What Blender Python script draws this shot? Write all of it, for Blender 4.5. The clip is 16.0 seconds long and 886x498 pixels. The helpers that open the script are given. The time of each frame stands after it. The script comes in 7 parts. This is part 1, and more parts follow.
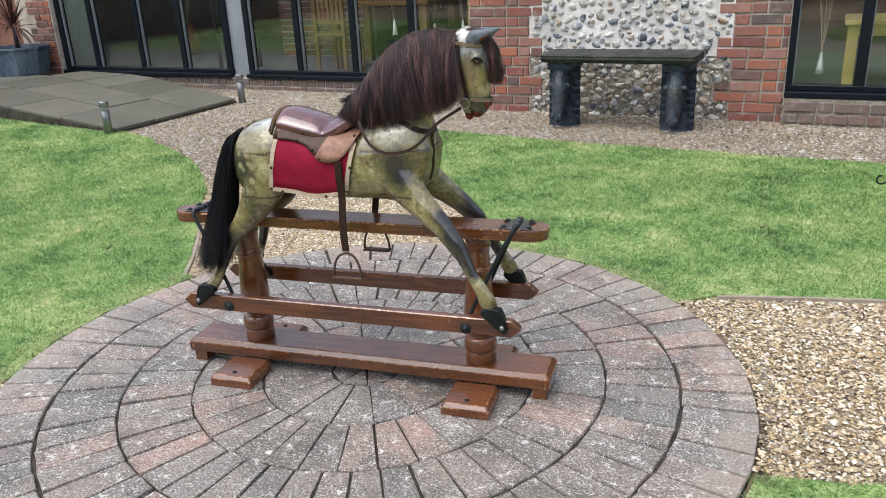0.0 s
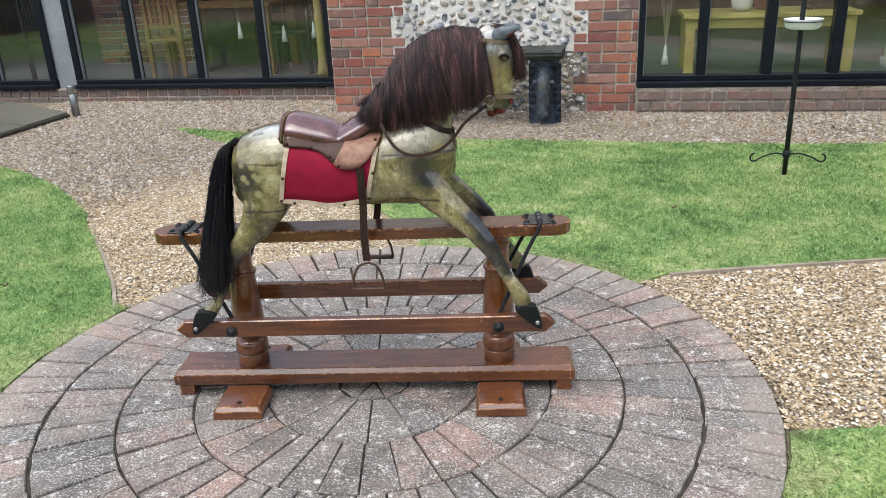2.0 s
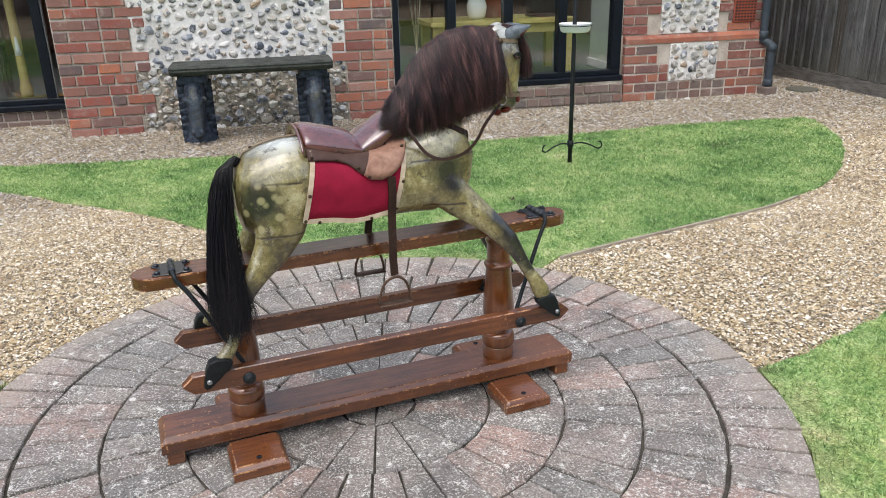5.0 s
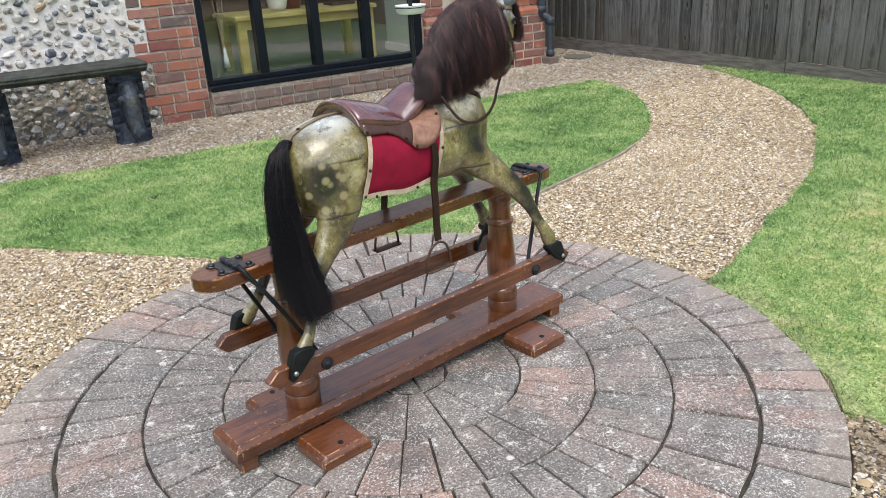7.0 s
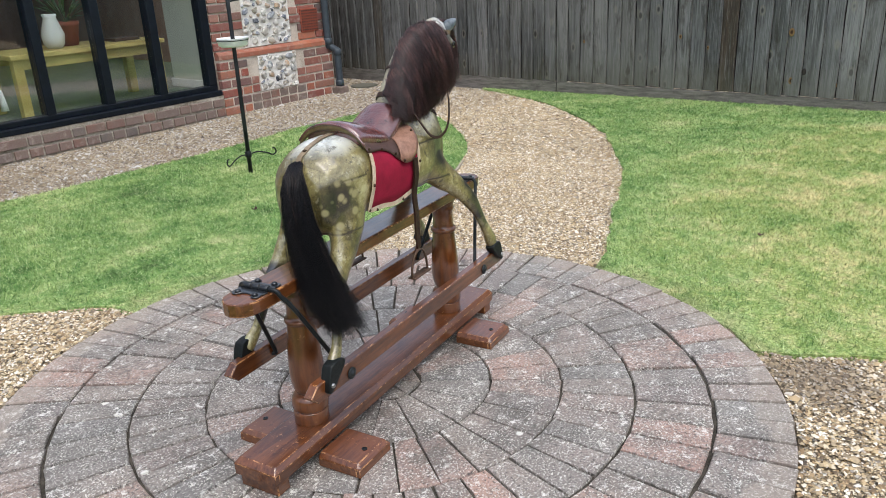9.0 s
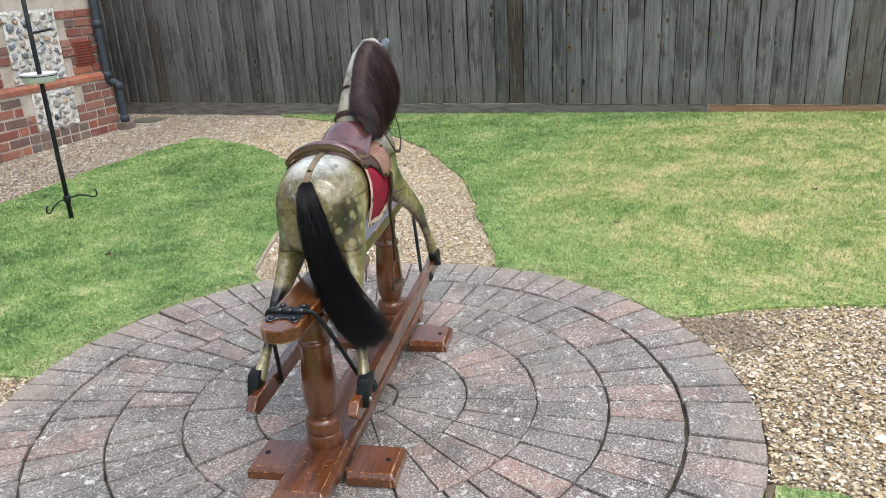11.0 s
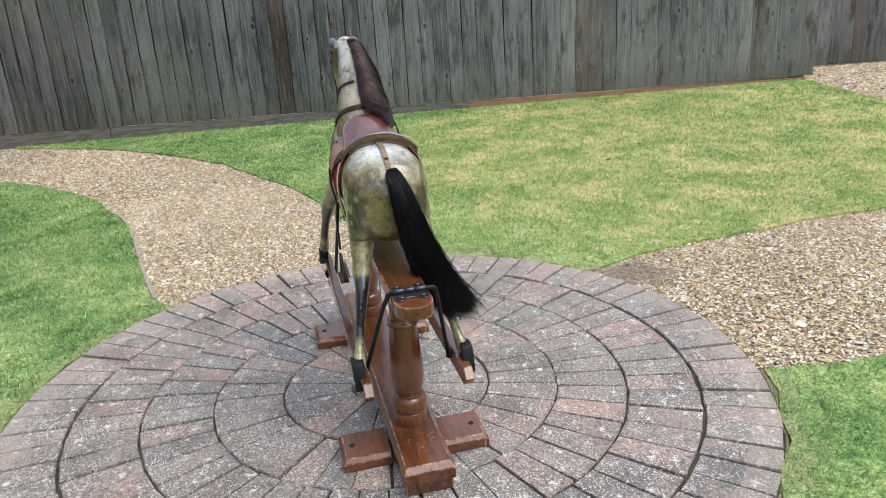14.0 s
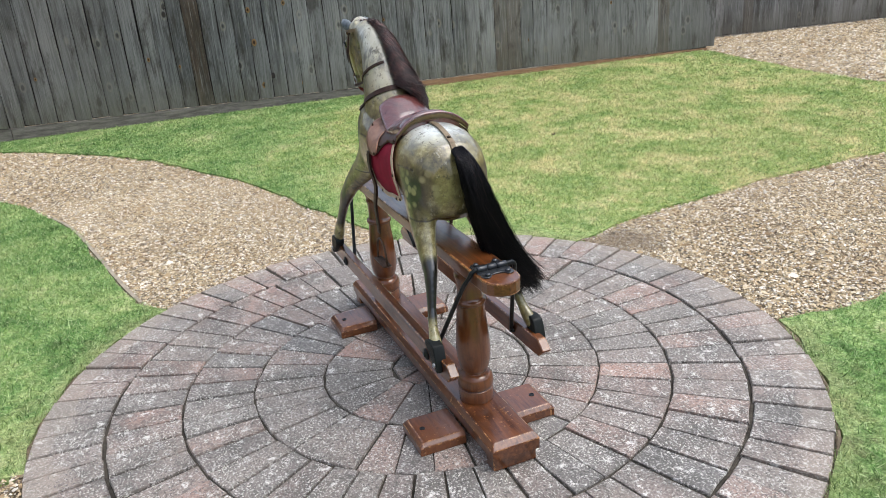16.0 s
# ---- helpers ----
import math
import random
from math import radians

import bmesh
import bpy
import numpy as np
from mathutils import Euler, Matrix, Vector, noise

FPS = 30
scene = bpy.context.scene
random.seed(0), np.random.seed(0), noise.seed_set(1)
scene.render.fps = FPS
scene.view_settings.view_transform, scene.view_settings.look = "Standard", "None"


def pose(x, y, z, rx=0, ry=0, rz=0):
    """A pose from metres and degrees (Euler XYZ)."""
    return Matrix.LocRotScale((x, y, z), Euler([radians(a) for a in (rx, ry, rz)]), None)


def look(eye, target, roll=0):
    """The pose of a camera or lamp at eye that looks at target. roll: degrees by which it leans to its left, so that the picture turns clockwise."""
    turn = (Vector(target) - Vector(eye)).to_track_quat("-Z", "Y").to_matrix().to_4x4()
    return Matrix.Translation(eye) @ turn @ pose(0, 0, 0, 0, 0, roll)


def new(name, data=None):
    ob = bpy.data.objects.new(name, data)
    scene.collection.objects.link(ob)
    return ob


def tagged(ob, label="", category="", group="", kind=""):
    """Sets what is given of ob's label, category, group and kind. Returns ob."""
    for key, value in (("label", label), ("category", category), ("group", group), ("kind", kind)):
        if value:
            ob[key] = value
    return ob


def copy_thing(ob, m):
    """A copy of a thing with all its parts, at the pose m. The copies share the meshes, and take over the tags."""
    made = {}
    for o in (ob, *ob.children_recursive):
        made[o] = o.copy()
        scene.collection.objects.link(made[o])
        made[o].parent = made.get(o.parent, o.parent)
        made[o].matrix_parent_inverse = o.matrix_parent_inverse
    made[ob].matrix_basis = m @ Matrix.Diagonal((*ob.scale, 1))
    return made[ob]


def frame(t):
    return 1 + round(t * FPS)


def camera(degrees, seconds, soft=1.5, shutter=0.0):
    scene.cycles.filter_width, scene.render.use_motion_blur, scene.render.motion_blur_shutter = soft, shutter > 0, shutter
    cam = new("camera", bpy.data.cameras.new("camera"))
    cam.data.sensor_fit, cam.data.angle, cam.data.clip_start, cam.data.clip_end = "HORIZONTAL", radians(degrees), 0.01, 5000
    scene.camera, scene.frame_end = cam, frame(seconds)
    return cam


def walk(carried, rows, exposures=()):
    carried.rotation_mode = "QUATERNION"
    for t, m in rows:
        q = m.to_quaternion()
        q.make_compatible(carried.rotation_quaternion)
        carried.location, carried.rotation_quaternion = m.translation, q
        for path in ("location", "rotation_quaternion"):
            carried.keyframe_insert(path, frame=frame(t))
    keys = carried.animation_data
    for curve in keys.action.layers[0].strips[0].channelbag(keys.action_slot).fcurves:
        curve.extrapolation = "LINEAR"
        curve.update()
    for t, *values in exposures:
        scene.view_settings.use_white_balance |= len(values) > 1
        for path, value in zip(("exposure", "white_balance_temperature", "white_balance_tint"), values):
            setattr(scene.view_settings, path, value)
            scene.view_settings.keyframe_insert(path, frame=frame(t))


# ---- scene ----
from mathutils.bvhtree import BVHTree
from mathutils.geometry import delaunay_2d_cdt

cam = camera(59.3, 16.0, soft=0.5)
METRES, EYE, TILT, LEAN, TURN = 4.583, 1.1, 0.0, 0.0, 26.9
ROWS = [
    (0.0, 0.0, 0.0, 0.0, -0.95, -20.35, 2.56),
    (0.5, -0.0294, 0.0015, -0.0004, -4.11, -20.51, 3.06),
    (1.0, -0.0558, 0.0128, -0.0008, -6.16, -20.94, 3.77),
    (1.5, -0.0784, 0.0212, 0.0025, -9.61, -20.93, 3.03),
    (2.0, -0.1117, 0.0234, 0.0023, -15.33, -20.87, 2.47),
    (2.5, -0.1484, 0.0242, 0.0055, -19.76, -20.85, 2.34),
    (3.0, -0.1737, 0.0392, 0.0014, -23.04, -20.86, 2.72),
    (3.5, -0.1945, 0.0566, 0.002, -27.55, -20.71, 2.06),
    (6.0, -0.3282, 0.1562, 0.0005, -50.71, -20.95, 2.04),
    (6.5, -0.358, 0.181, -0.0006, -56.9, -21.28, 2.6),
    (7.0, -0.3777, 0.2094, -0.0032, -59.56, -21.9, 3.08),
    (7.5, -0.3922, 0.2373, -0.0025, -63.68, -22.09, 3.02),
    (8.0, -0.4087, 0.2593, -0.0009, -68.62, -21.33, 2.66),
    (8.5, -0.4351, 0.2839, 0.0016, -74.34, -20.73, 2.76),
    (9.0, -0.4536, 0.3109, 0.0015, -78.73, -20.56, 2.61),
    (9.5, -0.4625, 0.3419, 0.0016, -82.76, -20.29, 3.01),
    (10.0, -0.4699, 0.3707, 0.0035, -88.37, -19.86, 2.79),
    (12.5, -0.4832, 0.5418, 0.0054, -109.22, -20.1, 3.49),
    (13.0, -0.48, 0.5778, 0.0064, -113.6, -19.95, 3.21),
    (13.5, -0.4651, 0.6033, 0.0044, -117.58, -19.81, 3.32),
    (14.0, -0.4487, 0.624, 0.0052, -121.72, -19.89, 3.43),
    (14.5, -0.4358, 0.6456, 0.0059, -125.06, -19.99, 3.76),
    (15.0, -0.4242, 0.6742, 0.0072, -129.24, -20.54, 4.83),
    (15.5, -0.4116, 0.6936, 0.0076, -131.37, -21.0, 4.75),
    (16.0, -0.396, 0.6976, 0.0077, -130.89, -21.61, 4.3),
]
walk(cam, [(t, pose(0, 0, EYE, TILT, LEAN, TURN) @ pose(METRES * x, METRES * y, METRES * z, 90 + pitch, roll, yaw)) for t, x, y, z, yaw, pitch, roll in ROWS])

# ---- light ----
world = bpy.data.worlds.new("world")
scene.world = world
world.use_nodes = True
wn = world.node_tree
wn.nodes.clear()
sky = wn.nodes.new("ShaderNodeTexSky")
sky.sky_type, sky.sun_disc = "NISHITA", False
sky.sun_elevation, sky.sun_rotation = radians(65), radians(209)
sky.air_density, sky.dust_density, sky.ozone_density = 1.0, 2.6, 1.0
bg = wn.nodes.new("ShaderNodeBackground")
bg.inputs["Strength"].default_value = 0.15
wo = wn.nodes.new("ShaderNodeOutputWorld")
veil = wn.nodes.new("ShaderNodeHueSaturation")   # thin bright cloud: the sky nearly white
veil.inputs["Saturation"].default_value = 0.62
wn.links.new(sky.outputs[0], veil.inputs["Color"])
wn.links.new(veil.outputs[0], bg.inputs["Color"])
wn.links.new(bg.outputs[0], wo.inputs["Surface"])
sun_data = bpy.data.lights.new("sun", "SUN")
sun_data.energy, sun_data.angle, sun_data.color = 0.75, radians(55), (1.0, 0.985, 0.965)
sun = new("sun", sun_data)
sun.matrix_world = look((-3.1, -5.6, 13.8), (0, 0, 0))
scene.view_settings.exposure = 1.02

# ---- builders ----
CX, CY = -1.121, 1.683          # middle of the paved circle
WALL, GLASS_R, GLASS_L, FENCE = 6.14, 6.17, 6.78, 3.77
RINGS = (0.0, 0.10, 0.295, 0.49, 0.683, 0.877, 1.064)


def ground_z(x, y):
    r = np.hypot(np.asarray(x) - CX, np.asarray(y) - CY)
    fall = np.clip(0.06 + 0.0125 * np.asarray(y), 0.035, 0.12) - 0.02
    return -0.02 - fall * np.clip((r - 1.1) / 1.9, 0, 1)


def mesh_ob(name, bm, materials, smooth=False):
    me = bpy.data.meshes.new(name)
    bm.to_mesh(me)
    bm.free()
    for m in materials if isinstance(materials, (list, tuple)) else [materials]:
        me.materials.append(m)
    if smooth:
        me.polygons.foreach_set("use_smooth", [True] * len(me.polygons))
    return new(name, me)


def part(name, bm, material, parent=None, label="", smooth=False):
    ob = mesh_ob(name, bm, material, smooth)
    if parent is not None:
        ob.parent = parent
    return tagged(ob, label)


def share(name, data, parent, m):
    """A piece that shares its mesh."""
    ob = new(name, data)
    ob.parent = parent
    ob.matrix_basis = m
    return ob


def empty(name, m, label, category, group="", kind=""):
    ob = new(name)
    ob.empty_display_size = 0.1
    ob.matrix_world = m
    return tagged(ob, label, category, group, kind)


def np_mesh(name, verts, faces, material, smooth=False):
    """A mesh from arrays; all faces have the same number of corners."""
    me = bpy.data.meshes.new(name)
    k = faces.shape[1]
    me.vertices.add(len(verts))
    me.vertices.foreach_set("co", np.ascontiguousarray(verts, dtype=np.float32).ravel())
    me.loops.add(faces.size)
    me.loops.foreach_set("vertex_index", np.ascontiguousarray(faces, dtype=np.int32).ravel())
    me.polygons.add(len(faces))
    me.polygons.foreach_set("loop_start", np.arange(0, faces.size, k, dtype=np.int32))
    me.polygons.foreach_set("loop_total", np.full(len(faces), k, dtype=np.int32))
    if smooth:
        me.polygons.foreach_set("use_smooth", np.ones(len(faces), dtype=bool))
    me.update(calc_edges=True)
    me.validate()
    me.materials.append(material)
    return new(name, me)


def box(bm, x0, x1, y0, y1, z0, z1, bevel=0.0, segments=1, edge_slot=None):
    """An axis-aligned block with bevelled edges, added to bm."""
    tmp = bmesh.new()
    bmesh.ops.create_cube(tmp, size=1.0)
    for v in tmp.verts:
        v.co = Vector(((x0 + x1) / 2 + v.co.x * (x1 - x0), (y0 + y1) / 2 + v.co.y * (y1 - y0), (z0 + z1) / 2 + v.co.z * (z1 - z0)))
    if bevel:
        r = bmesh.ops.bevel(tmp, geom=list(tmp.edges), offset=bevel, segments=segments, profile=0.6, affect="EDGES", clamp_overlap=True)
        if edge_slot is not None:
            for f in r["faces"]:
                f.material_index = edge_slot
    merge(bm, tmp)
    return bm


def merge(bm, tmp, m=None):
    if m is not None:
        tmp.transform(m)
    me = bpy.data.meshes.new("tmp")
    tmp.to_mesh(me)
    tmp.free()
    bm.from_mesh(me)
    bpy.data.meshes.remove(me)


def prism(bm, outline, z0, z1, bevel=0.0, segments=1, edge_slot=None):
    """A flat outline (x, y) drawn up from z0 to z1."""
    tmp = bmesh.new()
    f = tmp.faces.new([tmp.verts.new((x, y, z0)) for x, y in outline])
    r = bmesh.ops.extrude_face_region(tmp, geom=[f])
    for v in r["geom"]:
        if isinstance(v, bmesh.types.BMVert):
            v.co.z = z1
    bmesh.ops.recalc_face_normals(tmp, faces=tmp.faces)
    if bevel:
        sharp = [e for e in tmp.edges if len(e.link_faces) == 2 and e.calc_face_angle(0) > 0.6]
        r = bmesh.ops.bevel(tmp, geom=sharp, offset=bevel, segments=segments, profile=0.6, affect="EDGES", clamp_overlap=True)
        if edge_slot is not None:
            for g in r["faces"]:
                g.material_index = edge_slot
    merge(bm, tmp)
    return bm


def loft(bm, rings, caps=True):
    rows = [[bm.verts.new(p) for p in ring] for ring in rings]
    n = len(rows[0])
    for a, b in zip(rows, rows[1:]):
        for i in range(n):
            bm.faces.new((a[i], a[(i + 1) % n], b[(i + 1) % n], b[i]))
    if caps:
        bm.faces.new(rows[0][::-1])
        bm.faces.new(rows[-1])
    return bm


def lathe(bm, profile, n=24, at=(0, 0, 0)):
    return loft(bm, [[(at[0] + r * math.cos(2 * math.pi * i / n), at[1] + r * math.sin(2 * math.pi * i / n), at[2] + z) for i in range(n)] for r, z in profile])


def smooth_line(pts, steps=6, closed=False):
    """Catmull-Rom through the points."""
    p = [np.array(q, float) for q in pts]
    n, out = len(p), []
    for i in range(n if closed else n - 1):
        if closed:
            a, b, c, d = p[i - 1], p[i], p[(i + 1) % n], p[(i + 2) % n]
        else:
            a, b, c, d = p[max(i - 1, 0)], p[i], p[i + 1], p[min(i + 2, n - 1)]
        for k in range(steps):
            t = k / steps
            out.append(0.5 * (2 * b + (c - a) * t + (2 * a - 5 * b + 4 * c - d) * t * t + (3 * b - a - 3 * c + d) * t ** 3))
    if not closed:
        out.append(p[-1])
    return out


def tube(bm, pts, radius, n=8, flat=1.0, up=(0, 0, 1), closed=False):
    """A round or flat (flat < 1: thin along up) bar along pts; radius: one number or one a point."""
    pts = [Vector(p) for p in pts]
    radii = radius if isinstance(radius, (list, tuple, np.ndarray)) else [radius] * len(pts)
    rings = []
    for i, p in enumerate(pts):
        if closed:
            d = pts[(i + 1) % len(pts)] - pts[i - 1]
        else:
            d = pts[min(i + 1, len(pts) - 1)] - pts[max(i - 1, 0)]
        d.normalize()
        side = d.cross(Vector(up))
        if side.length < 1e-3:
            side = d.cross(Vector((1, 0, 0)))
        side.normalize()
        top = side.cross(d)
        rings.append([p + radii[i] * (math.cos(2 * math.pi * k / n) * side + flat * math.sin(2 * math.pi * k / n) * top) for k in range(n)])
    if closed:
        rows = [[bm.verts.new(q) for q in ring] for ring in rings]
        for a, b in zip(rows, rows[1:] + rows[:1]):
            for i in range(n):
                bm.faces.new((a[i], a[(i + 1) % n], b[(i + 1) % n], b[i]))
        return bm
    return loft(bm, rings)


def strap_mesh(bm, pts, width, thick, normal):
    """A flat strap along pts; normal(p) gives the way its face looks."""
    pts = [Vector(p) for p in pts]
    rings = []
    for i, p in enumerate(pts):
        d = (pts[min(i + 1, len(pts) - 1)] - pts[max(i - 1, 0)]).normalized()
        nn = Vector(normal(p))
        nn = (nn - nn.dot(d) * d).normalized()
        s = d.cross(nn)
        rings.append([p + s * width / 2, p + s * width / 2 + nn * thick, p - s * width / 2 + nn * thick, p - s * width / 2])
    return loft(bm, rings)


def strands(name, ctrl, radius, material, segments=8, wobble=0.0, seed=1):
    """Hairs: ctrl (n, 4, 3) Bezier points; a three-sided tapering tube each."""
    rng = np.random.default_rng(seed)
    n = len(ctrl)
    t = np.linspace(0, 1, segments + 1)
    w = np.stack([(1 - t) ** 3, 3 * t * (1 - t) ** 2, 3 * t * t * (1 - t), t ** 3], 1)
    p = np.einsum("sk,nkd->nsd", w, ctrl)
    if wobble:
        ph, fr = rng.uniform(0, 6.28, (n, 1, 3)), rng.uniform(4, 9, (n, 1, 3))
        p = p + wobble * np.sin(fr * t[None, :, None] + ph) * t[None, :, None]
    d = np.gradient(p, axis=1)
    d /= np.linalg.norm(d, axis=2, keepdims=True) + 1e-9
    side = np.cross(d, np.array([0.3, 0.9, 0.25]))
    side /= np.linalg.norm(side, axis=2, keepdims=True) + 1e-9
    top = np.cross(side, d)
    rad = (np.asarray(radius).reshape(-1, 1) * np.ones((n, 1)) * (1.0 - 0.75 * t[None, :] ** 2))[:, :, None]
    verts = np.stack([p + rad * (math.cos(a) * side + math.sin(a) * top) for a in (0, 2.0944, 4.1888)], 2)
    base = np.arange(n * (segments + 1) * 3).reshape(n, segments + 1, 3)
    quads = [np.stack([base[:, :-1, k], base[:, :-1, (k + 1) % 3], base[:, 1:, (k + 1) % 3], base[:, 1:, k]], -1).reshape(-1, 4) for k in range(3)]
    return np_mesh(name, verts.reshape(-1, 3), np.concatenate(quads), material, True)


# ---- materials ----
class Nodes:
    """A small helper round one node material."""

    def __init__(self, name):
        self.m = bpy.data.materials.new(name)
        self.m.use_nodes = True
        self.t = self.m.node_tree
        self.p = self.t.nodes["Principled BSDF"]
        self.out = self.t.nodes["Material Output"]

    def add(self, kind, **values):
        n = self.t.nodes.new("ShaderNode" + kind)
        for k, v in values.items():
            n.inputs[k.replace("_", " ")].default_value = v
        return n

    def link(self, a, b):
        self.t.links.new(a, b)

    def place(self, local=False, scale=(1, 1, 1), turn=(0, 0, 0)):
        src = self.add("TexCoord").outputs["Object"] if local else self.add("NewGeometry").outputs["Position"]
        mp = self.add("Mapping")
        mp.inputs["Scale"].default_value = scale
        mp.inputs["Rotation"].default_value = turn
        self.link(src, mp.inputs["Vector"])
        return mp.outputs["Vector"]

    def noise(self, vec, scale, detail=4.0, rough=0.55, distortion=0.0):
        n = self.add("TexNoise", Scale=scale, Detail=detail, Roughness=rough, Distortion=distortion)
        self.link(vec, n.inputs["Vector"])
        return n.outputs["Fac"]

    def voronoi(self, vec, scale, feature="F1", output="Distance"):
        n = self.t.nodes.new("ShaderNodeTexVoronoi")
        n.feature = feature
        n.inputs["Scale"].default_value = scale
        self.link(vec, n.inputs["Vector"])
        return n.outputs[output]

    def ramp(self, fac, stops):
        n = self.add("ValToRGB")
        el = n.color_ramp.elements
        while len(el) < len(stops):
            el.new(0.5)
        for e, (pos, col) in zip(el, stops):
            e.position = pos
            e.color = (*col, 1) if isinstance(col, tuple) else (col, col, col, 1)
        self.link(fac, n.inputs["Fac"])
        return n.outputs["Color"]

    def mix(self, fac, a, b, mode="MIX"):
        n = self.t.nodes.new("ShaderNodeMix")
        n.data_type, n.blend_type, n.clamp_factor = "RGBA", mode, True
        for k, v in ((0, fac), (6, a), (7, b)):
            sock = n.inputs[k]
            if isinstance(v, (int, float)):
                sock.default_value = v if k == 0 else (v, v, v, 1)
            elif isinstance(v, tuple):
                sock.default_value = (*v, 1)
            else:
                self.link(v, sock)
        return n.outputs[2]

    def maths(self, op, a, b=0.0):
        n = self.t.nodes.new("ShaderNodeMath")
        n.operation = op
        for sock, v in ((n.inputs[0], a), (n.inputs[1], b)):
            if isinstance(v, (int, float)):
                sock.default_value = v
            else:
                self.link(v, sock)
        return n.outputs[0]

    def bump(self, height, strength=0.4, distance=0.005, after=None):
        n = self.add("Bump", Strength=strength, Distance=distance)
        self.link(height, n.inputs["Height"])
        if after is not None:
            self.link(after, n.inputs["Normal"])
        return n.outputs["Normal"]

    def random(self):
        return self.add("ObjectInfo").outputs["Random"]

    def island(self):
        return self.add("NewGeometry").outputs["Random Per Island"]

    def done(self, color, rough=0.7, normal=None, metal=0.0, coat=0.0, spec=0.25):
        for key, v in (("Base Color", color), ("Roughness", rough), ("Metallic", metal), ("Coat Weight", coat), ("Specular IOR Level", spec)):
            if isinstance(v, tuple):
                self.p.inputs[key].default_value = (*v, 1)
            elif isinstance(v, (int, float)):
                self.p.inputs[key].default_value = v
            else:
                self.link(v, self.p.inputs[key])
        if normal is not None:
            self.link(normal, self.p.inputs["Normal"])
        return self.m


def simple(name, a, b, scale=20, rough=0.6, bump=0.2, depth=0.003, metal=0.0, local=False, stretch=(1, 1, 1), coat=0.0):
    """Two tones of one colour over a noise at two scales, with a fine relief."""
    n = Nodes(name)
    v = n.place(local, stretch)
    big, small = n.noise(v, scale * 0.25, 3), n.noise(v, scale * 2.5, 5, 0.65)
    f = n.maths("ADD", n.maths("MULTIPLY", big, 0.55), n.maths("MULTIPLY", small, 0.45))
    col = n.ramp(f, [(0.36, a), (0.64, b)])
    r = n.maths("ADD", n.maths("MULTIPLY", small, 0.2), rough - 0.1)
    return n.done(col, r, n.bump(small, bump, depth), metal, coat)


def wood_varnish(name, dark, light, rough, worn=False, stretch=(1.2, 14, 14)):
    """Old brushed varnish: streaky brown under a glossy, finely crackled coat; chips show orange wood."""
    n = Nodes(name)
    v = n.place(True, stretch)
    grain = n.noise(v, 6, 6, 0.6, 0.6)
    v2 = n.place(True)
    blot = n.noise(v2, 9, 4)
    col = n.ramp(grain, [(0.3, dark), (0.7, light)])
    col = n.mix(n.ramp(blot, [(0.42, 0.0), (0.8, 0.6)]), col, tuple(c * 0.5 for c in dark))
    col = n.mix(n.ramp(n.noise(v2, 3.5, 3), [(0.5, 0.0), (0.7, 0.5)]), col, tuple(c * 1.35 for c in light))
    chips = n.ramp(n.noise(v2, 75, 5, 0.75), [(0.6, 0.0), (0.65, 1.0)])
    if worn:
        chips = n.ramp(n.noise(v2, 46, 7, 0.82), [(0.5, 0.0), (0.57, 0.9)])
    else:
        chips = n.mix(1.0, chips, n.ramp(n.noise(v2, 6, 3), [(0.5, 0.0), (0.66, 0.7)]), "MULTIPLY")
    col = n.mix(chips, col, (0.46, 0.22, 0.085))
    scuff = n.ramp(n.noise(v2, 30, 6, 0.75), [(0.56, 0.0), (0.66, 0.4)])
    col = n.mix(scuff, col, tuple(c * 0.4 for c in dark))
    r = n.maths("ADD", n.maths("MULTIPLY", blot, 0.3), rough)
    crackle = n.noise(n.place(True, (0.35 * stretch[0] / 1.2, 1, 1) if stretch[0] < 5 else (1, 1, 0.4)), 85, 5, 0.7, 0.5)
    nrm = n.bump(crackle, 0.42, 0.0013, n.bump(grain, 0.15, 0.001))
    n.link(nrm, n.p.inputs["Coat Normal"])
    n.p.inputs["Coat Roughness"].default_value = 0.1
    n.p.inputs["Coat IOR"].default_value = 1.6
    return n.done(col, r, nrm, coat=1.0, spec=0.2)


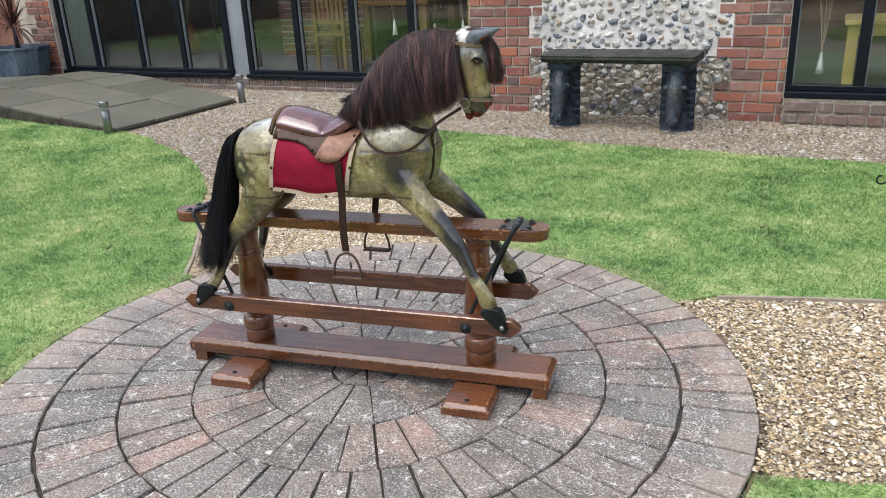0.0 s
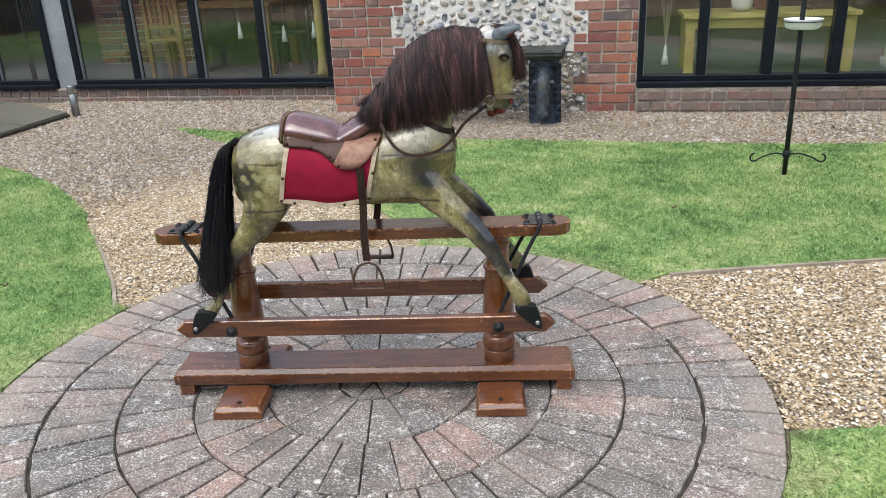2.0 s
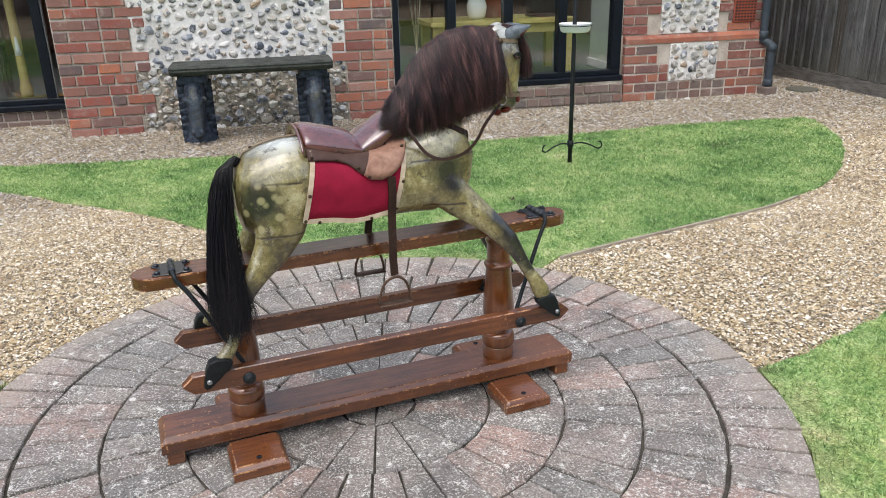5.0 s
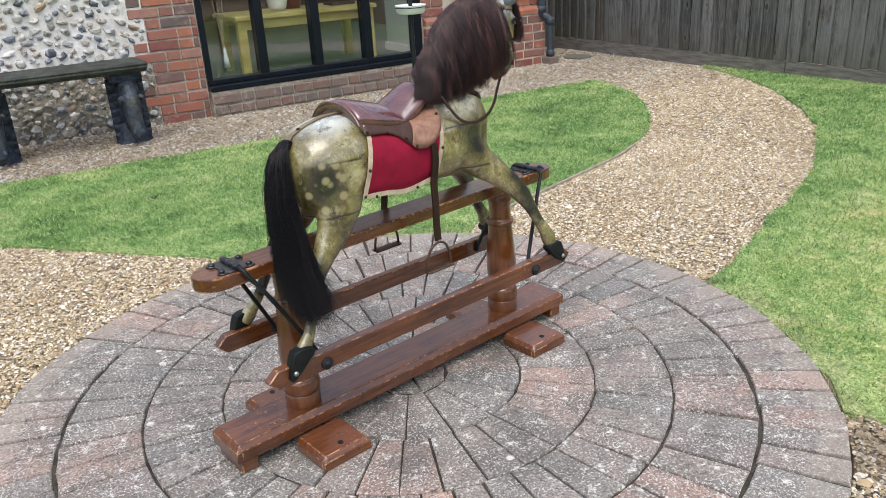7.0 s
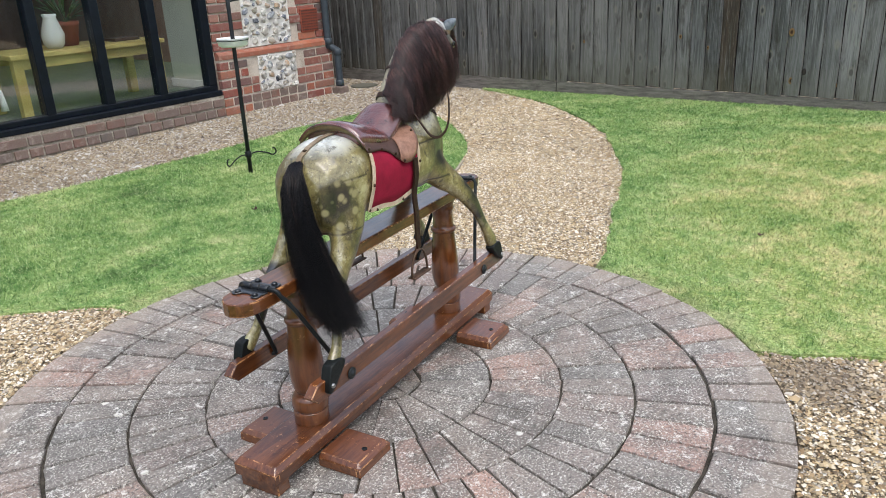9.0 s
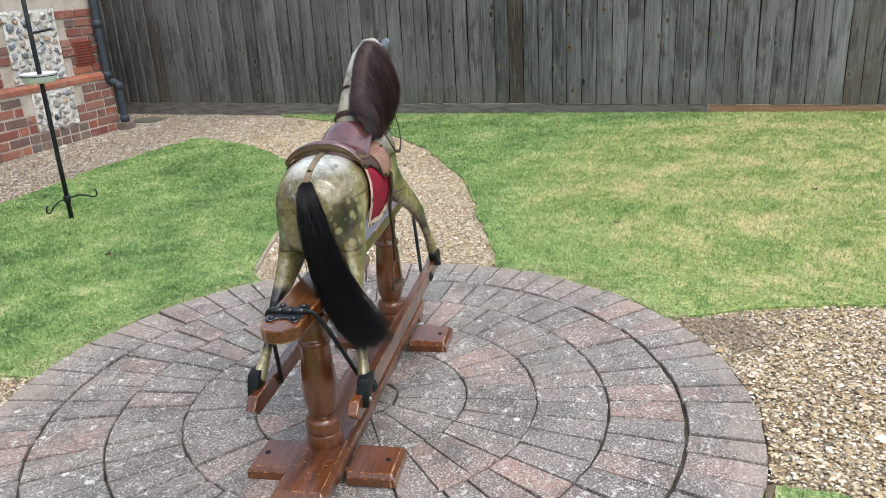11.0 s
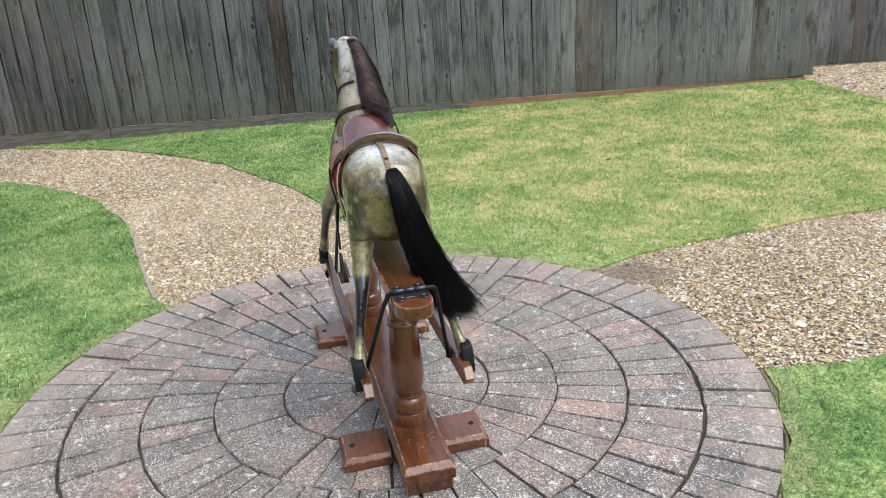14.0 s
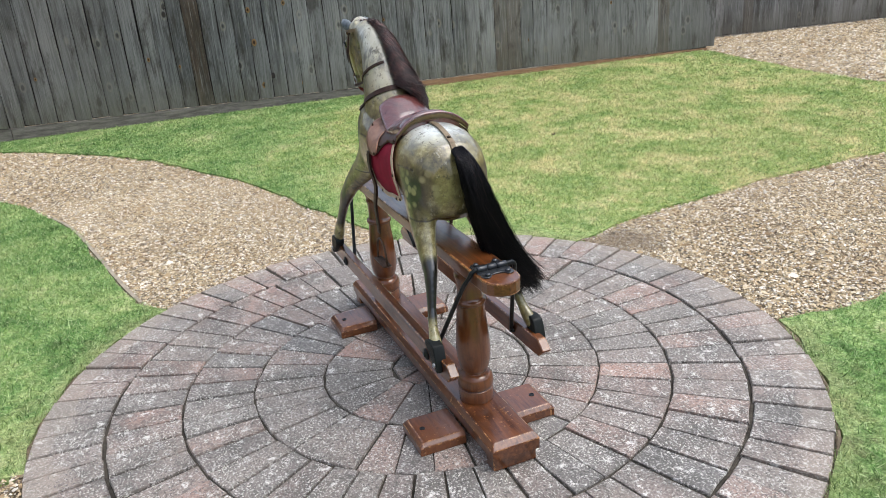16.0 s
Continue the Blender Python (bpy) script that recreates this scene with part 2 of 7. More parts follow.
def grey_paint(name):
    """Old dapple-grey horse paint: cream to olive, dark knees, quarters and dapples, fine cracks."""
    n = Nodes(name)
    v = n.place(True)
    big, fine = n.noise(v, 9, 5, 0.6), n.noise(v, 70, 7, 0.75)
    col = n.ramp(n.maths("ADD", n.maths("MULTIPLY", big, 0.6), n.maths("MULTIPLY", fine, 0.4)), [(0.38, (0.052, 0.041, 0.014)), (0.46, (0.155, 0.126, 0.044)), (0.54, (0.26, 0.22, 0.085)), (0.63, (0.46, 0.42, 0.23))])
    sep = n.add("SeparateXYZ")
    n.link(v, sep.inputs[0])
    up = sep.outputs["Z"]

    def blob(x, y, z, r, soft):
        mp = n.add("Mapping")
        mp.inputs["Location"].default_value = (-x, -y, -z)
        n.link(v, mp.inputs["Vector"])
        g = n.t.nodes.new("ShaderNodeVectorMath")
        g.operation = "LENGTH"
        n.link(mp.outputs[0], g.inputs[0])
        d = n.maths("ADD", g.outputs["Value"], n.maths("MULTIPLY", n.maths("SUBTRACT", big, 0.5), soft * 1.2))
        return n.ramp(n.maths("DIVIDE", d, r + soft), [(r / (r + soft) * 0.8, 1.0), (1.0, 0.0)])

    # pale worn rump and shoulders; the rump's blob also paints in the sky's reflection
    for x, y, z, r, s, c, k in ((-0.2, 0.0, 0.77, 0.065, 0.045, (0.68, 0.72, 0.7), 0.95), (0.16, -0.09, 0.715, 0.03, 0.04, (0.5, 0.5, 0.42), 0.3), (0.2, 0.03, 0.9, 0.05, 0.05, (0.56, 0.55, 0.46), 0.75), (0.09, 0.03, 0.84, 0.045, 0.05, (0.55, 0.52, 0.4), 0.7), (0.385, -0.01, 0.89, 0.02, 0.025, (0.4, 0.45, 0.48), 0.7), (0.315, -0.03, 0.925, 0.03, 0.025, (0.5, 0.52, 0.5), 0.8), (0.34, -0.05, 0.835, 0.025, 0.03, (0.42, 0.31, 0.11), 0.6), (0.34, 0.032, 0.835, 0.025, 0.03, (0.42, 0.31, 0.11), 0.6)):
        col = n.mix(n.mix(1.0, blob(x, y, z, r, s), k, "MULTIPLY"), col, c)
    dap = n.ramp(n.voronoi(v, 38), [(0.27, 1.0), (0.44, 0.0)])
    # cracks and nicks
    crack = n.ramp(n.voronoi(n.place(True, (1, 1, 1.6)), 13, "DISTANCE_TO_EDGE"), [(0.0, 1.0), (0.012, 0.0)])
    crack = n.mix(1.0, crack, n.ramp(n.noise(v, 7, 2), [(0.5, 0.0), (0.6, 0.7)]), "MULTIPLY")
    def seam(axis, at, width, other, lo, hi):
        w = n.maths("ADD", sep.outputs[axis], n.maths("MULTIPLY", n.maths("SUBTRACT", big, 0.5), 0.018))
        line = n.ramp(n.maths("ABSOLUTE", n.maths("SUBTRACT", w, at)), [(width * 0.4, 1.0), (width, 0.0)])
        o = sep.outputs[other]
        span = n.maths("MULTIPLY", n.maths("GREATER_THAN", o, lo), n.maths("LESS_THAN", o, hi))
        return n.mix(1.0, line, span, "MULTIPLY")

    for q in (("Z", 0.655, 0.001, "X", -0.26, -0.18), ("Z", 0.668, 0.001, "X", 0.07, 0.24), ("Z", 0.538, 0.0011, "X", -0.3, -0.17), ("Z", 0.556, 0.001, "X", 0.11, 0.2), ("X", 0.02, 0.001, "Z", 0.8, 0.9)):
        crack = n.mix(1.0, crack, seam(*q), "ADD")
    grime = n.ramp(n.noise(n.place(True, (1.3, 1.3, 0.8)), 16, 6, 0.7), [(0.5, 0.0), (0.66, 0.62)])
    col = n.mix(grime, col, (0.075, 0.068, 0.04))
    flake = n.ramp(n.noise(n.place(True, (1, 1, 0.7)), 42, 7, 0.8), [(0.59, 0.0), (0.63, 0.5)])
    col = n.mix(flake, col, (0.5, 0.47, 0.32))
    tone_mask = n.ramp(n.noise(n.place(True, (0.8, 1, 1)), 40, 9, 0.85), [(0.4, 0.8), (0.445, 0.0)])
    col = n.mix(tone_mask, col, (0.05, 0.041, 0.022))
    nick = n.ramp(n.noise(n.place(True, (1, 1, 0.45)), 95, 3, 0.6), [(0.67, 0.0), (0.71, 0.8)])
    col = n.mix(crack, col, (0.03, 0.02, 0.012))
    col = n.mix(nick, col, (0.07, 0.055, 0.03))
    # grey streaks rubbed down the neck
    worn = n.ramp(n.noise(n.place(True, (1, 1, 0.3)), 24, 5, 0.7), [(0.47, 0.0), (0.58, 0.8)])
    worn = n.mix(1.0, worn, n.ramp(up, [(0.78, 0.0), (0.83, 1.0), (0.91, 1.0), (0.94, 0.0)]), "MULTIPLY")
    col = n.mix(worn, col, (0.11, 0.105, 0.085))
    # dark shading painted on shoulder, quarters, knees and eyes
    dark = (0.007, 0.008, 0.009)
    spots = ((0.158, -0.105, 0.638, 0.03, 0.03), (0.17, -0.1, 0.6, 0.012, 0.026), (0.205, 0.085, 0.66, 0.034, 0.035), (-0.27, -0.105, 0.615, 0.03, 0.04), (-0.27, 0.095, 0.6, 0.036, 0.045),
             (0.318, -0.12, 0.468, 0.034, 0.018), (0.342, -0.125, 0.42, 0.034, 0.02), (0.362, -0.13, 0.385, 0.02, 0.016), (0.285, -0.12, 0.515, 0.02, 0.02), (0.318, 0.1, 0.468, 0.045, 0.018), (0.342, 0.105, 0.42, 0.045, 0.02), (0.362, 0.112, 0.375, 0.034, 0.016), (0.285, 0.1, 0.515, 0.02, 0.02),
             (-0.325, -0.095, 0.42, 0.026, 0.022), (-0.345, -0.105, 0.365, 0.03, 0.02), (-0.33, 0.065, 0.425, 0.034, 0.016), (-0.348, 0.07, 0.385, 0.034, 0.014), (-0.328, 0.085, 0.425, 0.036, 0.016), (-0.345, 0.095, 0.385, 0.036, 0.014), (-0.355, 0.1, 0.35, 0.026, 0.012),
             (0.36, -0.048, 0.877, 0.005, 0.009), (0.36, 0.03, 0.877, 0.005, 0.009), (0.362, -0.009, 0.772, 0.03, 0.01))
    for s in spots:
        col = n.mix(n.mix(1.0, n.mix(1.0, blob(*s), 0.94, "MULTIPLY"), n.ramp(fine, [(0.6, 1.0), (0.7, 0.6)]), "MULTIPLY"), col, dark)
    # dapples within the dark quarters
    for y in (-0.1, 0.09):
        col = n.mix(n.mix(1.0, n.mix(1.0, dap, blob(-0.26, y, 0.6, 0.055, 0.035), "MULTIPLY"), 0.9, "MULTIPLY"), col, (0.31, 0.275, 0.14))
    bump = n.bump(fine, 0.18, 0.002, n.bump(crack, 0.5, -0.002))
    n.p.inputs["Coat IOR"].default_value = 1.75
    n.p.inputs["Coat Roughness"].default_value = 0.16
    return n.done(col, n.maths("ADD", n.maths("MULTIPLY", fine, 0.25), 0.24), bump, coat=0.8, spec=0.35)


def brick_mat(name, tones, dirt, speck=0.0, rough=0.85):
    n = Nodes(name)
    v = n.place()
    big, fine = n.noise(v, 14, 4), n.noise(v, 120, 5, 0.7)
    col = n.ramp(n.random(), [(i / (len(tones) - 1), t) for i, t in enumerate(tones)])
    col = n.mix(n.ramp(big, [(0.4, 0.0), (0.72, 0.7)]), col, dirt)
    col = n.mix(n.ramp(fine, [(0.3, 0.45), (0.6, 0.0)]), col, tuple(0.4 * c for c in dirt))
    if not speck:
        smear = n.ramp(n.noise(v, 9, 6, 0.75), [(0.55, 0.0), (0.7, 0.6)])
        col = n.mix(smear, col, (0.42, 0.36, 0.31))
    if speck:
        clean = n.ramp(n.noise(v, 7, 3), [(0.35, 0.45), (0.6, 1.0)])
        stain = n.ramp(n.noise(v, 5, 6, 0.7), [(0.46, 0.0), (0.62, 0.75)])
        col = n.mix(stain, col, (0.085, 0.08, 0.07))
        s3 = n.ramp(n.noise(v, 140, 4, 0.7), [(0.38, 0.85), (0.48, 0.0)])
        col = n.mix(s3, col, (0.05, 0.045, 0.04))
        s1 = n.ramp(n.noise(v, 180, 4, 0.7), [(0.54, 0.0), (0.6, speck)])
        col = n.mix(n.mix(1.0, s1, clean, "MULTIPLY"), col, (0.7, 0.68, 0.62))
        blot = n.ramp(n.noise(v, 48, 4, 0.55), [(0.57, 0.0), (0.64, 0.6)])
        blot = n.mix(1.0, blot, n.ramp(n.noise(v, 4, 2), [(0.4, 0.0), (0.6, 1.0)]), "MULTIPLY")
        col = n.mix(blot, col, (0.075, 0.07, 0.062))
        s2 = n.ramp(n.noise(v, 27, 7, 0.84), [(0.56, 0.0), (0.615, 0.9)])
        col = n.mix(s2, col, (0.7, 0.685, 0.64))
        lichen = n.ramp(n.voronoi(v, 11), [(0.08, 0.9), (0.12, 0.0)])
        lichen = n.mix(1.0, lichen, n.ramp(n.noise(v, 6, 2), [(0.56, 0.0), (0.61, 1.0)]), "MULTIPLY")
        col = n.mix(lichen, col, (0.68, 0.67, 0.62))
        # pale sand washed over the outer ends
        mp = n.add("Mapping")
        mp.inputs["Location"].default_value = (1.121, -1.683, 0)
        n.link(v, mp.inputs["Vector"])
        g = n.t.nodes.new("ShaderNodeVectorMath")
        g.operation = "LENGTH"
        n.link(mp.outputs[0], g.inputs[0])
        rim = n.maths("ADD", g.outputs["Value"], n.maths("MULTIPLY", n.maths("SUBTRACT", n.noise(v, 8, 4, 0.6), 0.5), 0.16))
        col = n.mix(n.ramp(rim, [(0.985, 0.0), (1.06, 0.34)]), col, (0.4, 0.335, 0.27))
        return n.done(col, 0.55, spec=0.6, normal=n.bump(n.noise(v, 150, 4, 0.65), 0.8, 0.004, n.bump(n.noise(v, 22, 4), 0.4, 0.006)))
    return n.done(col, rough, n.bump(fine, 0.6, 0.003))


def gravel_mat(name, island):
    n = Nodes(name)
    v = n.place()
    stone = n.island() if island else n.voronoi(v, 95, "F1", "Color")
    col = n.ramp(stone, [(0.0, (0.1, 0.08, 0.062)), (0.12, (0.33, 0.23, 0.13)), (0.3, (0.6, 0.47, 0.28)), (0.44, (0.24, 0.205, 0.155)), (0.6, (0.58, 0.46, 0.28)), (0.76, (0.72, 0.63, 0.47)), (0.9, (0.92, 0.88, 0.78)), (1.0, (0.17, 0.14, 0.115))])
    if not island:
        edge = n.ramp(n.voronoi(v, 95, "DISTANCE_TO_EDGE"), [(0.0, 1.0), (0.16, 0.0)])
        col = n.mix(edge, col, (0.07, 0.053, 0.038))
    # greyer, rosier stones along the house
    sep = n.add("SeparateXYZ")
    n.link(v, sep.inputs[0])
    west = n.maths("MAXIMUM", n.maths("MULTIPLY", n.maths("ADD", sep.outputs["X"], 1.9), -0.8), 0.0)
    near_house = n.maths("MULTIPLY", n.maths("SUBTRACT", n.maths("ADD", n.maths("ADD", sep.outputs["Y"], west), n.noise(v, 1.3, 3)), 4.6), 0.9)
    nh = n.add("Clamp")
    n.link(near_house, nh.inputs[0])
    col = n.mix(n.maths("MULTIPLY", nh.outputs[0], 0.75), col, n.mix(1.0, col, (0.6, 0.64, 0.76), "MULTIPLY"))
    col = n.mix(n.ramp(n.noise(v, 2.2, 4), [(0.45, 0.0), (0.7, 0.35)]), col, n.mix(1.0, col, (0.7, 0.62, 0.55), "MULTIPLY"))
    col = n.mix(1.0, col, (0.86, 0.85, 0.83), "MULTIPLY")
    mp = n.add("Mapping")
    mp.inputs["Location"].default_value = (0.43, -0.72, 0)
    n.link(v, mp.inputs["Vector"])
    g = n.t.nodes.new("ShaderNodeVectorMath")
    g.operation = "LENGTH"
    n.link(mp.outputs[0], g.inputs[0])
    earth = n.maths("ADD", g.outputs["Value"], n.maths("MULTIPLY", n.maths("SUBTRACT", n.noise(v, 9, 5, 0.7), 0.5), 0.3))
    col = n.mix(n.ramp(earth, [(0.05, 0.7), (0.22, 0.0)]), col, (0.17, 0.135, 0.1))
    fine = n.noise(v, 260, 3)
    return n.done(col, 0.75, n.bump(n.voronoi(v, 95) if not island else fine, 0.7 if not island else 0.2, 0.006 if not island else 0.001))


def grass_mat(name, blades):
    """Mown turf: cool green, bleached straw patches towards the fence, finer mottling."""
    n = Nodes(name)
    v = n.place()
    sep = n.add("SeparateXYZ")
    n.link(v, sep.inputs[0])
    patch = n.noise(v, 2.6, 6, 0.7)
    small = n.noise(v, 15, 5, 0.75)
    def spread(x, y, scale):
        mp = n.add("Mapping")
        mp.inputs["Location"].default_value = (-x, -y, 0)
        n.link(v, mp.inputs["Vector"])
        g = n.t.nodes.new("ShaderNodeVectorMath")
        g.operation = "LENGTH"
        n.link(mp.outputs[0], g.inputs[0])
        return n.maths("ADD", g.outputs["Value"], n.maths("MULTIPLY", n.maths("SUBTRACT", n.noise(v, scale, 4, 0.6), 0.5), 6.0 / scale))

    dry = n.add("Clamp")   # scorched middle of the wide lawn
    n.link(n.maths("MULTIPLY", n.maths("SUBTRACT", 2.75, spread(1.75, -0.55, 2.5)), 0.1), dry.inputs[0])
    dry.inputs["Max"].default_value = 0.062
    tuft = n.noise(v, 34, 4, 0.7)
    tone = n.maths("ADD", n.maths("MULTIPLY", patch, 0.5), n.maths("ADD", n.maths("ADD", n.maths("MULTIPLY", small, 0.32), n.maths("MULTIPLY", tuft, 0.18)), dry.outputs[0]))
    col = n.ramp(tone, [(0.39, (0.08, 0.15, 0.04)), (0.46, (0.2, 0.385, 0.11)), (0.55, (0.45, 0.59, 0.222)), (0.63, (0.84, 0.8, 0.47))])
    col = n.mix(n.maths("MULTIPLY", dry.outputs[0], 13.0), col, n.mix(1.0, col, (1.1, 0.98, 0.88), "MULTIPLY"))
    rim = spread(CX, CY, 14)
    clump = n.noise(v, 70, 4, 0.75)
    col = n.mix(n.ramp(n.maths("MULTIPLY", rim, 0.5), [(0.53, 0.5), (0.6, 0.0)]), col, (0.4, 0.36, 0.19))
    col = n.mix(n.ramp(clump, [(0.36, 0.6), (0.5, 0.0)]), col, (0.06, 0.13, 0.032))
    col = n.mix(n.ramp(clump, [(0.54, 0.0), (0.68, 0.6)]), col, (0.64, 0.76, 0.4))
    if blades:
        i = n.island()
        col = n.mix(n.ramp(i, [(0.0, 0.9), (0.45, 0.0)]), col, (0.038, 0.09, 0.02))
        col = n.mix(n.ramp(i, [(0.72, 0.0), (0.95, 0.85)]), col, (0.66, 0.77, 0.43))
        n.done(col, 0.6, spec=0.25)
        tl, mx = n.add("BsdfTranslucent"), n.add("MixShader", Fac=0.45)
        n.link(col, tl.inputs["Color"])
        n.link(n.p.outputs[0], mx.inputs[1])
        n.link(tl.outputs[0], mx.inputs[2])
        n.link(mx.outputs[0], n.out.inputs["Surface"])
        return n.m
    col = n.mix(n.ramp(n.noise(v, 120, 4, 0.7), [(0.35, 0.6), (0.6, 0.0)]), col, (0.05, 0.07, 0.02))
    return n.done(col, 0.9, n.bump(n.noise(v, 220, 3), 0.8, 0.01))


def fence_mat(name):
    """Silvered softwood: a tone of its own a board, long grain, dark stains, a splashed foot."""
    n = Nodes(name)
    rnd = n.random()
    comb = n.add("CombineXYZ")
    n.link(n.maths("MULTIPLY", rnd, 40.0), comb.inputs["Z"])

    def shifted(scale):
        add = n.t.nodes.new("ShaderNodeVectorMath")
        add.operation = "ADD"
        n.link(n.place(False, scale), add.inputs[0])
        n.link(comb.outputs[0], add.inputs[1])
        return add.outputs[0]

    grain = n.noise(shifted((4, 4, 0.22)), 11, 5, 0.6, 0.6)
    fibre = n.noise(shifted((14, 14, 0.4)), 11, 4, 0.65, 0.4)
    wave = n.noise(shifted((2.2, 2.2, 0.5)), 4, 4, 0.6, 0.8)
    base = n.ramp(rnd, [(0.0, (0.085, 0.09, 0.09)), (0.3, (0.2, 0.206, 0.206)), (0.5, (0.105, 0.11, 0.111)), (0.72, (0.27, 0.275, 0.272)), (0.88, (0.13, 0.132, 0.13)), (0.94, (0.105, 0.084, 0.062)), (1.0, (0.085, 0.056, 0.036))])
    col = n.mix(n.ramp(grain, [(0.34, 0.65), (0.48, 0.0)]), base, (0.032, 0.034, 0.032))
    col = n.mix(n.ramp(grain, [(0.54, 0.0), (0.7, 0.65)]), col, (0.3, 0.312, 0.308))
    col = n.mix(n.ramp(wave, [(0.52, 0.0), (0.68, 0.6)]), col, (0.045, 0.043, 0.035))
    col = n.mix(n.ramp(fibre, [(0.36, 0.5), (0.5, 0.0)]), col, (0.04, 0.04, 0.038))
    col = n.mix(n.ramp(fibre, [(0.56, 0.0), (0.68, 0.36)]), col, (0.4, 0.4, 0.395))
    knots = n.voronoi(shifted((1, 1, 0.6)), 6.5)
    col = n.mix(n.ramp(knots, [(0.1, 0.0), (0.13, 0.4), (0.2, 0.0)]), col, (0.3, 0.27, 0.2))
    col = n.mix(n.ramp(knots, [(0.07, 0.9), (0.115, 0.0)]), col, (0.025, 0.02, 0.015))
    pale = n.ramp(n.noise(n.place(False, (1, 0.5, 0.8)), 1.1, 4, 0.6), [(0.38, 0.0), (0.62, 0.48)])
    col = n.mix(pale, col, (0.3, 0.296, 0.278))
    sy = n.add("SeparateXYZ")
    n.link(n.place(), sy.inputs[0])
    # boards grow darker towards the north end
    north_dark = n.ramp(n.maths("MULTIPLY", n.maths("ADD", sy.outputs["Y"], n.maths("MULTIPLY", rnd, 0.8)), 0.25), [(0.4, 0.0), (0.8, 0.42)])
    col = n.mix(north_dark, col, n.mix(1.0, col, (0.45, 0.44, 0.41), "MULTIPLY"))
    damp = n.ramp(n.noise(shifted((3, 3, 0.9)), 3.0, 5, 0.7), [(0.54, 0.0), (0.66, 0.7)])
    col = n.mix(damp, col, (0.04, 0.035, 0.027))
    sep = n.add("SeparateXYZ")
    n.link(n.place(), sep.inputs[0])
    low = n.ramp(n.maths("ADD", sep.outputs["Z"], n.maths("MULTIPLY", wave, 0.3)), [(0.1, 0.45), (0.4, 0.0)])
    col = n.mix(low, col, (0.1, 0.09, 0.055))
    return n.done(col, 0.85, n.bump(grain, 0.8, 0.006))


def knot_mat():
    n = Nodes("knot")
    v = n.place(True)
    g = n.t.nodes.new("ShaderNodeVectorMath")
    g.operation = "LENGTH"
    n.link(n.place(True, (1, 1, 0.62)), g.inputs[0])
    d = n.maths("ADD", g.outputs["Value"], n.maths("MULTIPLY", n.noise(v, 60, 2), 0.006))
    col = n.ramp(n.maths("MULTIPLY", d, 50.0), [(0.2, (0.02, 0.013, 0.009)), (0.4, (0.06, 0.032, 0.015)), (0.6, (0.22, 0.14, 0.062)), (0.8, (0.14, 0.09, 0.046)), (1.0, (0.07, 0.055, 0.04))])
    return n.done(col, 0.8)


def glass_mat():
    n = Nodes("window_glass")
    n.t.nodes.remove(n.p)
    tr, gl, mx, fr = n.add("BsdfTransparent"), n.add("BsdfGlossy", Roughness=0.0), n.add("MixShader"), n.add("LayerWeight", Blend=0.5)
    tr.inputs["Color"].default_value = (0.93, 0.96, 0.95, 1)
    n.link(n.maths("ADD", n.maths("MULTIPLY", n.maths("POWER", fr.outputs["Facing"], 4.0), 0.9), 0.085), mx.inputs[0])
    n.link(tr.outputs[0], mx.inputs[1])
    n.link(gl.outputs[0], mx.inputs[2])
    n.link(mx.outputs[0], n.out.inputs["Surface"])
    return n.m


def hair_mat(name, tones, rough=0.45, spec=0.2, locks=None):
    """A tone of its own a hair; locks: streaks of hairs that share a tone."""
    n = Nodes(name)
    fac = n.island()
    if locks:
        streak = n.ramp(n.noise(n.place(True, (1, 0.5, 0.12)), locks, 3, 0.6), [(0.32, 0.0), (0.68, 1.0)])
        fac = n.maths("ADD", n.maths("MULTIPLY", fac, 0.55), n.maths("MULTIPLY", streak, 0.45))
    return n.done(n.ramp(fac, tones), rough, spec=spec)


M_VARNISH = wood_varnish("chestnut_varnish", (0.05, 0.0138, 0.0042), (0.175, 0.056, 0.0152), 0.2)
M_TURNED = wood_varnish("turned_chestnut_varnish", (0.085, 0.025, 0.0068), (0.19, 0.061, 0.0155), 0.2, False, (9, 9, 1.5))
M_WORN = wood_varnish("worn_varnish_edge", (0.044, 0.0125, 0.0043), (0.17, 0.056, 0.0162), 0.25, True)
M_HORSE = grey_paint("dapple_paint")
M_BLACK = simple("hoof_black_paint", (0.004, 0.005, 0.005), (0.013, 0.017, 0.017), 60, 0.5, 0.3, local=True)
M_IRON = simple("black_iron", (0.008, 0.01, 0.011), (0.03, 0.034, 0.036), 60, 0.42, 0.3, metal=0.3)
M_PLATE = simple("waxed_black_iron", (0.012, 0.014, 0.017), (0.04, 0.045, 0.05), 60, 0.3, 0.3, metal=0.5, coat=0.6)
M_STEEL = simple("bright_steel", (0.3, 0.3, 0.3), (0.5, 0.5, 0.5), 60, 0.35, 0.1, metal=0.9)
M_RUST = simple("rusty_iron", (0.05, 0.03, 0.02), (0.16, 0.1, 0.07), 90, 0.5, 0.3, metal=0.5)
M_SEAT = simple("polished_brown_leather", (0.03, 0.006, 0.005), (0.17, 0.046, 0.04), 16, 0.3, 0.8, 0.008, local=True, coat=1.0)
seat_p = M_SEAT.node_tree.nodes["Principled BSDF"]
seat_p.inputs["Coat IOR"].default_value = 1.95
seat_p.inputs["Coat Roughness"].default_value = 0.09
seat_p.inputs["Sheen Weight"].default_value = 0.05
seat_p.inputs["Sheen Tint"].default_value = (1.0, 0.82, 0.86, 1)
M_SKIRT = simple("dark_brown_leather", (0.035, 0.017, 0.012), (0.09, 0.05, 0.038), 25, 0.45, 0.3, 0.002, local=True)
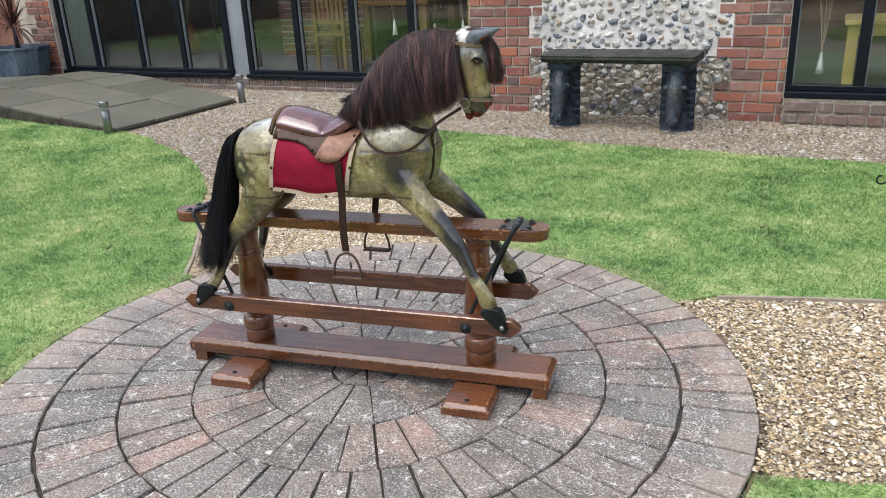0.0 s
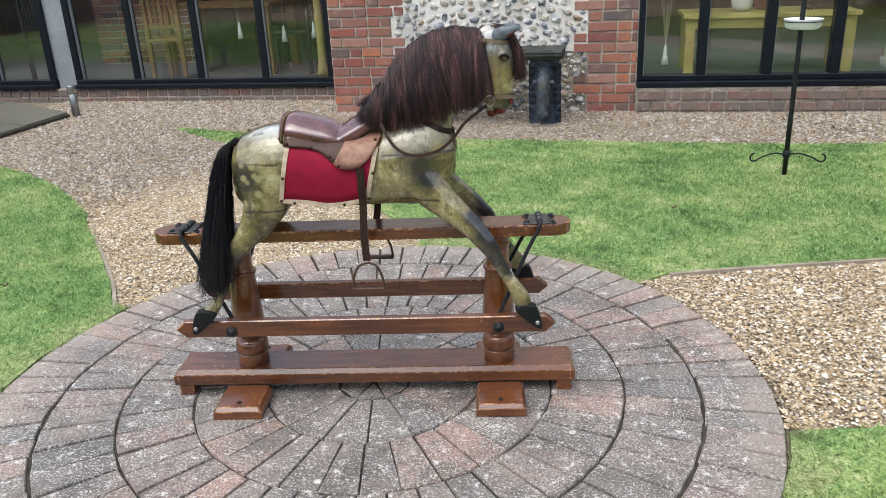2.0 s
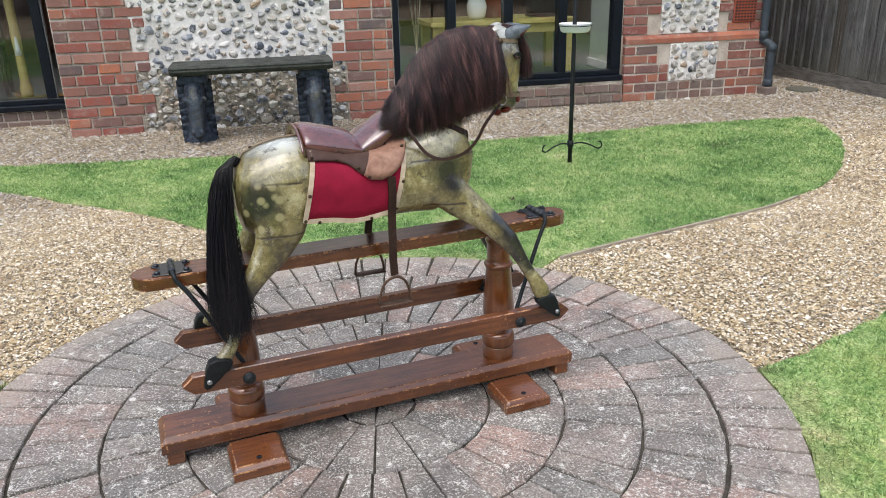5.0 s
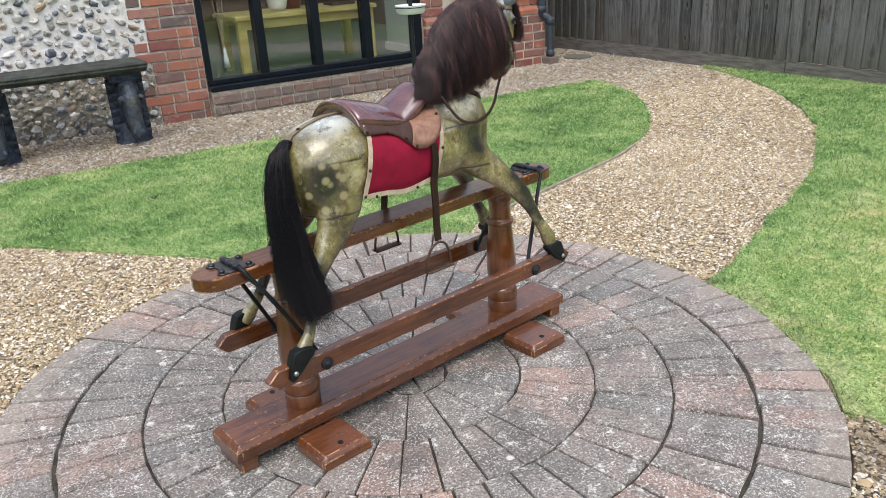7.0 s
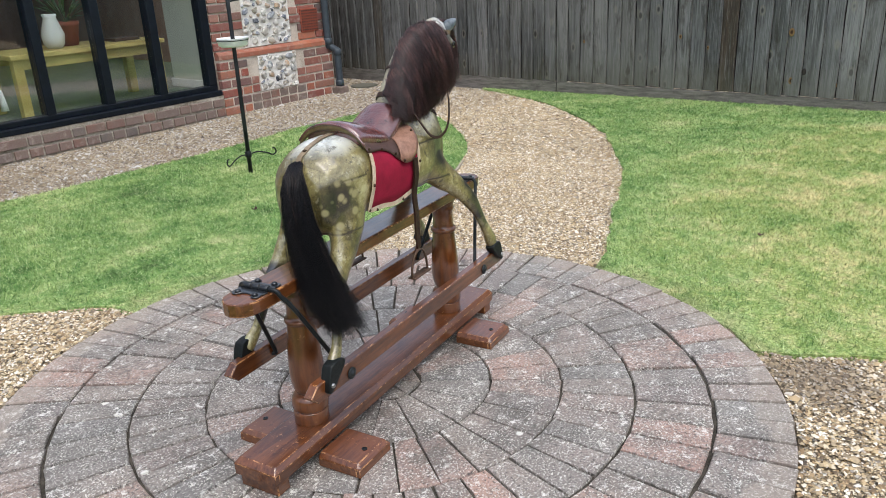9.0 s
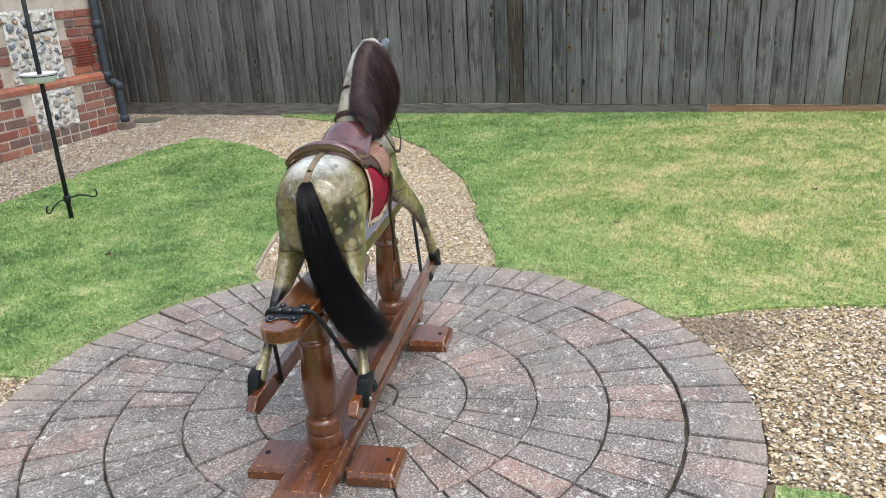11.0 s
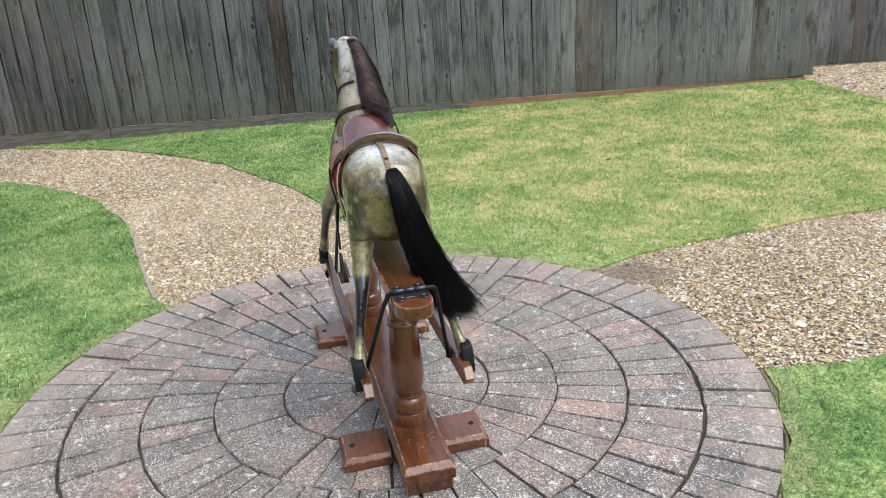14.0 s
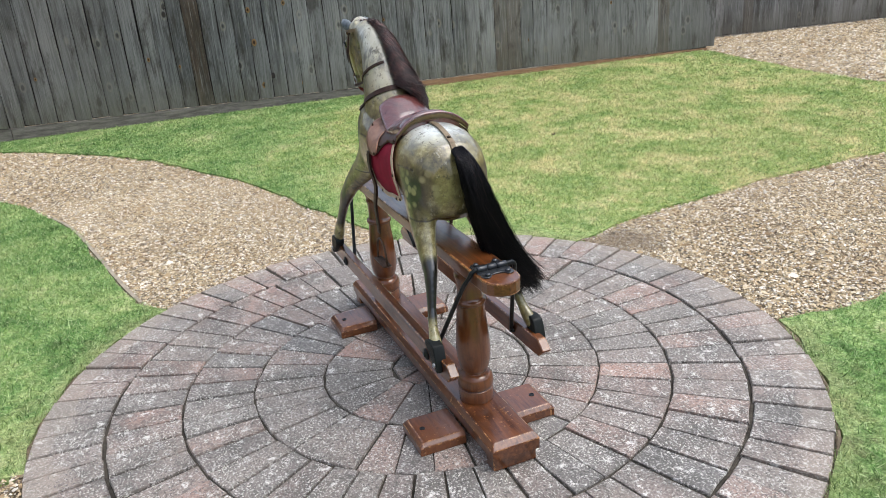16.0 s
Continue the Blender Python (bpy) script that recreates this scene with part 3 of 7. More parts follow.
M_FLAP = simple("tan_worn_leather", (0.13, 0.058, 0.036), (0.4, 0.23, 0.16), 22, 0.36, 0.3, 0.002, local=True)
M_STRAP = simple("strap_leather", (0.014, 0.007, 0.005), (0.05, 0.024, 0.016), 40, 0.5, 0.3, 0.002, local=True)
M_TAN = simple("cracked_tan_strap", (0.12, 0.085, 0.05), (0.26, 0.2, 0.13), 40, 0.55, 0.3, 0.002, local=True)
M_EAR = simple("ear_grey_paint", (0.04, 0.052, 0.06), (0.2, 0.23, 0.25), 40, 0.4, 0.2, local=True)
M_RIM = simple("olive_rim_leather", (0.09, 0.06, 0.025), (0.2, 0.15, 0.07), 40, 0.4, 0.3, 0.002, local=True)
M_RED = simple("crimson_cloth", (0.21, 0.004, 0.022), (0.3, 0.008, 0.035), 120, 0.8, 0.4, 0.001, local=True)
M_CREAM = simple("cream_braid", (0.4, 0.3, 0.2), (0.6, 0.5, 0.37), 150, 0.8, 0.4, 0.001, local=True)
M_STUD = simple("dark_brass_stud", (0.03, 0.02, 0.013), (0.1, 0.065, 0.04), 80, 0.35, 0.1, metal=0.7)
M_MANE = hair_mat("mane_hair", [(0.15, (0.0035, 0.0018, 0.002)), (0.44, (0.022, 0.0085, 0.008)), (0.7, (0.085, 0.034, 0.031)), (0.94, (0.25, 0.128, 0.105))], 0.36, 0.7, 60)
M_TAIL = hair_mat("tail_hair", [(0.0, (0.001, 0.001, 0.0014)), (0.75, (0.0036, 0.0034, 0.0046)), (0.93, (0.014, 0.011, 0.011)), (1.0, (0.05, 0.03, 0.024))], 0.3, 0.22)
M_MOUTH = simple("red_mouth_paint", (0.09, 0.014, 0.009), (0.18, 0.035, 0.02), 60, 0.4, 0.1, local=True)
M_EYE = simple("brown_glass_eye", (0.02, 0.008, 0.004), (0.05, 0.02, 0.008), 60, 0.1, 0.0, local=True, coat=1.0)
M_PAVER = brick_mat("weathered_paver", [(0.29, 0.226, 0.186), (0.225, 0.212, 0.19), (0.38, 0.245, 0.196), (0.25, 0.226, 0.2), (0.43, 0.262, 0.205), (0.165, 0.158, 0.148), (0.335, 0.268, 0.222)], (0.225, 0.205, 0.182), 0.9, 0.82)
M_JOINT = simple("dark_joint_sand", (0.018, 0.016, 0.012), (0.1, 0.087, 0.07), 60, 0.95, 0.6, 0.006)
M_SOIL = simple("dry_soil", (0.08, 0.06, 0.036), (0.24, 0.19, 0.13), 40, 0.95, 0.8, 0.008)
M_BRICK = brick_mat("old_red_brick", [(0.33, 0.095, 0.065), (0.21, 0.075, 0.063), (0.48, 0.17, 0.09), (0.15, 0.105, 0.095), (0.38, 0.14, 0.095), (0.11, 0.1, 0.098), (0.3, 0.085, 0.065), (0.42, 0.25, 0.19)], (0.25, 0.145, 0.12))
M_PLINTH = brick_mat("dusty_plinth_brick", [(0.25, 0.115, 0.085), (0.17, 0.14, 0.125), (0.23, 0.15, 0.125), (0.15, 0.13, 0.12)], (0.22, 0.18, 0.15))
M_CAP = brick_mat("orange_cap_brick", [(0.42, 0.14, 0.075), (0.27, 0.09, 0.06), (0.46, 0.22, 0.14), (0.33, 0.1, 0.06)], (0.33, 0.2, 0.15))
M_MORTAR = simple("lime_mortar", (0.34, 0.285, 0.235), (0.6, 0.535, 0.455), 30, 0.95, 0.6, 0.006)
M_LIME = simple("white_flint_mortar", (0.52, 0.495, 0.45), (0.82, 0.8, 0.76), 14, 0.95, 0.7, 0.012)
M_GREYLIME = simple("grey_flint_mortar", (0.15, 0.125, 0.095), (0.46, 0.42, 0.35), 22, 0.95, 0.9, 0.015)
M_GRAVEL = gravel_mat("gravel_bed", False)
M_PEBBLE = gravel_mat("gravel_stones", True)
M_TURF = grass_mat("turf", False)
M_GRASS = grass_mat("grass_blades", True)
M_FENCE = fence_mat("weathered_featheredge")
M_KNOT = knot_mat()
M_NEWWOOD = simple("new_treated_timber", (0.22, 0.125, 0.07), (0.37, 0.225, 0.135), 30, 0.8, 0.4, 0.003, stretch=(8, 1, 8))
M_OLDBOARD = simple("old_gravel_board", (0.085, 0.078, 0.068), (0.22, 0.205, 0.185), 30, 0.85, 0.4, 0.003, stretch=(8, 1, 8))
M_EDGING = simple("grey_timber_edging", (0.24, 0.2, 0.15), (0.42, 0.37, 0.29), 60, 0.85, 0.4, 0.003)
M_FRAME = simple("black_frame_paint", (0.0012, 0.003, 0.0065), (0.0035, 0.0072, 0.0135), 40, 0.4, 0.08)
M_FRAME.node_tree.nodes["Principled BSDF"].inputs["Specular IOR Level"].default_value = 0.3
M_GLASS = glass_mat()


def carved_stone():
    """Blue-black painted stone, mottled paler grey and olive on the foremost carving."""
    n = Nodes("black_painted_stone")
    v = n.place(True)
    fine = n.noise(v, 30, 5, 0.7)
    col = n.ramp(fine, [(0.36, (0.004, 0.007, 0.013)), (0.64, (0.04, 0.053, 0.075))])
    sep = n.add("SeparateXYZ")
    n.link(v, sep.inputs[0])
    tone_mask = n.ramp(n.maths("ADD", n.maths("SUBTRACT", sep.outputs["Y"], 5.2), n.maths("MULTIPLY", n.maths("SUBTRACT", n.noise(v, 45, 4, 0.7), 0.5), 0.16)), [(0.09, 0.75), (0.17, 0.0)])
    tone_mask = n.mix(1.0, tone_mask, n.ramp(sep.outputs["Z"], [(0.02, 0.15), (0.2, 0.3), (0.24, 1.0), (0.31, 1.0), (0.34, 0.0)]), "MULTIPLY")
    col = n.mix(tone_mask, col, n.mix(n.ramp(n.noise(v, 12, 3), [(0.45, 0.0), (0.6, 1.0)]), (0.2, 0.23, 0.25), (0.3, 0.27, 0.15)))
    return n.done(col, 0.45, n.bump(fine, 0.6, 0.006))


M_STONE = carved_stone()
M_SLABSEAT = simple("mossy_dark_stone", (0.014, 0.016, 0.014), (0.085, 0.09, 0.078), 40, 0.85, 0.7, 0.006)
def flag_mat(name):
    n = Nodes(name)
    v = n.place()
    col = n.ramp(n.random(), [(0.0, (0.1, 0.098, 0.078)), (0.5, (0.17, 0.162, 0.128)), (1.0, (0.13, 0.13, 0.11))])
    col = n.mix(n.ramp(n.noise(v, 2.5, 5, 0.65), [(0.4, 0.0), (0.65, 0.6)]), col, (0.1, 0.1, 0.075))
    fine = n.noise(v, 60, 5, 0.7)
    col = n.mix(n.ramp(fine, [(0.36, 0.4), (0.5, 0.0)]), col, (0.07, 0.07, 0.055))
    return n.done(col, 0.55, n.bump(fine, 0.4, 0.003))


M_FLAG = flag_mat("buff_flagstone")
M_PIPE = simple("slate_grey_pipe", (0.035, 0.045, 0.055), (0.06, 0.075, 0.088), 20, 0.4, 0.1)
M_TERRA = simple("terracotta", (0.2, 0.045, 0.028), (0.3, 0.08, 0.045), 30, 0.8, 0.3)
M_WHITE = simple("white_enamel", (0.68, 0.69, 0.68), (0.78, 0.79, 0.78), 30, 0.35, 0.05)
M_PLASTER = simple("pale_green_plaster", (0.5, 0.53, 0.46), (0.6, 0.63, 0.55), 8, 0.85, 0.1)
M_INDOOR = simple("indoor_brick_wall", (0.16, 0.07, 0.05), (0.28, 0.15, 0.11), 10, 0.9, 0.4, 0.01)
M_FLOOR = simple("grey_indoor_floor", (0.15, 0.16, 0.16), (0.24, 0.25, 0.25), 5, 0.5, 0.1)
M_PINE = simple("pale_pine", (0.42, 0.31, 0.1), (0.58, 0.46, 0.19), 12, 0.5, 0.15, stretch=(1, 6, 6))
M_OAK = simple("oak_furniture", (0.2, 0.11, 0.04), (0.34, 0.2, 0.085), 12, 0.5, 0.15, stretch=(6, 6, 1))
M_DARKWOOD = simple("dark_furniture", (0.015, 0.012, 0.012), (0.04, 0.032, 0.03), 12, 0.5, 0.15)
M_ZINC = simple("blue_grey_zinc", (0.06, 0.085, 0.12), (0.2, 0.25, 0.31), 9, 0.5, 0.2, metal=0.35, stretch=(3, 3, 0.6))
M_LEAFRED = simple("bronze_leaf", (0.03, 0.012, 0.012), (0.1, 0.04, 0.035), 20, 0.5, 0.1)
M_LEAF = simple("green_leaf", (0.03, 0.07, 0.015), (0.08, 0.14, 0.04), 20, 0.5, 0.1)
M_COLUMN = simple("galvanised_column", (0.2, 0.22, 0.24), (0.29, 0.31, 0.325), 12, 0.5, 0.05)
M_POST = simple("brushed_steel_post", (0.2, 0.21, 0.21), (0.34, 0.35, 0.35), 40, 0.35, 0.1, metal=0.8, stretch=(1, 1, 0.2))
M_RENDER = simple("house_upper_wall", (0.3, 0.16, 0.11), (0.45, 0.33, 0.26), 3, 0.9, 0.3)
M_ROOF = simple("roof_tile_red", (0.16, 0.06, 0.04), (0.26, 0.11, 0.075), 8, 0.9, 0.4)


def flint_mat(name):
    n = Nodes(name)
    v = n.place()
    col = n.ramp(n.random(), [(0.0, (0.06, 0.068, 0.08)), (0.18, (0.2, 0.22, 0.25)), (0.36, (0.36, 0.36, 0.345)), (0.52, (0.3, 0.27, 0.21)), (0.68, (0.46, 0.45, 0.41)), (0.82, (0.36, 0.26, 0.17)), (1.0, (0.6, 0.58, 0.54))])
    nz = n.noise(v, 15, 5, 0.6)
    col = n.mix(n.ramp(nz, [(0.5, 0.0), (0.6, 0.75)]), col, (0.62, 0.605, 0.57))
    col = n.mix(n.ramp(n.noise(v, 22, 3), [(0.33, 0.8), (0.42, 0.0)]), col, (0.09, 0.095, 0.105))
    return n.done(col, 0.42, n.bump(nz, 0.6, 0.005))


M_FLINT = flint_mat("flint")

# ---- ground, lawns, circle ----
def edge_list(lo, hi, fine):
    far = [400, 150, 60, 30]
    return np.array([-f for f in far] + list(np.arange(lo, hi + 0.01, fine)) + far)


gx, gy = edge_list(-14, 12, 0.5), edge_list(-13, 9, 0.5)
bm = bmesh.new()
grid = [[bm.verts.new((x, y, float(ground_z(x, y)) - 0.004)) for y in gy] for x in gx]
for i in range(len(gx) - 1):
    for j in range(len(gy) - 1):
        bm.faces.new((grid[i][j], grid[i + 1][j], grid[i + 1][j + 1], grid[i][j + 1]))
tagged(mesh_ob("ground", bm, M_GRAVEL), "level ground of loose tan gravel", "ground", kind="structure")


def on_circle(degrees, r=1.073):
    return (CX + r * math.cos(radians(degrees)), CY + r * math.sin(radians(degrees)))


def arc(a, b, step=6):
    k = max(2, int(abs(b - a) / step))
    return [on_circle(a + (b - a) * i / k) for i in range(k + 1)]


LAWNS = {
    "west": arc(205, 160) + smooth_line([(-2.21, 2.1), (-2.48, 2.44), (-2.81, 2.83), (-3.3, 3.4), (-3.83, 3.85), (-4.39, 4.18), (-5.0, 4.49), (-5.2, 4.52)])
    + [(-6.9, 4.71), (-11.9, 5.34), (-12, -2), (-6, -1.2), (-3.4, 0.4)],
    "north": arc(97, 47) + smooth_line([(-0.28, 2.575), (0.0, 2.69), (0.45, 2.86), (0.97, 3.06), (1.6, 3.42), (2.05, 3.86), (2.4, 4.32), (2.64, 4.9)])
    + smooth_line([(2.6, 5.0), (1.6, 5.06), (0.6, 5.0), (-0.5, 5.04), (-1.5, 5.1), (-2.4, 5.2), (-3.3, 5.31), (-3.88, 5.46)])
    + smooth_line([(-3.82, 5.4), (-3.5, 5.18), (-3.08, 4.86), (-2.41, 4.26), (-1.97, 3.82), (-1.53, 3.25), (-1.26, 2.88)]),
    "east": arc(-46, -5) + smooth_line([(0.05, 1.6), (0.44, 1.79), (0.98, 2.0), (1.58, 2.28), (2.08, 2.6), (2.53, 2.94), (3.17, 3.68), (3.5, 4.3), (3.72, 4.8)])
    + [(3.755, 4.75), (3.755, -2.12)] + smooth_line([(3.68, -2.17), (2.5, -2.15), (1.6, -2.24), (0.85, -2.35), (0.4, -1.95), (0.2, -1.1), (0.11, -0.45), (-0.05, 0.1), (-0.18, 0.52), (-0.35, 0.85)]),
    "south": arc(213, 264) + smooth_line([(-1.23, 0.58), (-1.22, 0.35), (-1.18, 0.1), (-1.1, -0.6), (-0.95, -1.6), (-0.8, -2.6)]) + [(-3.5, -3.5), (-5.5, -2.6), (-2.6, -0.4)],
}


def inside(poly, pts):
    p = np.asarray(poly)
    q = np.roll(p, -1, 0)
    x, y = pts[:, 0, None], pts[:, 1, None]
    cross = ((p[:, 1] > y) != (q[:, 1] > y)) & (x < (q[:, 0] - p[:, 0]) * (y - p[:, 1]) / (q[:, 1] - p[:, 1] + 1e-12) + p[:, 0])
    return cross.sum(1) % 2 == 1


def lawn_bed(key, poly, label):
    clean = [poly[0]]
    for q in poly[1:]:
        if math.dist(q, clean[-1]) > 0.02:
            clean.append(q)
    dense = []
    for a, b in zip(clean, clean[1:] + clean[:1]):
        k = max(1, int(math.dist(a, b) / 0.12))
        dense += [(a[0] + (b[0] - a[0]) * i / k, a[1] + (b[1] - a[1]) * i / k) for i in range(k)]
    rng = np.random.default_rng(len(key))
    dense = [(x + rng.normal(0, 0.008), y + rng.normal(0, 0.008)) for x, y in dense]
    p = np.array(dense)
    gx2, gy2 = np.meshgrid(np.arange(p[:, 0].min(), p[:, 0].max(), 0.3), np.arange(p[:, 1].min(), p[:, 1].max(), 0.3))
    g = np.stack([gx2.ravel(), gy2.ravel()], 1)
    g = g[inside(p, g)]
    dmin = np.array([np.hypot(*(p - q).T).min() for q in g])
    g = g[dmin > 0.1]
    pts = [Vector(q) for q in dense] + [Vector(q) for q in g]
    n = len(dense)
    vs, _, fs, *_ = delaunay_2d_cdt(pts, [(i, (i + 1) % n) for i in range(n)], [], 1, 1e-5)
    bm = bmesh.new()
    top = [bm.verts.new((v.x, v.y, float(ground_z(v.x, v.y)) + 0.012)) for v in vs]
    for f in fs:
        try:
            bm.faces.new([top[i] for i in f])
        except ValueError:
            pass
    rim = [e for e in bm.edges if len(e.link_faces) == 1]
    r = bmesh.ops.extrude_edge_only(bm, edges=rim)
    for v in r["geom"]:
        if isinstance(v, bmesh.types.BMVert):
            v.co.z -= 0.05
    bmesh.ops.recalc_face_normals(bm, faces=bm.faces)
    ob = tagged(mesh_ob("lawn", bm, M_TURF), label, "lawn", kind="structure")
    return ob, p


def blades(p, ob, density, seed, label):
    """Mown grass blades on a lawn, thick where the camera passes."""
    rng = np.random.default_rng(seed)
    lo, hi = p.min(0), p.max(0)
    lo, hi = np.maximum(lo, (-7.5, -3.2)), np.minimum(hi, (3.76, 6.0))
    k = int(np.prod(hi - lo) * density)
    q = rng.uniform(lo, hi, (k, 2))
    q = q[inside(p, q)]
    r = np.hypot(q[:, 0] - CX, q[:, 1] - CY)
    q = q[rng.uniform(0, 1, len(q)) < np.clip(1.5 - 0.22 * r, 0.35, 1)]
    r = np.hypot(q[:, 0] - CX, q[:, 1] - CY)
    k = len(q)
    z = ground_z(q[:, 0], q[:, 1]) + 0.01
    turn = np.arctan2(q[:, 1] - CY, q[:, 0] - CX)
    worn = 0.03 + 0.05 * (1 + np.sin(5 * turn + 1) * np.sin(11 * turn)) + 0.1 * np.exp(-((turn + 0.72) / 0.2) ** 2)
    keep = rng.uniform(0, 1, k) < np.clip((r - 1.06) / worn, 0.12, 1)
    q, r = q[keep], r[keep]
    k = len(q)
    z = ground_z(q[:, 0], q[:, 1]) + 0.01
    a = rng.uniform(0, 6.283, k)
    wide = (0.0011 + 0.0006 * np.clip(r - 1, 0, 5)) * rng.uniform(0.8, 1.5, k)
    tall = rng.uniform(0.006, 0.019, k) * (1 + 0.6 * (rng.uniform(0, 1, k) > 0.95))
    lean = rng.normal(0, 0.014, (k, 2))
    base = np.stack([q[:, 0], q[:, 1], z], 1)
    off = np.stack([np.cos(a) * wide, np.sin(a) * wide, np.zeros(k)], 1)
    tip = base + np.stack([lean[:, 0], lean[:, 1], tall], 1)
    verts = np.stack([base - off, base + off, tip], 1).reshape(-1, 3)
    g = np_mesh("grass", verts, np.arange(3 * k).reshape(-1, 3), M_GRASS)
    return tagged(g, label, "grass", kind="stuff")


LAWN_TEXT = {"west": "mown green lawn beside the curved gravel path", "north": "mown green lawn between gravel and house", "east": "mown lawn with dry yellow patches below the fence", "south": "rough green lawn edge beside the paving"}
lawn_shapes = {}
for i, (key, poly) in enumerate(LAWNS.items()):
    ob, p = lawn_bed(key, [tuple(q) for q in poly], LAWN_TEXT[key])
    lawn_shapes[key] = p
    blades(p, ob, 22000, 20 + i, "short mown grass blades, green with dry tips")

# timber edging at the lawns' corners
for line, label in (([(-2.19, 2.05), (-2.33, 2.25), (-2.5, 2.46), (-2.8, 2.81)], "grey timber lawn edging beside the gravel path"),
                    ([(-0.27, 2.575), (0.0, 2.685), (0.45, 2.85), (0.97, 3.05), (1.25, 3.2)], "thin timber lawn edging beside the gravel path")):
    bm = bmesh.new()
    pts = smooth_line([(x, y, float(ground_z(x, y)) + 0.006) for x, y in line])
    strap_mesh(bm, [(q[0], q[1], q[2] - 0.014) for q in pts], 0.045, 0.014, lambda q: Vector((0.75, -0.65, 0)))
    tagged(mesh_ob("lawn_edging", bm, M_EDGING), label, "edging", kind="structure")

# loose stones of the gravel
SLAB = [(-5.22, 4.48), (-5.2, 5.95), (-7.1, 6.7), (-12, 6.7), (-12, 5.33), (-6.9, 4.69)]


def stones(density, size, box_xy, seed, label):
    rng = np.random.default_rng(seed)
    (x0, y0), (x1, y1) = box_xy
    k = int((x1 - x0) * (y1 - y0) * density)
    q = rng.uniform((x0, y0), (x1, y1), (k, 2))
    r = np.hypot(q[:, 0] - CX, q[:, 1] - CY)
    keep = r > 1.066
    for p in lawn_shapes.values():
        keep &= ~inside(p, q)
    keep &= ~inside(SLAB, q)
    keep &= (q[:, 1] < WALL) | ((q[:, 0] < -2.77) & (q[:, 1] < 6.72)) | (q[:, 0] > 3.0) | ((q[:, 0] > -0.3) & (q[:, 0] < 1.64) & (q[:, 1] < 6.06))
    keep &= ~((q[:, 0] > FENCE - 0.02) & (q[:, 1] > -2.2))
    # turf and soil, not stones, between the paving and a lawn
    out = np.stack([CX + (q[:, 0] - CX) * 1.125 / r, CY + (q[:, 1] - CY) * 1.125 / r], 1)
    for p in lawn_shapes.values():
        keep &= ~((r < 1.13) & inside(p, out))
    q, r = q[keep], r[keep]
    # the lawn and path borders carry soil: fewer stones close to the paving
    q = q[rng.uniform(0, 1, len(q)) < np.clip((np.hypot(q[:, 0] - CX, q[:, 1] - CY) - 1.05) / 0.08, 0.8, 1)]
    k = len(q)
    r = np.hypot(q[:, 0] - CX, q[:, 1] - CY)
    octa = np.array([(math.cos(a), math.sin(a), -0.5) for a in np.linspace(0, 6.283, 6)[:-1]] + [(0.05, 0.05, 0.75)], float)
    tri = np.array([(i, (i + 1) % 5, 5) for i in range(5)])   # the sunk underside stays open
    v = octa[None] * rng.uniform(0.7, 1.2, (k, 6, 1)) * np.stack([rng.uniform(0.7, 1.4, k), rng.uniform(0.55, 1.0, k), rng.uniform(0.35, 0.7, k)], 1)[:, None, :]
    v *= (size * rng.lognormal(0, 0.4, k) * (1 + 0.1 * np.clip(r - 2, 0, 5)))[:, None, None]
    a, b = rng.uniform(0, 6.283, k), rng.normal(0, 0.2, k)
    c, s, cb, sb = np.cos(a)[:, None], np.sin(a)[:, None], np.cos(b)[:, None], np.sin(b)[:, None]
    x, y, z = v[..., 0], v[..., 1], v[..., 2]
    y, z = y * cb - z * sb, y * sb + z * cb
    x, y = x * c - y * s, x * s + y * c
    zz = ground_z(q[:, 0], q[:, 1]) + 0.002 + np.abs(rng.normal(0, 0.002, k)) + 0.011 * np.clip((1.16 - r) / 0.07, 0, 1)
    verts = np.stack([x + q[:, :1], y + q[:, 1:], z + zz[:, None]], -1)
    faces = (tri[None] + 6 * np.arange(k)[:, None, None]).reshape(-1, 3)
    return tagged(np_mesh("gravel", verts.reshape(-1, 3), faces, M_PEBBLE, True), label, "gravel", kind="stuff")


stones(21000, 0.0045, ((-3.0, -0.6), (1.6, 4.2)), 3, "loose tan and cream gravel stones around the paving")
stones(7000, 0.0058, ((-5.8, 4.2), (3.75, 6.75)), 4, "loose grey-pink gravel stones along the house")
stones(8000, 0.0054, ((1.6, 2.3), (3.75, 4.2)), 5, "loose tan gravel stones on the curved path")
stones(7500, 0.0058, ((-1.4, -4.5), (1.6, -0.6)), 6, "loose tan gravel stones on the garden path")
stones(3600, 0.0068, ((1.6, -5.2), (4.5, -2.1)), 7, "loose tan gravel stones below the far fence")
stones(4500, 0.0064, ((-5.2, 2.4), (-3.0, 4.2)), 8, "loose tan gravel stones beside the lawn")

# tufts that creep over the paving's edge
rng = np.random.default_rng(77)
k = 9000
a = rng.uniform(0, 6.283, k)
r = 1.066 + np.abs(rng.normal(0, 0.022, k))
q = np.stack([CX + r * np.cos(a), CY + r * np.sin(a)], 1)
near = np.zeros(k, bool)
for p in lawn_shapes.values():
    for d in (0.0, 0.03):
        near |= inside(p, np.stack([CX + (1.1 + d) * np.cos(a), CY + (1.1 + d) * np.sin(a)], 1))
clump = np.sin(a * 23) + np.sin(a * 57 + 1) + rng.normal(0, 0.6, k) > 0.1
q, a, k = q[near & clump], a[near & clump], int((near & clump).sum())
t = rng.uniform(0, 6.283, k)
wide, tall = rng.uniform(0.0012, 0.0024, k), rng.uniform(0.01, 0.03, k)
foot = np.stack([q[:, 0], q[:, 1], np.full(k, -0.018)], 1)
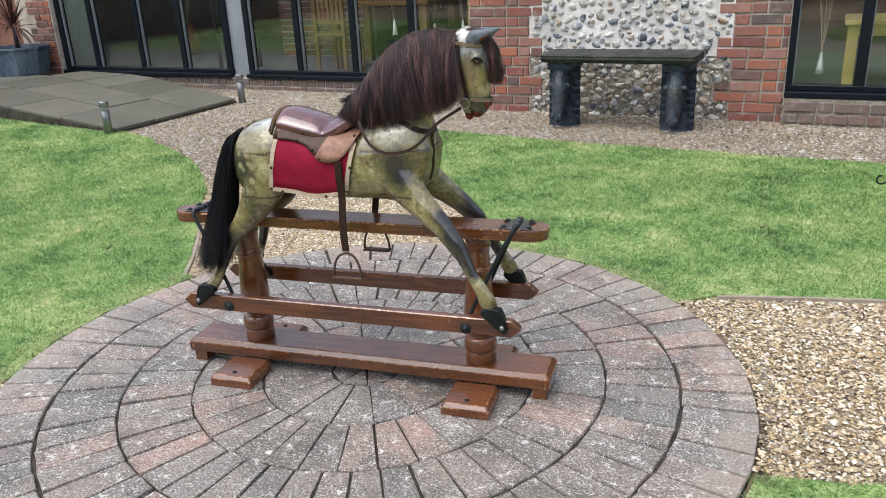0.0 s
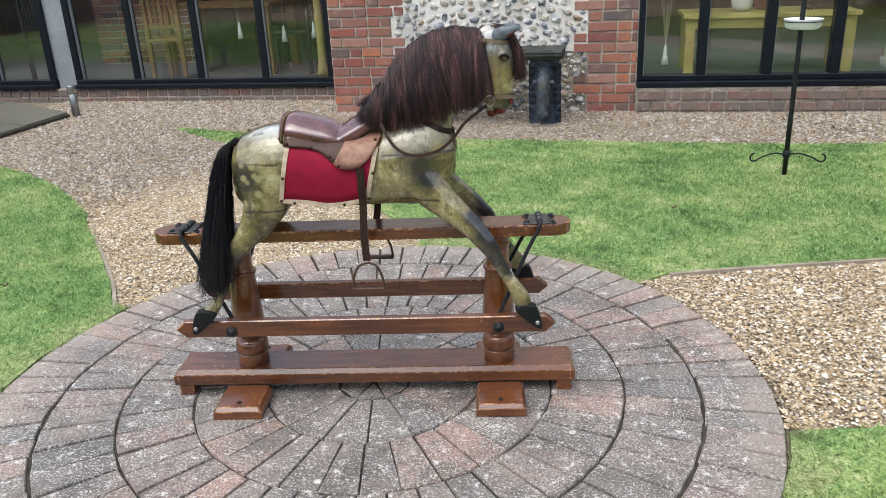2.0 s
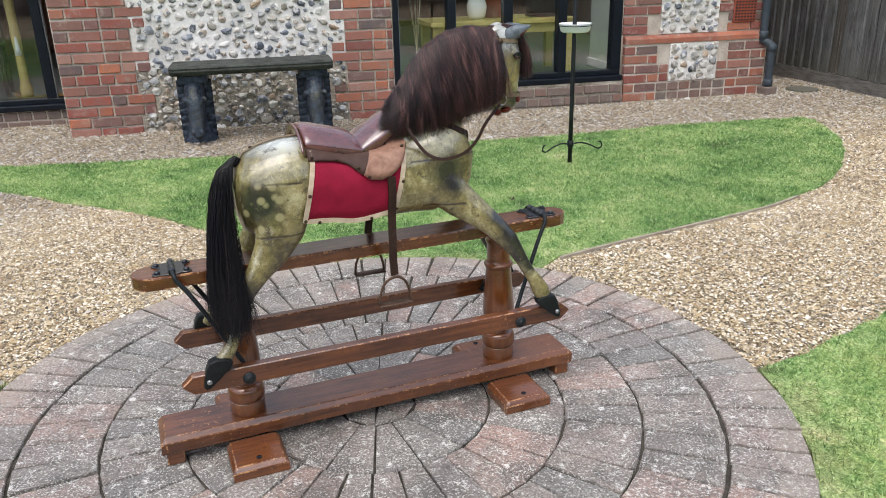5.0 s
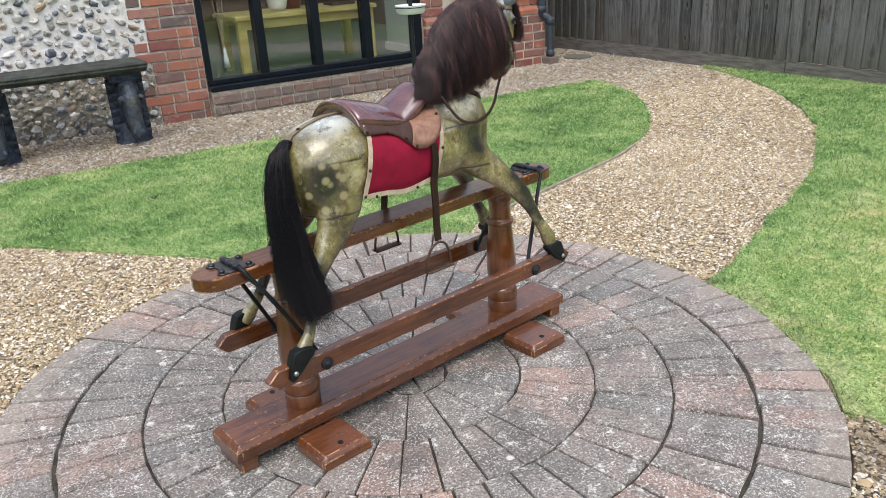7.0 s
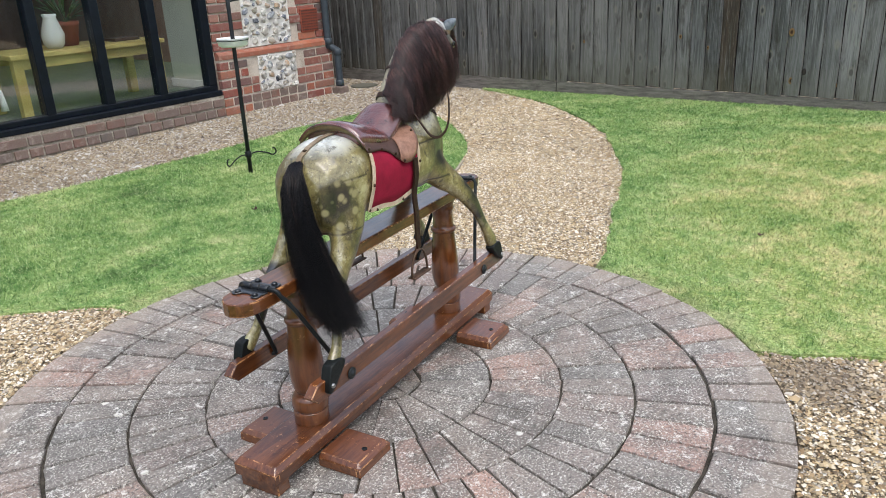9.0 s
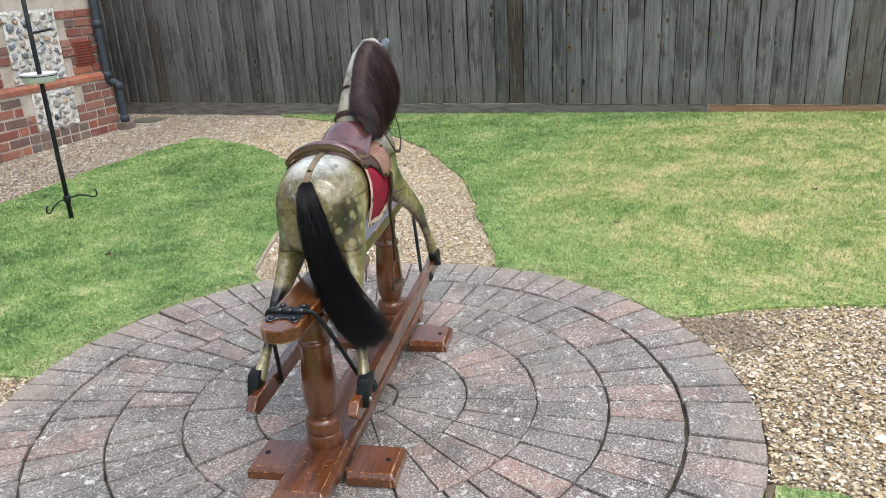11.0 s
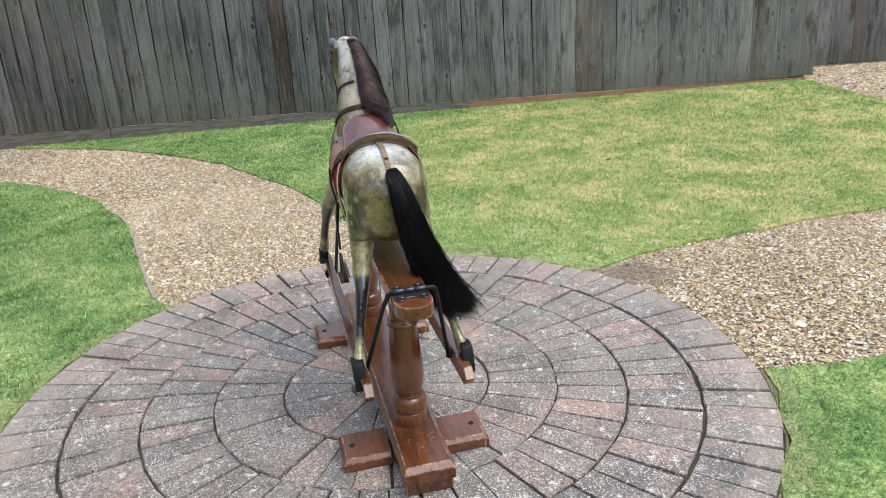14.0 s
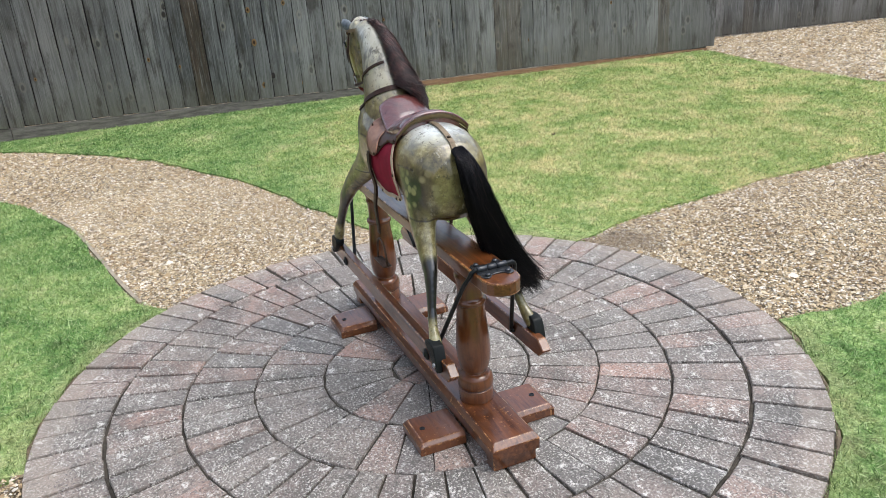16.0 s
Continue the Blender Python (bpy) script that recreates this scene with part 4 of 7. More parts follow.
off = np.stack([np.cos(t) * wide, np.sin(t) * wide, np.zeros(k)], 1)
tip = foot + np.stack([rng.normal(0, 0.012, k) - 0.006 * np.cos(a), rng.normal(0, 0.012, k) - 0.006 * np.sin(a), tall], 1)
tagged(np_mesh("grass", np.stack([foot - off, foot + off, tip], 1).reshape(-1, 3), np.arange(3 * k).reshape(-1, 3), M_GRASS), "longer grass tufts along the paving edge", "grass", kind="stuff")

# paved circle: joint bed, then the wedge pavers, ring by ring
bm = bmesh.new()
lathe(bm, [(1.062, -0.06), (1.062, -0.0085), (0.882, -0.0085), (0.868, -0.0078), (0.5, -0.0068), (0.001, -0.006)], 72, (CX, CY, 0))
paving = tagged(mesh_ob("paved_circle", bm, M_JOINT), "round patio of weathered wedge pavers in rings", "paving", kind="structure")


def wedge(r0, r1, half, gap, seed, gap_in, gap_out):
    """One paver between two radii, chamfered and slightly worn, about the circle's middle."""
    rng = random.Random(seed)
    k = 3 if r1 - r0 > 0.15 else 2
    g0, g1 = gap / max(r0, 0.03) / 2, gap / r1 / 2
    wob = lambda: rng.uniform(-0.0025, 0.0025)
    pts = []
    for i in range(k):
        a = half - g1 - (2 * half - 2 * g1) * i / (k - 1)
        pts.append(((r1 - gap_out / 2) * math.cos(a) + wob(), (r1 - gap_out / 2) * math.sin(a) + wob()))
    if r0 < 0.02:
        pts.append((0.012, 0))
    else:
        for a in (-half + g0, half - g0):
            pts.append(((r0 + gap_in / 2) * math.cos(a) + wob(), (r0 + gap_in / 2) * math.sin(a) + wob()))
    bm = bmesh.new()
    cx, cy = sum(p[0] for p in pts) / len(pts), sum(p[1] for p in pts) / len(pts)
    low = [bm.verts.new((x, y, -0.03)) for x, y in pts]
    mid = [bm.verts.new((x, y, -0.0035)) for x, y in pts]
    top = []
    for x, y in pts:
        d = math.hypot(cx - x, cy - y)
        top.append(bm.verts.new((x + (cx - x) / d * 0.0026, y + (cy - y) / d * 0.0026, rng.uniform(-0.0008, 0.0008))))
    n = len(pts)
    for a, b in ((low, mid), (mid, top)):
        for i in range(n):
            bm.faces.new((a[i], b[i], b[(i + 1) % n], a[(i + 1) % n]))
    bm.faces.new(top[::-1])
    bmesh.ops.recalc_face_normals(bm, faces=bm.faces)
    me = bpy.data.meshes.new("paver")
    bm.to_mesh(me)
    bm.free()
    me.materials.append(M_PAVER)
    return me


# bare soil between the paving and the lawns and paths, of uneven width
bm = bmesh.new()
rows = []
r9 = random.Random(8)
TURNS = np.linspace(0, 2 * math.pi, 217)[:-1]
wide = [0.012 + 0.02 * max(0.0, noise.noise(Vector((3 * math.cos(a), 3 * math.sin(a), 2.0))) + 0.25) + 0.012 * noise.noise(Vector((14 * math.cos(a), 14 * math.sin(a), 5.0))) for a in TURNS]
for f, dz in ((0.0, 0.003), (0.3, 0.0085), (0.65, 0.008), (1.0, -0.006)):
    rows.append([bm.verts.new((CX + (1.064 + f * w + r9.uniform(-0.0015, 0.0015)) * math.cos(a), CY + (1.064 + f * w + r9.uniform(-0.0015, 0.0015)) * math.sin(a), -0.02 + dz + r9.uniform(-0.002, 0.002))) for a, w in zip(TURNS, wide)])
for a, b in zip(rows, rows[1:]):
    for i in range(len(TURNS)):
        bm.faces.new((a[i], b[i], b[(i + 1) % len(TURNS)], a[(i + 1) % len(TURNS)]))
tagged(mesh_ob("soil_edge", bm, M_SOIL, True), "narrow rim of bare soil round the paving", "soil", kind="structure")

COUNTS = (8, 16, 32, 46, 55, 71)
FIRST = (10, -88.75, -83.6, -51.2, -41.4, -3.9)
rng = random.Random(5)
for k, count in enumerate(COUNTS):
    shapes = [wedge(RINGS[k], RINGS[k + 1], math.pi / count, 0.0058 if k > 2 else 0.0034, 10 * k + j, 0.0075 if k == 5 else 0.0045, 0.0075 if k == 4 else 0.0045) for j in range(3)]
    for i in range(count):
        m = pose(CX, CY, rng.uniform(-0.0015, 0.0015), rng.uniform(-0.12, 0.12), rng.uniform(-0.12, 0.12), FIRST[k] + 360 * i / count + rng.uniform(-0.13, 0.13))
        share("paver", shapes[i % 3], paving, m)

# ---- house ----
house_wall = tagged(mesh_ob("wall_north", box(bmesh.new(), -2.77, -0.3, WALL + 0.008, 6.7, -0.3, 2.5), M_MORTAR), "old flint and brick house wall", "wall", kind="structure")


def wall_block(name, x0, x1, y0, y1, z0, z1, material, label):
    return tagged(mesh_ob(name, box(bmesh.new(), x0, x1, y0, y1, z0, z1), material), label, "wall", kind="structure")


wall_east = wall_block("wall_north_corner", 1.64, 2.96, WALL + 0.007, 6.65, -0.3, 2.5, M_MORTAR, "flint and brick house corner with brick quoins")
foot_east = wall_block("wall_north_foot", 1.662, 3.0, WALL - 0.045, WALL + 0.003, -0.3, 0.362, M_MORTAR, "projecting brick foot of the house corner")
wall_block("wall_east_side", 2.72, 2.96, 6.65, 12.0, -0.3, 2.5, M_RENDER, "plain side wall of the house")
# brown mortar, dark enough to hold the shade below the sill in its colour
plinth_r = wall_block("wall_plinth_right", -0.3, 1.64, GLASS_R - 0.1, 6.22, -0.3, 0.07, M_GREYLIME, "low dusty brick plinth under the window")
plinth_l = wall_block("wall_plinth_left", -8.5, -2.77, GLASS_L - 0.06, 7.1, -0.3, 0.005, M_MORTAR, "low dusty brick plinth under the glazing")
wall_block("wall_lintel_right", -0.3, 1.64, 6.14, 6.65, 2.05, 2.5, M_RENDER, "plain wall above the window")
wall_block("wall_lintel_left", -8.5, -2.77, 6.7, 7.1, 2.05, 2.5, M_RENDER, "plain wall above the glazing")
west_pier = wall_block("wall_west_pier", -9.1, -8.5, 6.68, 7.1, -0.3, 2.5, M_MORTAR, "brick pier beside the wide glazing")
wall_block("wall_reveal_west", -8.66, -8.48, 6.83, 7.24, -0.05, 2.5, M_PLASTER, "pale green plastered wall end behind the first pane")
wall_block("wall_west", -12.5, -9.1, 6.74, 7.1, -0.3, 2.5, M_INDOOR, "plain wall beyond the brick pier")
wall_block("wall_back", -12.5, 2.72, 11.8, 12.0, -0.3, 2.5, M_INDOOR, "dim brick back wall of the rooms")
wall_block("wall_partition", -1.6, -1.45, 6.7, 11.8, -0.3, 2.5, M_INDOOR, "dim partition wall between the rooms")
wall_block("wall_west_end", -12.7, -12.5, 6.74, 12.0, -0.3, 2.5, M_RENDER, "plain end wall of the house")
tagged(mesh_ob("floor", box(bmesh.new(), -12.5, 2.72, 7.1, 11.8, -0.3, -0.05), M_FLOOR), "pale grey indoor floor", "floor", kind="structure")
tagged(mesh_ob("floor_right", box(bmesh.new(), -1.45, 2.72, 6.22, 11.8, -0.3, 0.12), M_FLOOR), "pale grey indoor floor behind the window", "floor", kind="structure")
# unseen ceilings and roof stop short of the windows so daylight falls in
for x0, x1, y0 in ((-12.7, -1.6, 7.55), (-1.6, 2.96, 7.5)):
    tagged(mesh_ob("ceiling", box(bmesh.new(), x0, x1, y0, 12.0, 2.5, 2.6), M_PLASTER), "plain pale ceiling", "ceiling", kind="structure")
bm = bmesh.new()
loft(bm, [[(-12.9, 7.55, 2.61), (-12.9, 12.3, 2.61), (-12.9, 10.0, 3.8)], [(-1.6, 7.55, 2.61), (-1.6, 12.3, 2.61), (-1.6, 10.0, 3.8)]])
loft(bm, [[(-1.6, 7.5, 2.61), (-1.6, 12.3, 2.61), (-1.6, 10.0, 3.9)], [(3.2, 7.5, 2.61), (3.2, 12.3, 2.61), (3.2, 10.0, 3.9)]])
tagged(mesh_ob("house_roof", bm, M_ROOF), "plain red tiled house roof", "roof", kind="structure")
# unseen glass strips over that gap, added to brighten the rooms
for x0, x1, y0, y1 in ((-12.7, -1.6, 6.75, 7.55), (-1.6, 2.96, 6.2, 7.5)):
    roof_glass = tagged(mesh_ob("added_roof_glazing", box(bmesh.new(), x0, x1, y0, y1, 2.52, 2.53), M_GLASS), "unseen glass roof strip added to let daylight into the rooms", "roof glazing", kind="structure")
    roof_glass.visible_shadow = False
# pale reveal wall inside the right-hand end of the window
wall_block("wall_reveal", 1.62, 1.86, 6.235, 6.75, 0.12, 2.5, M_PLASTER, "pale green plastered reveal inside the window")
tagged(mesh_ob("baseboard", box(bmesh.new(), 1.6, 1.62, 6.24, 6.765, 0.12, 0.19, 0.004), M_WHITE), "white painted baseboard on the reveal", "baseboard", kind="structure")

BRICKS = {}


def brick_mesh(length, material, high=0.063, deep=0.05):
    key = (length, material.name, high)
    if key not in BRICKS:
        bm = bmesh.new()
        box(bm, -length / 2, length / 2, 0, deep, -high / 2, high / 2, 0.004)
        rng = random.Random(len(BRICKS))
        for v in bm.verts:
            v.co += Vector((rng.uniform(-0.0015, 0.0015), rng.uniform(-0.001, 0.001), rng.uniform(-0.0015, 0.0015)))
        me = bpy.data.meshes.new("brick")
        bm.to_mesh(me)
        bm.free()
        me.materials.append(material)
        BRICKS[key] = me
    return BRICKS[key]


COURSE = 0.0785
brick_rng = random.Random(11)


def lay(x0, x1, y, z0, courses, parent, left_tooth=0.0, right_tooth=0.0, material=None, headers=False, start=0):
    """Courses of bricks between x0 and x1; a toothed end gains a half brick on every second pair of courses."""
    material = material or M_BRICK
    for c in range(courses):
        z = z0 + (c + 0.5) * COURSE
        block = ((c + start) // 2) % 2
        a = x0 - (left_tooth if block else 0)
        b = x1 + (right_tooth if block else 0)
        x, i = a, 0
        while x < b - 0.03:
            ln = 0.108 if headers or (c + i) % 2 else 0.222
            if (c + start) % 2 and i == 0 and not headers:
                ln = 0.108
            if brick_rng.random() < 0.12 and not headers:
                ln = 0.16
            ln = min(ln, b - x)
            if b - x - ln < 0.045:
                ln = b - x
            ln = round(ln / 0.006) * 0.006
            m = pose(x + ln / 2, y - brick_rng.uniform(0, 0.004), z + brick_rng.uniform(-0.002, 0.002), 0, brick_rng.uniform(-0.5, 0.5), 0)
            share("brick", brick_mesh(round(ln - 0.014, 4), material), parent, m)
            x += ln
            i += 1


lay(-2.77, -2.24, WALL - 0.004, -0.14, 14, house_wall, right_tooth=0.11)
lay(-0.68, -0.303, WALL - 0.004, -0.14, 14, house_wall, left_tooth=0.11)
lay(1.643, 1.88, WALL - 0.004, 0.43, 7, wall_east, right_tooth=0.11)
lay(2.62, 2.955, WALL - 0.004, 0.43, 7, wall_east, left_tooth=0.09)
lay(1.648, 1.96, WALL - 0.05, -0.125, 6, foot_east, right_tooth=0.11)
lay(2.62, 2.995, WALL - 0.05, -0.125, 6, foot_east, left_tooth=0.1)
lay(1.96, 2.62, WALL - 0.05, -0.125, 2, foot_east, headers=True, material=M_PLINTH)
lay(-0.295, 1.64, GLASS_R - 0.11, -0.112, 1, plinth_r, headers=True, material=M_PLINTH)
lay(-0.295, 1.64, GLASS_R - 0.11, -0.0285, 1, plinth_r, material=M_PLINTH)
lay(-8.45, -2.77, GLASS_L - 0.07, -0.155, 1, plinth_l, material=M_PLINTH)
lay(-8.45, -2.77, GLASS_L - 0.07, -0.077, 1, plinth_l, headers=True, material=M_PLINTH)
lay(-8.8, -8.51, 6.67, -0.08, 13, west_pier, left_tooth=0.11)
inner_pier = wall_block("wall_inner_pier", -6.9, -5.5, 9.006, 9.2, -0.05, 2.5, M_MORTAR, "indoor brick wall behind the glazing")
lay(-6.9, -5.5, 8.996, -0.04, 14, inner_pier)
# sloping orange cap bricks on the projecting foot
bm = bmesh.new()
loft(bm, [[(-0.107, -0.052, -0.032), (-0.107, 0.045, -0.032), (-0.107, 0.045, 0.036), (-0.107, -0.02, 0.03), (-0.107, -0.05, 0.005)], [(0.107, -0.052, -0.032), (0.107, 0.045, -0.032), (0.107, 0.045, 0.036), (0.107, -0.02, 0.03), (0.107, -0.05, 0.005)]])
bmesh.ops.recalc_face_normals(bm, faces=bm.faces)
cap_me = bpy.data.meshes.new("cap_brick")
bm.to_mesh(cap_me)
bm.free()
cap_me.materials.append(M_CAP)
for i in range(6):
    share("cap_brick", cap_me, foot_east, pose(1.765 + 0.2145 * i, WALL - 0.002, 0.392, 0, brick_rng.uniform(-0.8, 0.8), 0))

# flints set in white mortar
FLINTS = []
for j in range(14):
    r9 = random.Random(40 + j)
    bm = bmesh.new()
    nn = r9.choice((6, 7, 8, 9))
    rad = [r9.uniform(0.62, 1.2) for _ in range(nn)]
    tilt = (r9.uniform(-0.006, 0.006), r9.uniform(-0.006, 0.006))
    rows = []
    for depth, f in ((0.02, 1.0), (-0.005, 0.96), (-0.012, 0.7), (-0.015, 0.35)):
        rows.append([bm.verts.new((f * rad[i] * math.cos(6.283 * i / nn) + r9.uniform(-0.08, 0.08), depth + f * (tilt[0] * math.cos(6.283 * i / nn) + tilt[1] * math.sin(6.283 * i / nn)) + r9.uniform(-0.003, 0.003), f * rad[i] * math.sin(6.283 * i / nn) + r9.uniform(-0.08, 0.08))) for i in range(nn)])
    for a, b in zip(rows, rows[1:]):
        for i in range(nn):
            bm.faces.new((a[i], a[(i + 1) % nn], b[(i + 1) % nn], b[i]))
    bm.faces.new(rows[-1])
    bmesh.ops.recalc_face_normals(bm, faces=bm.faces)
    me = bpy.data.meshes.new("flint")
    bm.to_mesh(me)
    bm.free()
    me.materials.append(M_FLINT)
    me.polygons.foreach_set("use_smooth", [j % 5 == 0] * len(me.polygons))
    FLINTS.append(me)


def flint_panel(parent, x0, x1, z0, z1, y, sizes, most, seed, label, material=None, toothed=False, rough=0.006):
    """A panel of rough mortar set with flints of many sizes, the large ones first, none touching."""
    material = material or M_LIME
    bm = bmesh.new()
    kx, kz = max(2, int((x1 - x0) / 0.02)), max(2, int((z1 - z0) / 0.02))
    vs = [[bm.verts.new((x0 + (x1 - x0) * i / kx, y + rough * noise.noise(Vector((i * 0.5, j * 0.5, seed))) + 0.5 * rough * noise.noise(Vector((i * 1.7, j * 1.7, seed + 9))), z0 + (z1 - z0) * j / kz)) for j in range(kz + 1)] for i in range(kx + 1)]
    for i in range(kx):
        for j in range(kz):
            bm.faces.new((vs[i][j], vs[i + 1][j], vs[i + 1][j + 1], vs[i][j + 1]))
    panel = part("flint_panel", bm, material, parent, label, True)
    r9 = random.Random(seed)
    done = []
    for size, tries in zip(sizes, (500, 900, 1600, 2600)):
        for _ in range(tries):
            if len(done) >= most:
                break
            sx, sz = size * r9.uniform(0.85, 1.35), size * r9.uniform(0.6, 1.05)
            x, z = r9.uniform(x0 + sx * 0.7, x1 - sx * 0.7), r9.uniform(z0 + sz * 0.6, z1 - sz * 0.6)
            if toothed:
                tooth = 0.11 if (int((z + 0.14) / COURSE) // 2) % 2 else 0.0
                if x < -2.24 + tooth + 0.8 * sx or x > -0.68 - tooth - 0.8 * sx:
                    continue
            if any(((x - a) / (0.98 * (sx + c))) ** 2 + ((z - b) / (0.98 * (sz + d))) ** 2 < 1 for a, b, c, d in done):
                continue
            done.append((x, z, sx, sz))
            m = pose(x, y + r9.uniform(-0.003, 0.008), z, r9.uniform(-14, 14), r9.uniform(-35, 35), r9.uniform(-14, 14)) @ Matrix.Diagonal((sx, r9.uniform(0.8, 1.5), sz, 1)) @ pose(0, 0, 0, 0, r9.choice((0, 90, 180, 270)), 0)
            share("flint", r9.choice(FLINTS), panel, m)
    return panel


flint_panel(house_wall, -2.24, -0.68, 0.35, 1.0, WALL + 0.001, (0.036, 0.028, 0.022, 0.016), 215, 3, "white lime mortar set with knapped flints", None, True)
flint_panel(house_wall, -2.24, -0.68, -0.14, 0.35, WALL + 0.004, (0.04, 0.03, 0.022, 0.014), 230, 4, "brown-grey rubble mortar set with rough flints", M_GREYLIME, True, 0.016)
flint_panel(wall_east, 1.99, 2.53, 0.43, 1.0, WALL - 0.002, (0.04, 0.034, 0.026, 0.018), 66, 5, "cream mortar set with small round flints")
flint_panel(foot_east, 2.07, 2.52, 0.04, 0.352, WALL - 0.052, (0.042, 0.034, 0.026, 0.018), 34, 6, "low panel of mortar and rough flints", None, False, 0.012)

# terracotta air brick with its rows of holes
air = tagged(mesh_ob("air_brick", box(bmesh.new(), 2.665, 2.88, WALL - 0.014, WALL + 0.01, 0.5, 0.71, 0.003), M_TERRA), "terracotta air brick with rows of slots", "air brick", kind="structure")
bm = bmesh.new()
box(bm, -0.009, 0.009, -0.002, 0.004, -0.006, 0.006)
slot_me = bpy.data.meshes.new("slot")
bm.to_mesh(slot_me)
bm.free()
slot_me.materials.append(M_DARKWOOD)
for i in range(7):
    for j in range(8):
        share("slot", slot_me, air, pose(2.686 + 0.029 * i, WALL - 0.0145, 0.519 + 0.0248 * j))


def window(name, jambs, mullions, y, z0, z1, label):
    """A black framed window: jambs at both ends, mullions between, a deep sill and a pane in every bay."""
    root = empty(name, pose(0, 0, 0), label, "window", kind="structure")
    part("window_sill", box(bmesh.new(), jambs[0], jambs[1], y - 0.105, y + 0.05, z0, z0 + 0.045, 0.008, 2), M_FRAME, root)
    part("bottom_rail", box(bmesh.new(), jambs[0], jambs[1], y - 0.05, y + 0.045, z0 + 0.045, z0 + 0.085, 0.004), M_FRAME, root)
    part("top_rail", box(bmesh.new(), jambs[0], jambs[1], y - 0.05, y + 0.045, z1 - 0.06, z1, 0.004), M_FRAME, root)
    for x0, x1 in mullions:
        part("mullion", box(bmesh.new(), x0, x1, y - 0.05, y + 0.045, z0 + 0.085, z1 - 0.06, 0.004), M_FRAME, root)
        part("glazing_bead", box(bmesh.new(), x1, x1 + 0.008, y - 0.022, y + 0.012, z0 + 0.085, z1 - 0.06), M_COLUMN, root)
    for (_, a), (b, _) in zip(mullions, mullions[1:]):
        p = part("pane", box(bmesh.new(), a + 0.0085, b - 0.0005, y - 0.003, y + 0.003, z0 + 0.0855, z1 - 0.0605), M_GLASS, root)
        p.visible_shadow = False
    return root


window("window_1", (-0.298, 1.632), [(-0.298, -0.255), (0.135, 0.205), (0.605, 0.678), (1.07, 1.143), (1.55, 1.632)], GLASS_R, 0.072, 2.05, "black framed window of tall panes over a low plinth")
window("window_2", (-8.49, -5.87), [(-8.49, -8.42), (-7.96, -7.89), (-7.22, -7.16), (-6.585, -6.52), (-5.945, -5.872)], GLASS_L, 0.005, 2.05, "black framed full height glazing in the wide opening")
window("window_3", (-5.65, -2.772), [(-5.65, -5.585), (-5.01, -4.945), (-4.335, -4.27), (-3.68, -3.615), (-3.03, -2.96)], GLASS_L, 0.005, 2.05, "black framed full height glazing beside the brick pier")
tagged(mesh_ob("steel_column", box(bmesh.new(), -5.868, -5.652, GLASS_L - 0.02, GLASS_L + 0.1, 0.006, 2.05, 0.005), M_COLUMN), "pale grey column between two glazed openings", "column", kind="structure")


# ---- fences ----
def fence_run(name, x, y0, y1, z0, z1, label, seed, board=0.123):
    """Upright featheredge boards along y on a hidden dark sheet that stands for shade in the gaps, with a gravel board
    at the foot.
    """
    root = tagged(mesh_ob(name, box(bmesh.new(), x + 0.025, x + 0.06, min(y0, y1), max(y0, y1), z0, z1 - 0.02), M_DARKWOOD), label, "fence", kind="structure")
    rng = random.Random(seed)
    meshes = []
    for j in range(8):
        bm = bmesh.new()
        w, hi = board - 0.007, z1 - z0
        r = random.Random(seed + j)
        warp = [r.uniform(-0.003, 0.003) for _ in range(3)]
        rings = []
        for k in range(10):
            z = hi * k / 9
            d = np.interp(k, (0, 4.5, 9), warp)
            e = r.uniform(-0.004, 0.004)   # sawn edges wander
            rings.append([(-0.023 + d, -w / 2 + e + 0.003, z), (-0.019 + d, -w / 2 + e, z), (0.004, -w / 2 + e, z), (0.004, w / 2, z), (-0.003 + d, w / 2, z)])
        loft(bm, rings)
        bmesh.ops.recalc_face_normals(bm, faces=bm.faces)
        me = bpy.data.meshes.new("board")
        bm.to_mesh(me)
        bm.free()
        me.materials.append(M_FENCE)
        meshes.append(me)
    y = y0
    while y > y1:
        w = board * rng.uniform(0.93, 1.07)
        m = pose(x, y - w / 2, z0 + 0.005 + rng.uniform(-0.006, 0.006), rng.uniform(-0.25, 0.25), 0, rng.uniform(-1.6, 1.6)) @ Matrix.Diagonal((1, w / board, 1, 1))
        share("board", meshes[rng.randrange(8)], root, m)
        y -= w
    return root


fence_a = fence_run("fence_east", FENCE, 8.6, -2.2, 0.0, 1.75, "tall weathered grey featheredge board fence", 3)
fence_run("fence_far", 4.55, -2.0, -7.0, -0.03, 1.75, "far length of weathered grey board fence", 5)
tagged(mesh_ob("fence_return", box(bmesh.new(), FENCE + 0.01, 4.55, -2.2, -2.16, -0.05, 1.7), M_FENCE), "short return of the grey board fence", "fence", kind="structure")
for y0, y1, z0, z1, m, label in ((8.6, 4.0, -0.14, -0.001, M_OLDBOARD, "dark old gravel board at the fence foot"), (3.99, 0.88, -0.15, -0.003, M_OLDBOARD, "dark old gravel board at the fence foot"), (0.87, -2.2, -0.14, -0.006, M_NEWWOOD, "new reddish gravel board at the fence foot")):
    bm = bmesh.new()
    box(bm, FENCE - 0.016, FENCE + 0.02, y1, y0, z0, z1, 0.003)
    tagged(mesh_ob("gravel_board", bm, m), label, "board", kind="structure")
tagged(mesh_ob("gravel_board", box(bmesh.new(), 4.52, 4.57, -6.99, -2.2, -0.14, -0.03, 0.003), M_OLDBOARD), "dark gravel board of the far fence", "board", kind="structure")
